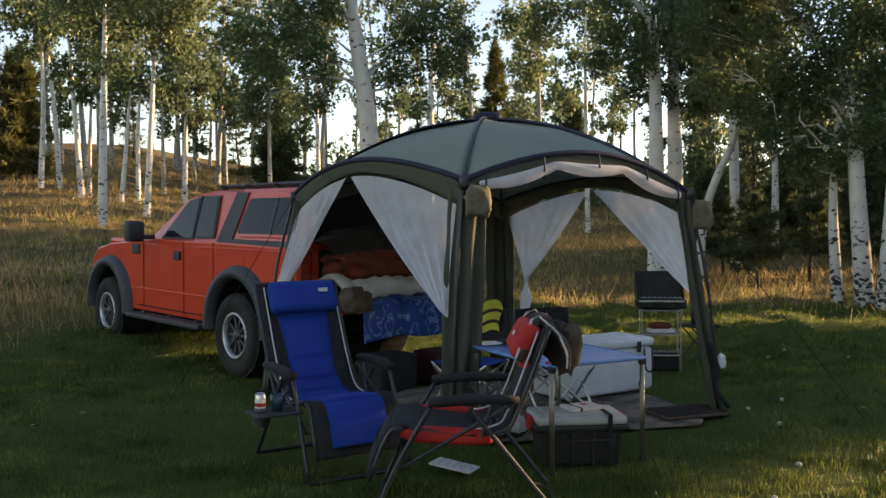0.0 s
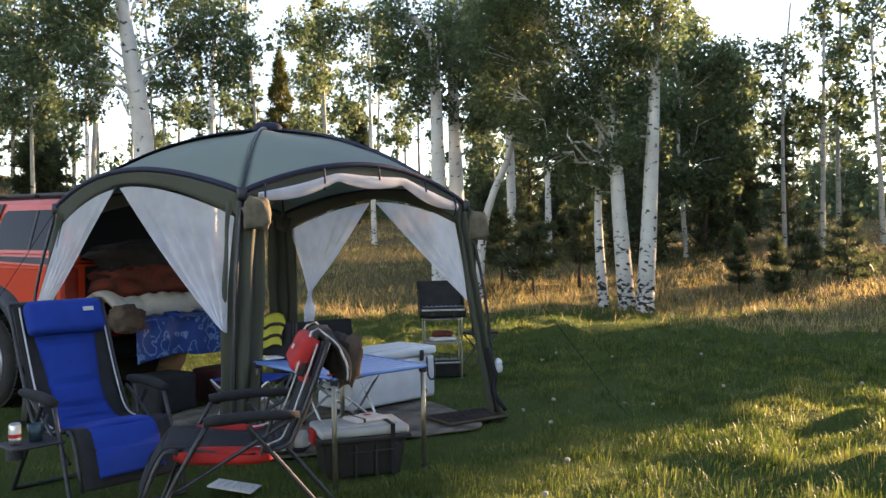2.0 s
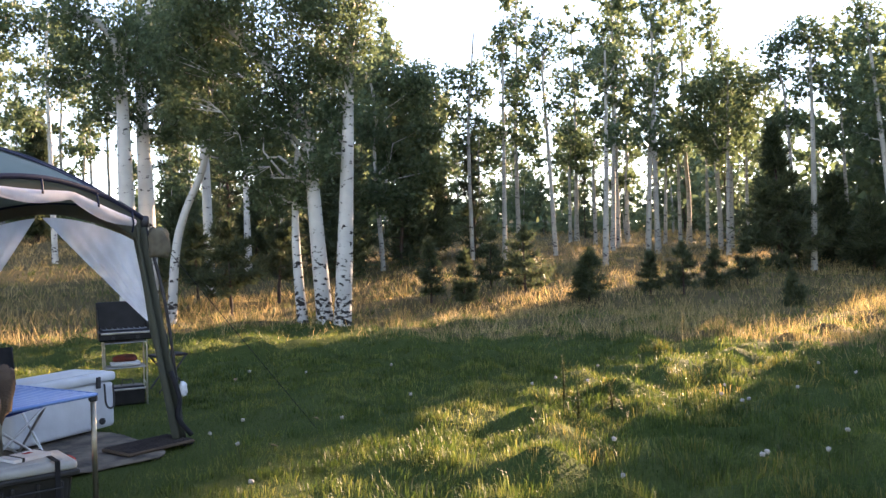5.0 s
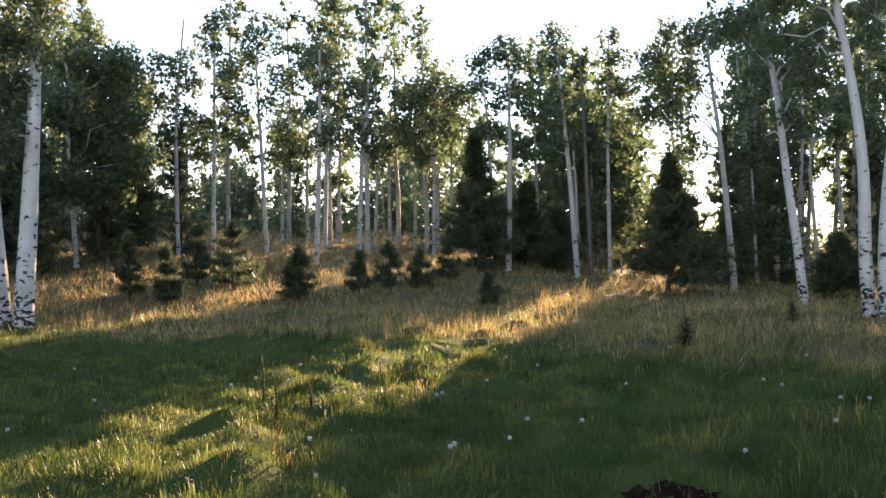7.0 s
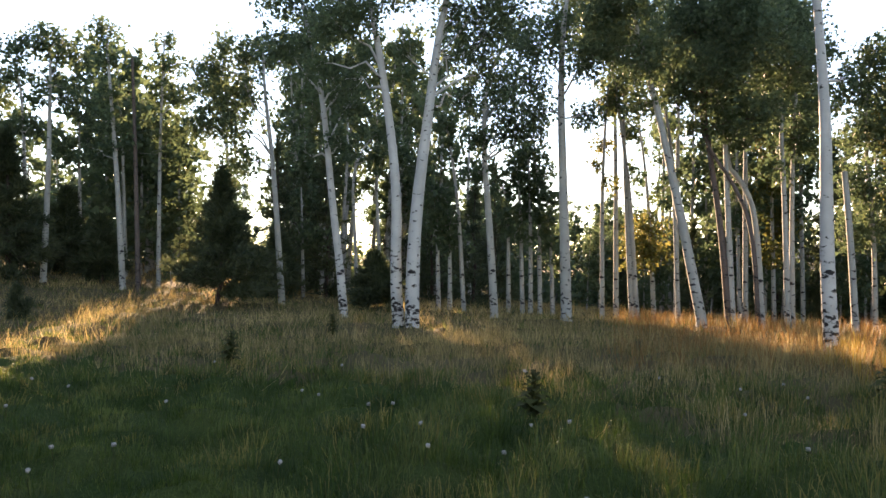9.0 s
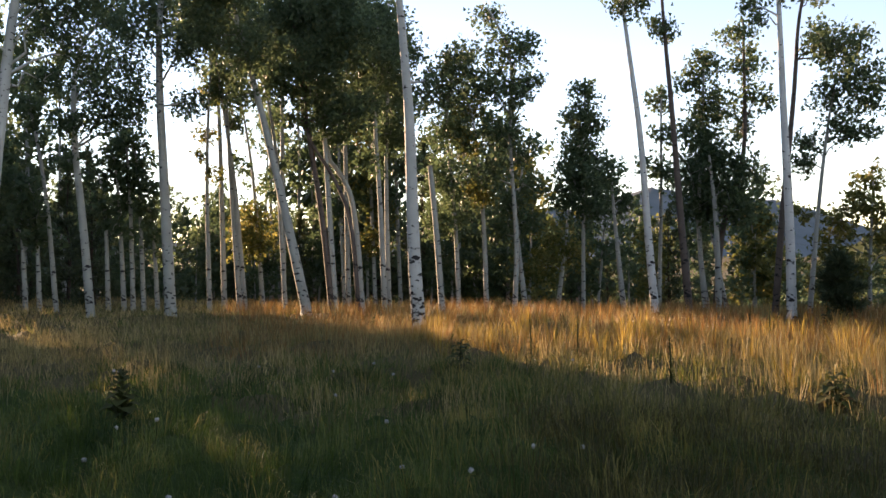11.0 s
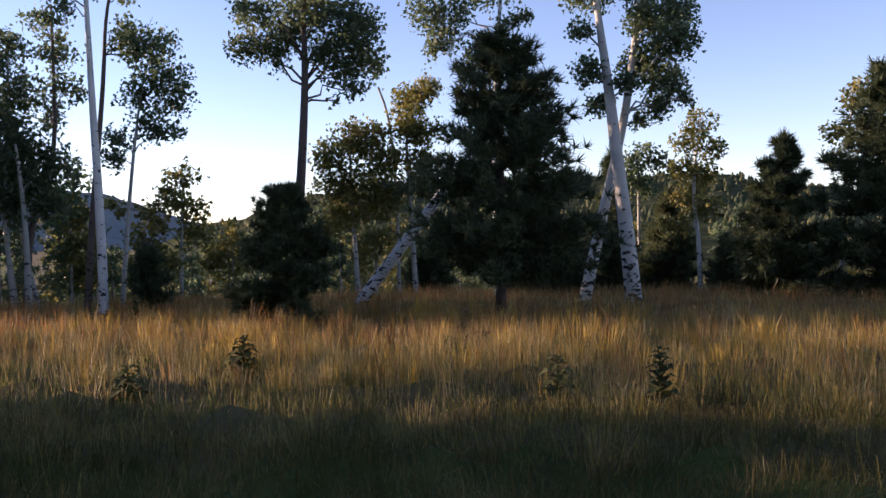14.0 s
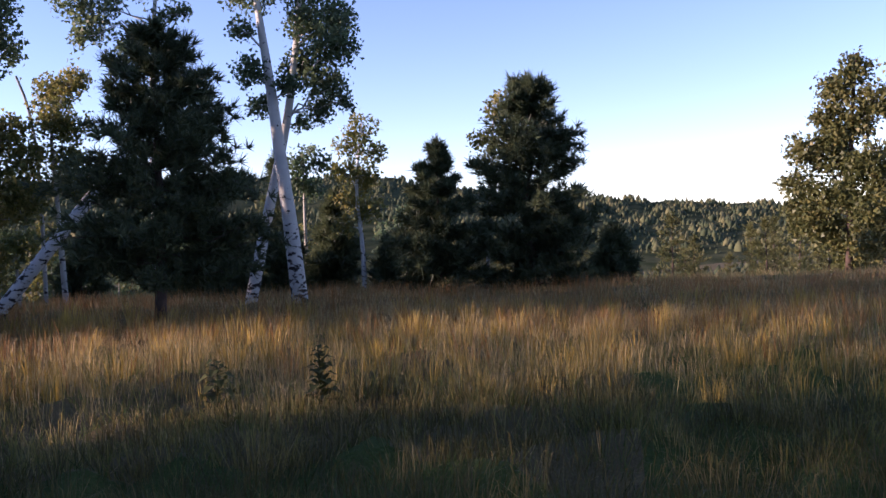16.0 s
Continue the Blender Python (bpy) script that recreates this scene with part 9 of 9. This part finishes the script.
def dandelions():
    t = thing("dandelion_clock", pose(0, 0, -50), "white dandelion seed head on a thin stem", "flower", "dandelion seed heads")
    part("stem", rod([(0, 0, -0.02), (0.01, 0, 0.10), (0.0, 0.0, 0.185)], 0.003, 5), STALK, t)
    b = bmesh.new()
    bmesh.ops.create_icosphere(b, subdivisions=2, radius=0.018)
    fluff = random.Random(4)
    for v in b.verts:
        v.co *= fluff.uniform(0.55, 1.15)
        v.co.z += 0.2
    part("seed_head", b, SEED_HEAD, t, "round white seed head", True)
    rng = random.Random(31)
    first = True
    n = 0
    while n < 75:
        a, r = radians(rng.uniform(18, 118)), 3.6 + 7.5 * rng.random() ** 1.3
        x, y = r * math.sin(a), r * math.cos(a)
        if noise.noise(Vector((x * 0.7, y * 0.7, 3))) < -0.1:
            continue
        m = pose(x, y, lz(x, y) - rng.uniform(0, 0.06), rng.uniform(-8, 8), rng.uniform(-8, 8), rng.uniform(0, 360))
        if first:
            t.matrix_basis = m
            first = False
        else:
            copy_thing(t, m)
        n += 1


dandelions()
mh = part("molehill", lump(0.60, 0.46, 0.22, 3.3, 22, 0.5, 4.5), SOIL, None, "", True)
mh.matrix_basis = pose(4.98, 2.08, lz(4.98, 2.08) - 0.03)
tagged(mh, "low dark molehill of bare soil in the grass", "molehill")


# ---- dead leaves and twigs on the lawn ----
DEAD_LEAF = mat("dead_leaf", (0.16, 0.09, 0.045), 0.8, color2=(0.30, 0.21, 0.12), scale=30)


def litter():
    rng = random.Random(12)
    for i in range(22):
        a, r = radians(rng.uniform(-26, 38)), rng.uniform(5.0, 11.0)
        x, y = r * math.sin(a), r * math.cos(a)
        if abs(x - 0.3) < 2.4 and abs(y - 7.6) < 2.0:
            continue
        L, w = rng.uniform(0.03, 0.06), rng.uniform(0.015, 0.03)
        c = rng.uniform(0.008, 0.02)
        t = thing("dead_leaf", pose(x, y, lz(x, y) + 0.03, rng.uniform(-25, 25), rng.uniform(-25, 25), rng.uniform(0, 360)), "curled brown leaf lying on the lawn", "leaf", "dead leaves on the lawn")
        v = [(-L, 0, 0), (-L * 0.3, -w, c), (L * 0.5, -w * 0.8, c), (L, 0, c * 0.4), (L * 0.5, w * 0.8, c), (-L * 0.3, w, c), (0, 0, 0)]
        part("blade", arrays(v, [(0, 1, 6), (1, 2, 6), (2, 3, 6), (3, 4, 6), (4, 5, 6), (5, 0, 6)]), DEAD_LEAF, t)
        part("stalk", rod([(-L, 0, 0), (-L * 1.5, 0.004, 0.004)], 0.0012, 4), DEAD_LEAF, t)


litter()
